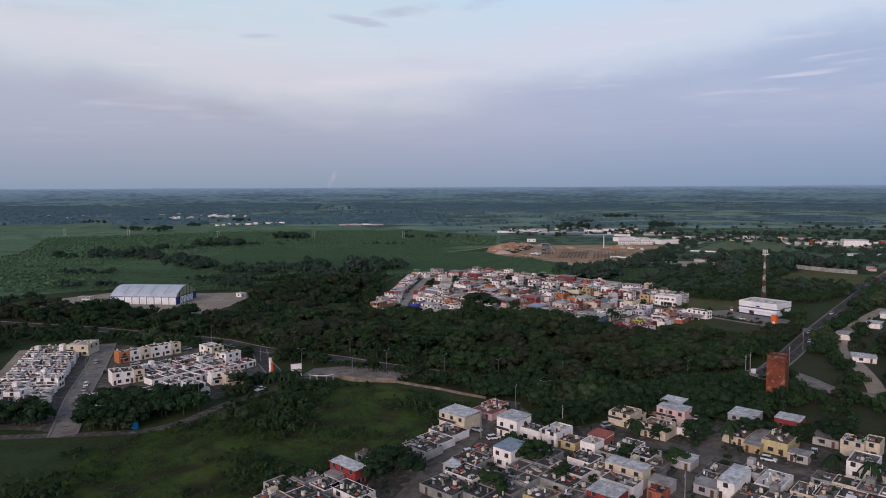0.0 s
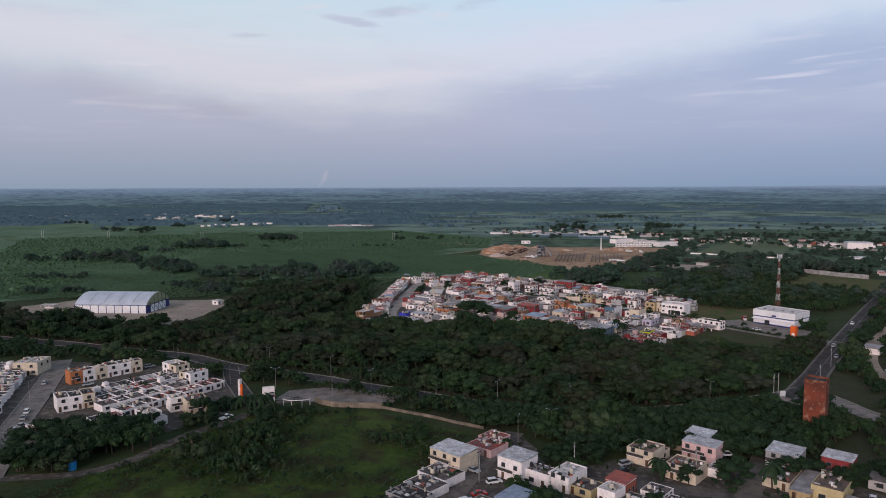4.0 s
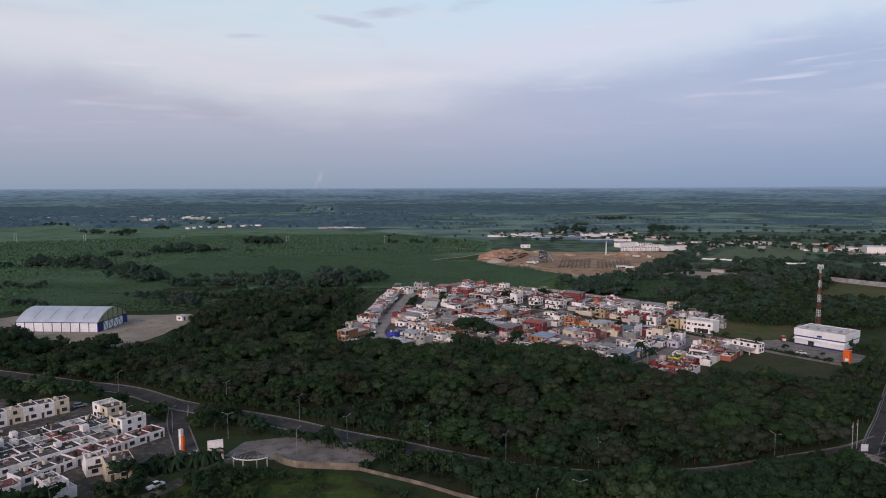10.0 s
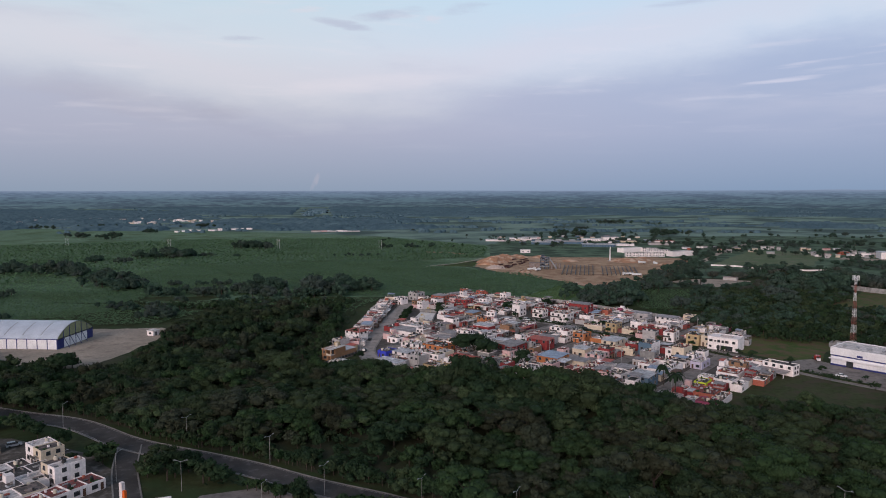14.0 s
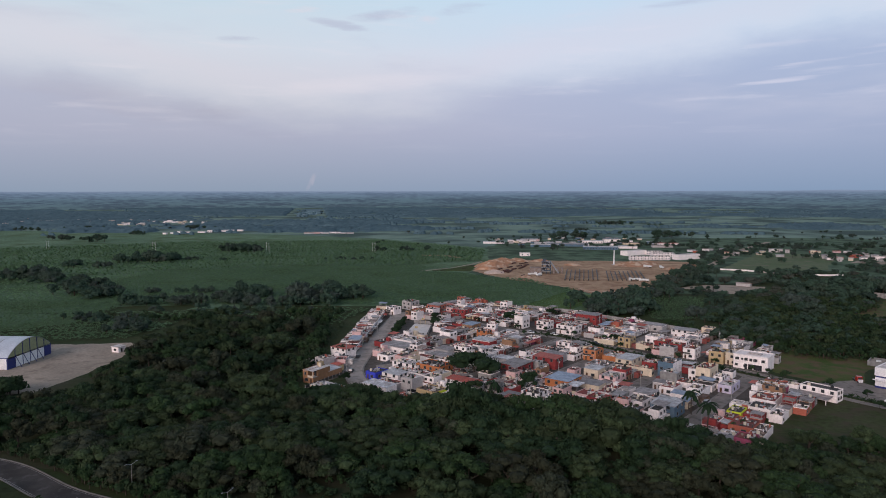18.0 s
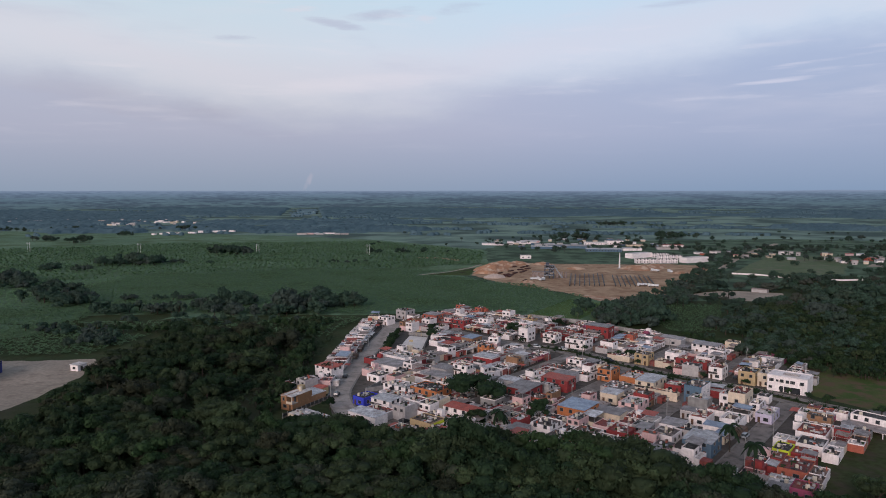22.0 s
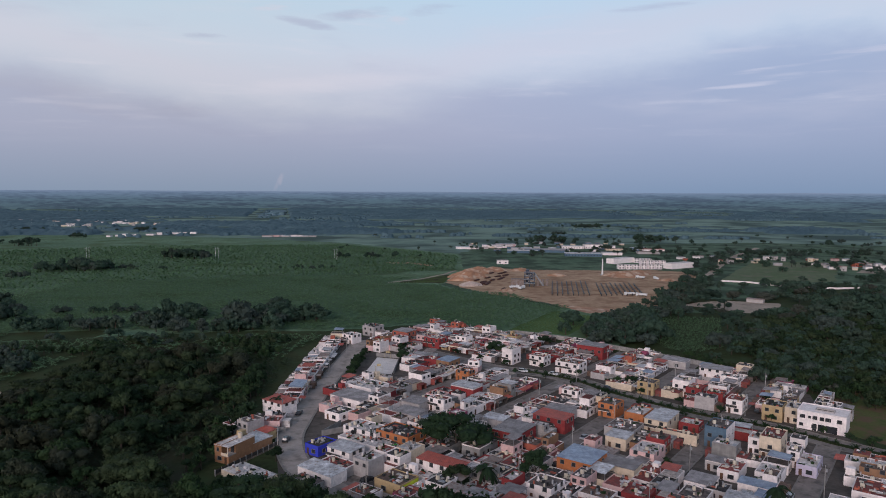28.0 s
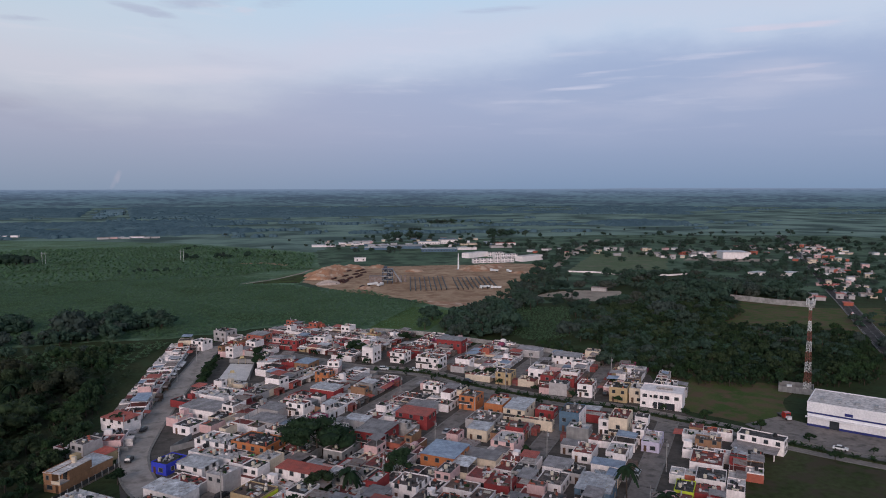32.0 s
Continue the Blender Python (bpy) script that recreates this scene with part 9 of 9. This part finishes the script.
for k in range(46):
    y0 = 1250 + 2200 * (k / 46) ** 1.1
    x0, ln, tilt = gf.uniform(-0.2, 0.85) * y0, gf.uniform(120, 620), gf.uniform(-0.25, 0.25)
    if x0 > 0.05 * y0 and y0 < 2500 and k % 4:
        continue
    for i in range(int(ln / 11)):
        if noise.noise((x0 * 0.01 + i * 0.17, y0, 1.0)) > -0.15:
            CLUMPS.append((x0 + 11 * i, y0 + tilt * 11 * i + gf.normal() * 4, (y0 - 1350) / 2150))
for x, y, far in CLUMPS:
    far = max(0.0, far)
    if math.hypot(x, y - 130) > 3570 or y < 1480:
        continue
    for blob in range(5):
        r = gf.uniform(3.4, 7.5) * (1 + 0.5 * far)
        bx, by, h = x + gf.normal() * 9 * (1 + far), y + gf.normal() * 7, gf.uniform(3.0, 6.8)
        lo = np.stack([bx + 1.2 * r * np.cos(th) * gf.uniform(0.7, 1.2, 5), by + r * np.sin(th) * gf.uniform(0.7, 1.2, 5), np.full(5, 0.2)], 1)
        hi = np.stack([bx + 1.2 * r * np.cos(th) * gf.uniform(0.5, 0.95, 5), by + r * np.sin(th) * gf.uniform(0.5, 0.95, 5), h * gf.uniform(0.5, 0.95, 5)], 1)
        vs.append(np.concatenate([lo, hi, np.array([[bx, by, h]])]))
        fs.append(BLOB + n)
        n += 11
far_mesh = soup("far_woods", np.concatenate(vs), np.concatenate(fs), [M_FARLEAF_HAZED])
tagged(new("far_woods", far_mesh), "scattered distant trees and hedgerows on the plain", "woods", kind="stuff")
M_WATER = surface("still_water", (0.92, 0.94, 0.96), (0.88, 0.91, 0.94), rough=0.06, metal=1.0, grit=0.02)
patch("water", [(-500, 2560), (-452, 2570), (-440, 2760), (-500, 3100), (-560, 3420), (-640, 3440), (-585, 3100), (-540, 2800)], 0.5, M_WATER, "pale still pond reflecting the sky", "pond", 8.0)

# ---- building site ----


def mound(x, y, r, h, seed, mat=M_RED_DIRT, label="heap of reddish excavated earth"):
    g = Geo()
    rr = random.Random(seed)
    n, prev = 14, None
    for lv, (f, z) in enumerate(((1.0, 0.0), (0.72, 0.45), (0.4, 0.82), (0.12, 1.0))):
        ringp = []
        for i in range(n):
            a = 2 * math.pi * i / n
            q = r * f * rr.uniform(0.82, 1.15)
            ringp.append((x + q * math.cos(a) * 1.3, y + q * math.sin(a), h * z * rr.uniform(0.85, 1.1) + 0.05))
        s = len(g.v)
        g.v += ringp
        if prev is not None:
            for i in range(n):
                j = (i + 1) % n
                g.f.append((prev + i, prev + j, s + j, s + i))
                g.k.append(0)
        prev = s
    g.f.append(tuple(prev + i for i in range(n)))
    g.k.append(0)
    return tagged(g.obj("dirt_mound", mat), label, "dirt mound", "heaps on the building site")


for k, (x, y, r, h) in enumerate(((58, 930, 15, 7), (74, 968, 15, 6), (50, 905, 10, 5), (92, 985, 11, 4), (120, 985, 10, 3), (84, 832, 6, 2), (218, 938, 17, 4.5), (240, 955, 12, 3.5), (150, 940, 9, 2.5), (250, 900, 8, 2))):
    mound(x, y, r, h, k)
mound(56, 868, 9, 3.5, 31, surface("pale_gravel", (0.50, 0.40, 0.34), (0.42, 0.33, 0.28), rough=0.97, fine=0.6, grit=0.4), "heap of pale pinkish gravel")
for k, (x, y) in enumerate(((87, 927), (84, 955), (64, 897), (71, 869), (96, 936), (62, 862), (87, 905), (82, 837), (68, 884), (76, 915), (91, 915), (74, 880), (66, 873), (93, 950), (79, 897), (100, 960))):
    e = base("steel_stack", pose(x, y, 0.1, 0, 0, 48 + 7 * (k % 4)), "stack of rusty steel sections on the bare earth", "steel stack", "stacks on the building site")
    for j in range(3):
        part("section", Geo().box(0, 0.95 * j, 0, 8.5, 0.95 * j + 0.7, 1.0 + 0.25 * (j % 2)), M_RUSTSTEEL, e)
for bx, by, gap, rows_n, ln in ((117, 805, 4.4, 8, 84), (157, 802, 4.3, 9, 74)):
    for k in range(rows_n):
        e = base("girder_rack", pose(bx + gap * k, by, 0.1, 0, 0, 78), "long low rack of dark steel girders on bare earth", "girder rack", "girder racks on the building site")
        g = Geo().box(0, -0.45, 1.1, ln - 3 * (k % 3), 0.45, 1.6)
        for j in range(int(ln / 12)):
            g.box(12 * j, -0.3, 0, 12 * j + 0.5, 0.3, 1.2)
        part("rail", g, M_DARKMETAL, e)
e = base("plant_tower", pose(103, 858, 0, 0, 0, -12), "blue-grey steel plant tower on the building site", "plant")
M_PLANT = surface("plant_blue_grey", (0.055, 0.068, 0.095), (0.035, 0.045, 0.065), rough=0.6)
for cx in (0.3, 4.5, 8.7):
    for cy in (0.3, 7.7):
        part("column", Geo().box(cx - 0.3, cy - 0.3, 0, cx + 0.3, cy + 0.3, 12.5), M_PLANT, e)
for k in range(4):
    part("deck", Geo().box(-0.2, -0.2, 3.0 + 3.1 * k, 9.2, 8.2, 3.5 + 3.1 * k), M_PLANT, e)
for k, (hx, hz) in enumerate(((1.2, 3.6), (5.2, 6.7), (1.4, 9.8), (5.4, 9.8))):
    part("hopper", Geo().tube((hx + 1.2, 4, hz + 2.4), (hx + 1.2, 4, hz), 1.7, 0.8, 8), M_PLANT, e)
for k in range(3):
    part("brace", Geo().tube((0.3, 0.2, 3.5 + 3.1 * k), (8.7, 0.2, 6.1 + 3.1 * k), 0.16, n=5), M_STEEL, e)
part("upper_block", Geo().box(1, 1, 12.8, 4.2, 6, 15.2), M_PLANT, e)
part("side_shed", Geo().box(-12, 0, 0, -0.2, 9, 6.5), TIN["old"], e)
for k in range(4):
    part("walkway", Geo().box(-0.6, -0.8, 3 + 3.4 * k, 9.6, -0.1, 3.3 + 3.4 * k), M_STEEL, e)
part("chute", Geo().tube((9, 4, 12), (17, 2, 1), 0.7, n=6), M_STEEL, e)
for k in range(3):
    part("silo", Geo().tube((12 + 4 * k, 6, 0.5), (12 + 4 * k, 6, 6.5), 1.3, n=10), TIN["old"], e)
e = base("site_mast", pose(197.5, 942, 0), "tall white tapering post on the site", "post")
part("shaft", Geo().tube((0, 0, 0), (0, 0, 17), 1.0, 0.45, 10), M_MASTWHITE, e)
part("foot", Geo().box(-2, -2, 0, 2, 2, 1.0), M_CONC, e)
e = base("site_office", pose(104, 1052, 0, 0, 0, 0), "white flat-roofed site hut", "hut")
part("wall", Geo().box(0, 0, 0, 13, 6, 4.2), WALLS["white"], e)
part("roof", Geo().box(-0.4, -0.4, 4.2, 13.4, 6.4, 4.5), ROOFS["pale"], e)
windows(e, [(3, 1.2, 1.6, 1.4), (10, 1.2, 1.6, 1.4)], "front", 6, 13)
for k, (x, y) in enumerate(((92, 848), (98, 842), (240, 905), (228, 915), (190, 800), (182, 806))):
    e = base("site_truck", pose(x, y, 0.1, 0, 0, 20 + 35 * k), "white lorry parked on the bare earth", "truck", "lorries on the building site")
    part("cab", Geo().box(3, -1.2, 0.5, 5, 1.2, 2.9), M_MASTWHITE, e)
    part("bed", Geo().box(-4, -1.25, 1.0, 2.8, 1.25, 2.4), M_MASTWHITE, e)
    for px in (-3, 3.8):
        for s in (-1, 1):
            part("wheel", Geo().tube((px, s * 0.9, 0.5), (px, s * 1.2, 0.5), 0.5, n=8), M_TYRE, e)

# ---- far buildings ----
FAR = {}


def far_house(x, y, turn, w, d, h, wall, roof, tin=None, label="", group="far houses"):
    key = (wall, roof, tin, round(w), round(d), round(h))
    m = pose(x, y, 0, 0, 0, turn)
    if key in FAR:
        return copy_thing(FAR[key], m)
    w, d, h = key[3:]
    e = base("house", m, label or f"distant {wall} house with a {(tin or ROOF_WORD[roof])} roof", "house", group)
    part("wall", Geo().box(0, 0, 0, w, d, h), wall_mat(wall), e)
    if tin:
        part("roof", Geo().prism([(-0.5, -0.5), (w + 0.5, -0.5), (w + 0.5, d + 0.5), (-0.5, d + 0.5)], h, h + 0.5), TIN[tin], e)
    else:
        part("roof", Geo().box(0.3, 0.3, h, w - 0.3, d - 0.3, h + 0.12), ROOFS[roof], e)
    for k in range(max(2, int(w / 5)) if w < 20 and math.hypot(x, y) < 1130 else 0):
        for z in ([1.0] if h < 5 else [1.0, 4.0]):
            o = new("window", window_mesh(1.4, 1.2))
            o.parent = e
            o.matrix_basis = pose(w * (k + 0.5) / max(2, int(w / 5)), 0, z)
    FAR[key] = e
    return e


FAR_WALL = ["white", "cream", "terracotta", "grey", "pink", "slate"]


def far_cluster(name, spots, label):
    """Far buildings too small to pick apart, joined: rows of x, y, turn, breadth, depth, height, wall, tin."""
    g = Geo()
    for x, y, turn, w, d, h, wall, tin in spots:
        m = pose(x, y, 0, 0, 0, turn)
        s = len(g.v)
        k = FAR_WALL.index(wall)
        g.box(0, 0, 0, w, d, h, k)
        t = 6 + ("white", "tin", "red", "old").index(tin)
        g.box(-0.4, -0.4, h, w + 0.4, d + 0.4, h + 0.35, t)
        if h > 3.5:
            for i in range(int(w / 4)):
                g.box(4 * i + 1.2, -0.06, 1.0, 4 * i + 2.6, 0.0, 2.2, 10)
        g.v[s:] = [tuple(m @ Vector(p)) for p in g.v[s:]]
    ob = g.obj(name, [WALLS[k] for k in FAR_WALL] + [TIN[k] for k in ("white", "tin", "red", "old")] + [M_GLASS])
    return tagged(ob, label, "buildings", kind="stuff")


r3 = random.Random(12)
for k in range(6):
    far_house(231 + 8.4 * k, 996, 3, 7, 6, 5, "white", "pale", None, "white flat-roofed block of a new housing estate", "new white estate")
for k in range(7):
    far_house(272 + 7.6 * (k % 4), 1040 + 26 * (k // 4), 4, 6, 8, 5, "white", "pale", None, "white flat-roofed block of a new housing estate", "new white estate")
for x, y, t, w in ((243, 1052, 33, 36), (291, 997, 28, 36)):
    far_house(x, y, t, w, 12, 6, "white", "pale", None, "long white block of a new housing estate", "new white estate")
tins = ("white", "tin", "tin", "tin", "red", "old", "old", "old")
walls_f = ("white", "white", "grey", "grey", "cream", "cream", "pink", "terracotta")
far_cluster("far_sheds", [(70, 1268, -8, 34, 12, 2.8, "white", "white"), (112, 1294, -6, 46, 14, 3.4, "white", "white"), (136, 1315, -4, 30, 12, 3.4, "pink", "white"), (137, 1200, -10, 42, 14, 3.4, "slate", "white"), (166, 1226, -6, 34, 12, 3.2, "slate", "tin"), (187, 1209, -12, 38, 14, 3.4, "slate", "tin"), (207, 1151, -8, 48, 16, 3.8, "slate", "white"), (262, 1166, -6, 26, 12, 3.4, "white", "white"), (230, 1270, -6, 32, 12, 4.0, "white", "white"), (266, 1275, -4, 26, 14, 6.0, "white", "tin"), (288, 1240, -4, 30, 12, 2.8, "cream", "old"), (316, 1184, -8, 30, 12, 3.2, "grey", "old"), (340, 1230, -6, 30, 10, 2.8, "white", "red"), (150, 1250, -6, 30, 12, 2.8, "grey", "white"), (205, 1228, -8, 26, 12, 2.8, "white", "tin")] + [(95 + 15 * k + r3.uniform(-6, 6), 1270 + r3.uniform(-60, 110), r3.uniform(-8, 8), r3.choice((5, 7, 9)), r3.choice((6, 8)), r3.choice((2.6, 3.0)), r3.choice(("white", "cream", "grey", "slate")), r3.choice(("white", "tin", "white", "old"))) for k in range(34) for k in [k * 0.53]], "industrial sheds with pale roofs and navy fronts beyond the building site")
far_house(532, 962, -18, 30, 22, 8, "white", "pale", "white", "large white shed with a bright roof", "far sheds")
far_cluster("east_town", [(402 + 340 * t + r3.uniform(-4, 46), 660 + 420 * t + r3.uniform(-30, 30), r3.choice((-37, 53, -30)), r3.choice((4, 5, 7)), r3.choice((4, 6)), r3.choice((2.2, 2.4, 2.6, 4.2)), r3.choice(("white", "grey", "cream", "cream", "pink", "terracotta", "grey")), r3.choice(("tin", "tin", "red", "old", "old", "old", "white"))) for t in [r3.random() for k in range(130)] ], "roadside town of low houses with mixed roofs")
far_cluster("pasture_houses", [(340 + 9 * k + r3.uniform(-6, 6), 1085 + r3.uniform(-35, 70) - 2.4 * k, r3.uniform(-30, 20), r3.choice((5, 6, 9)), r3.choice((5, 7)), r3.choice((2.4, 2.6, 4.4)), r3.choice(walls_f), r3.choice(tins)) for k in range(48)], "scattered low houses past the pasture")
far_cluster("shed_village", [(470 + 118 * r3.random(), 985 + r3.uniform(-14, 50), r3.choice((-18, 72, -30)), r3.choice((5, 7, 10)), r3.choice((5, 7)), r3.choice((2.6, 3.0, 5.2)), r3.choice(walls_f[:6]), r3.choice(tins)) for k in range(26)], "low houses and workshops round the large white shed")
village = []
for x, y, n, sx, sy in ((-1280, 2135, 16, 60, 40), (-1126, 2030, 26, 50, 34), (-1040, 2030, 30, 46, 40), (-980, 2090, 24, 60, 36), (-900, 2074, 20, 60, 30), (-770, 1894, 8, 24, 8), (-750, 2030, 22, 60, 30), (-1060, 2815, 7, 60, 10), (-628, 1930, 5, 40, 10)):
    village += [(x + r3.gauss(0, sx), y + r3.gauss(0, sy), r3.uniform(-15, 15), r3.choice((6, 7, 9, 12)), r3.choice((7, 9)), r3.choice((3, 4, 6)), r3.choice(("white", "white", "white", "cream", "grey")), r3.choice(("white", "white", "tin", "old"))) for k in range(n)]
far_cluster("west_village", village, "far village of pale houses among trees")
far_cluster("field_edge_houses", [(-545 + 9.5 * k + r3.uniform(-5, 5), 1522 + 9.0 * k + r3.uniform(-6, 6), r3.uniform(-12, 12), r3.choice((7, 9, 12)), 8, r3.choice((2.6, 3, 4.5)), "white", r3.choice(("white", "white", "tin"))) for k in range(13)], "row of white houses at the field's far edge")
far_cluster("farm_sheds", [(-268 + 12 * k, 1532 + r3.uniform(-8, 14), r3.uniform(-10, 10), r3.choice((10, 14, 18)), 9, r3.choice((2.2, 2.8)), r3.choice(("white", "white", "grey", "pink")), r3.choice(("white", "tin", "old"))) for k in range(8)], "low farm sheds at the field's edge")
far_cluster("pasture_sheds", [(455, 812, 15, 16, 8, 3.4, "white", "white"), (485, 803, 15, 16, 8, 3.4, "white", "white"), (262, 770, -40, 12, 6, 2.6, "grey", "old"), (300, 590, 10, 5, 3, 2.2, "white", "white")], "low white sheds at the wood's edge")
for x, y, t in ((232, 322, 30), (212, 372, 50), (246, 402, 50), (272, 432, 50)):
    far_house(x, y, t, 9, 7, 3, "white", "pale", "white" if x > 235 else "tin", "white shed beyond the dirt track", "roadside sheds")

for x, y in ((-398, 1125), (-238, 1118), (-690, 1185), (-560, 1150), (-90, 1105)):
    e = base("power_pylon", pose(x, y, 0, 0, 0, 5), "pale twin-post power pylon in the fields", "power pylon", "power pylons")
    for px in (-1.6, 1.6):
        part("post", Geo().tube((px, 0, 0), (px, 0, 14), 0.22, 0.15, 6), M_MASTWHITE, e)
    part("crossarm", Geo().box(-3.2, -0.12, 12.2, 3.2, 0.12, 12.5), M_STEEL, e)
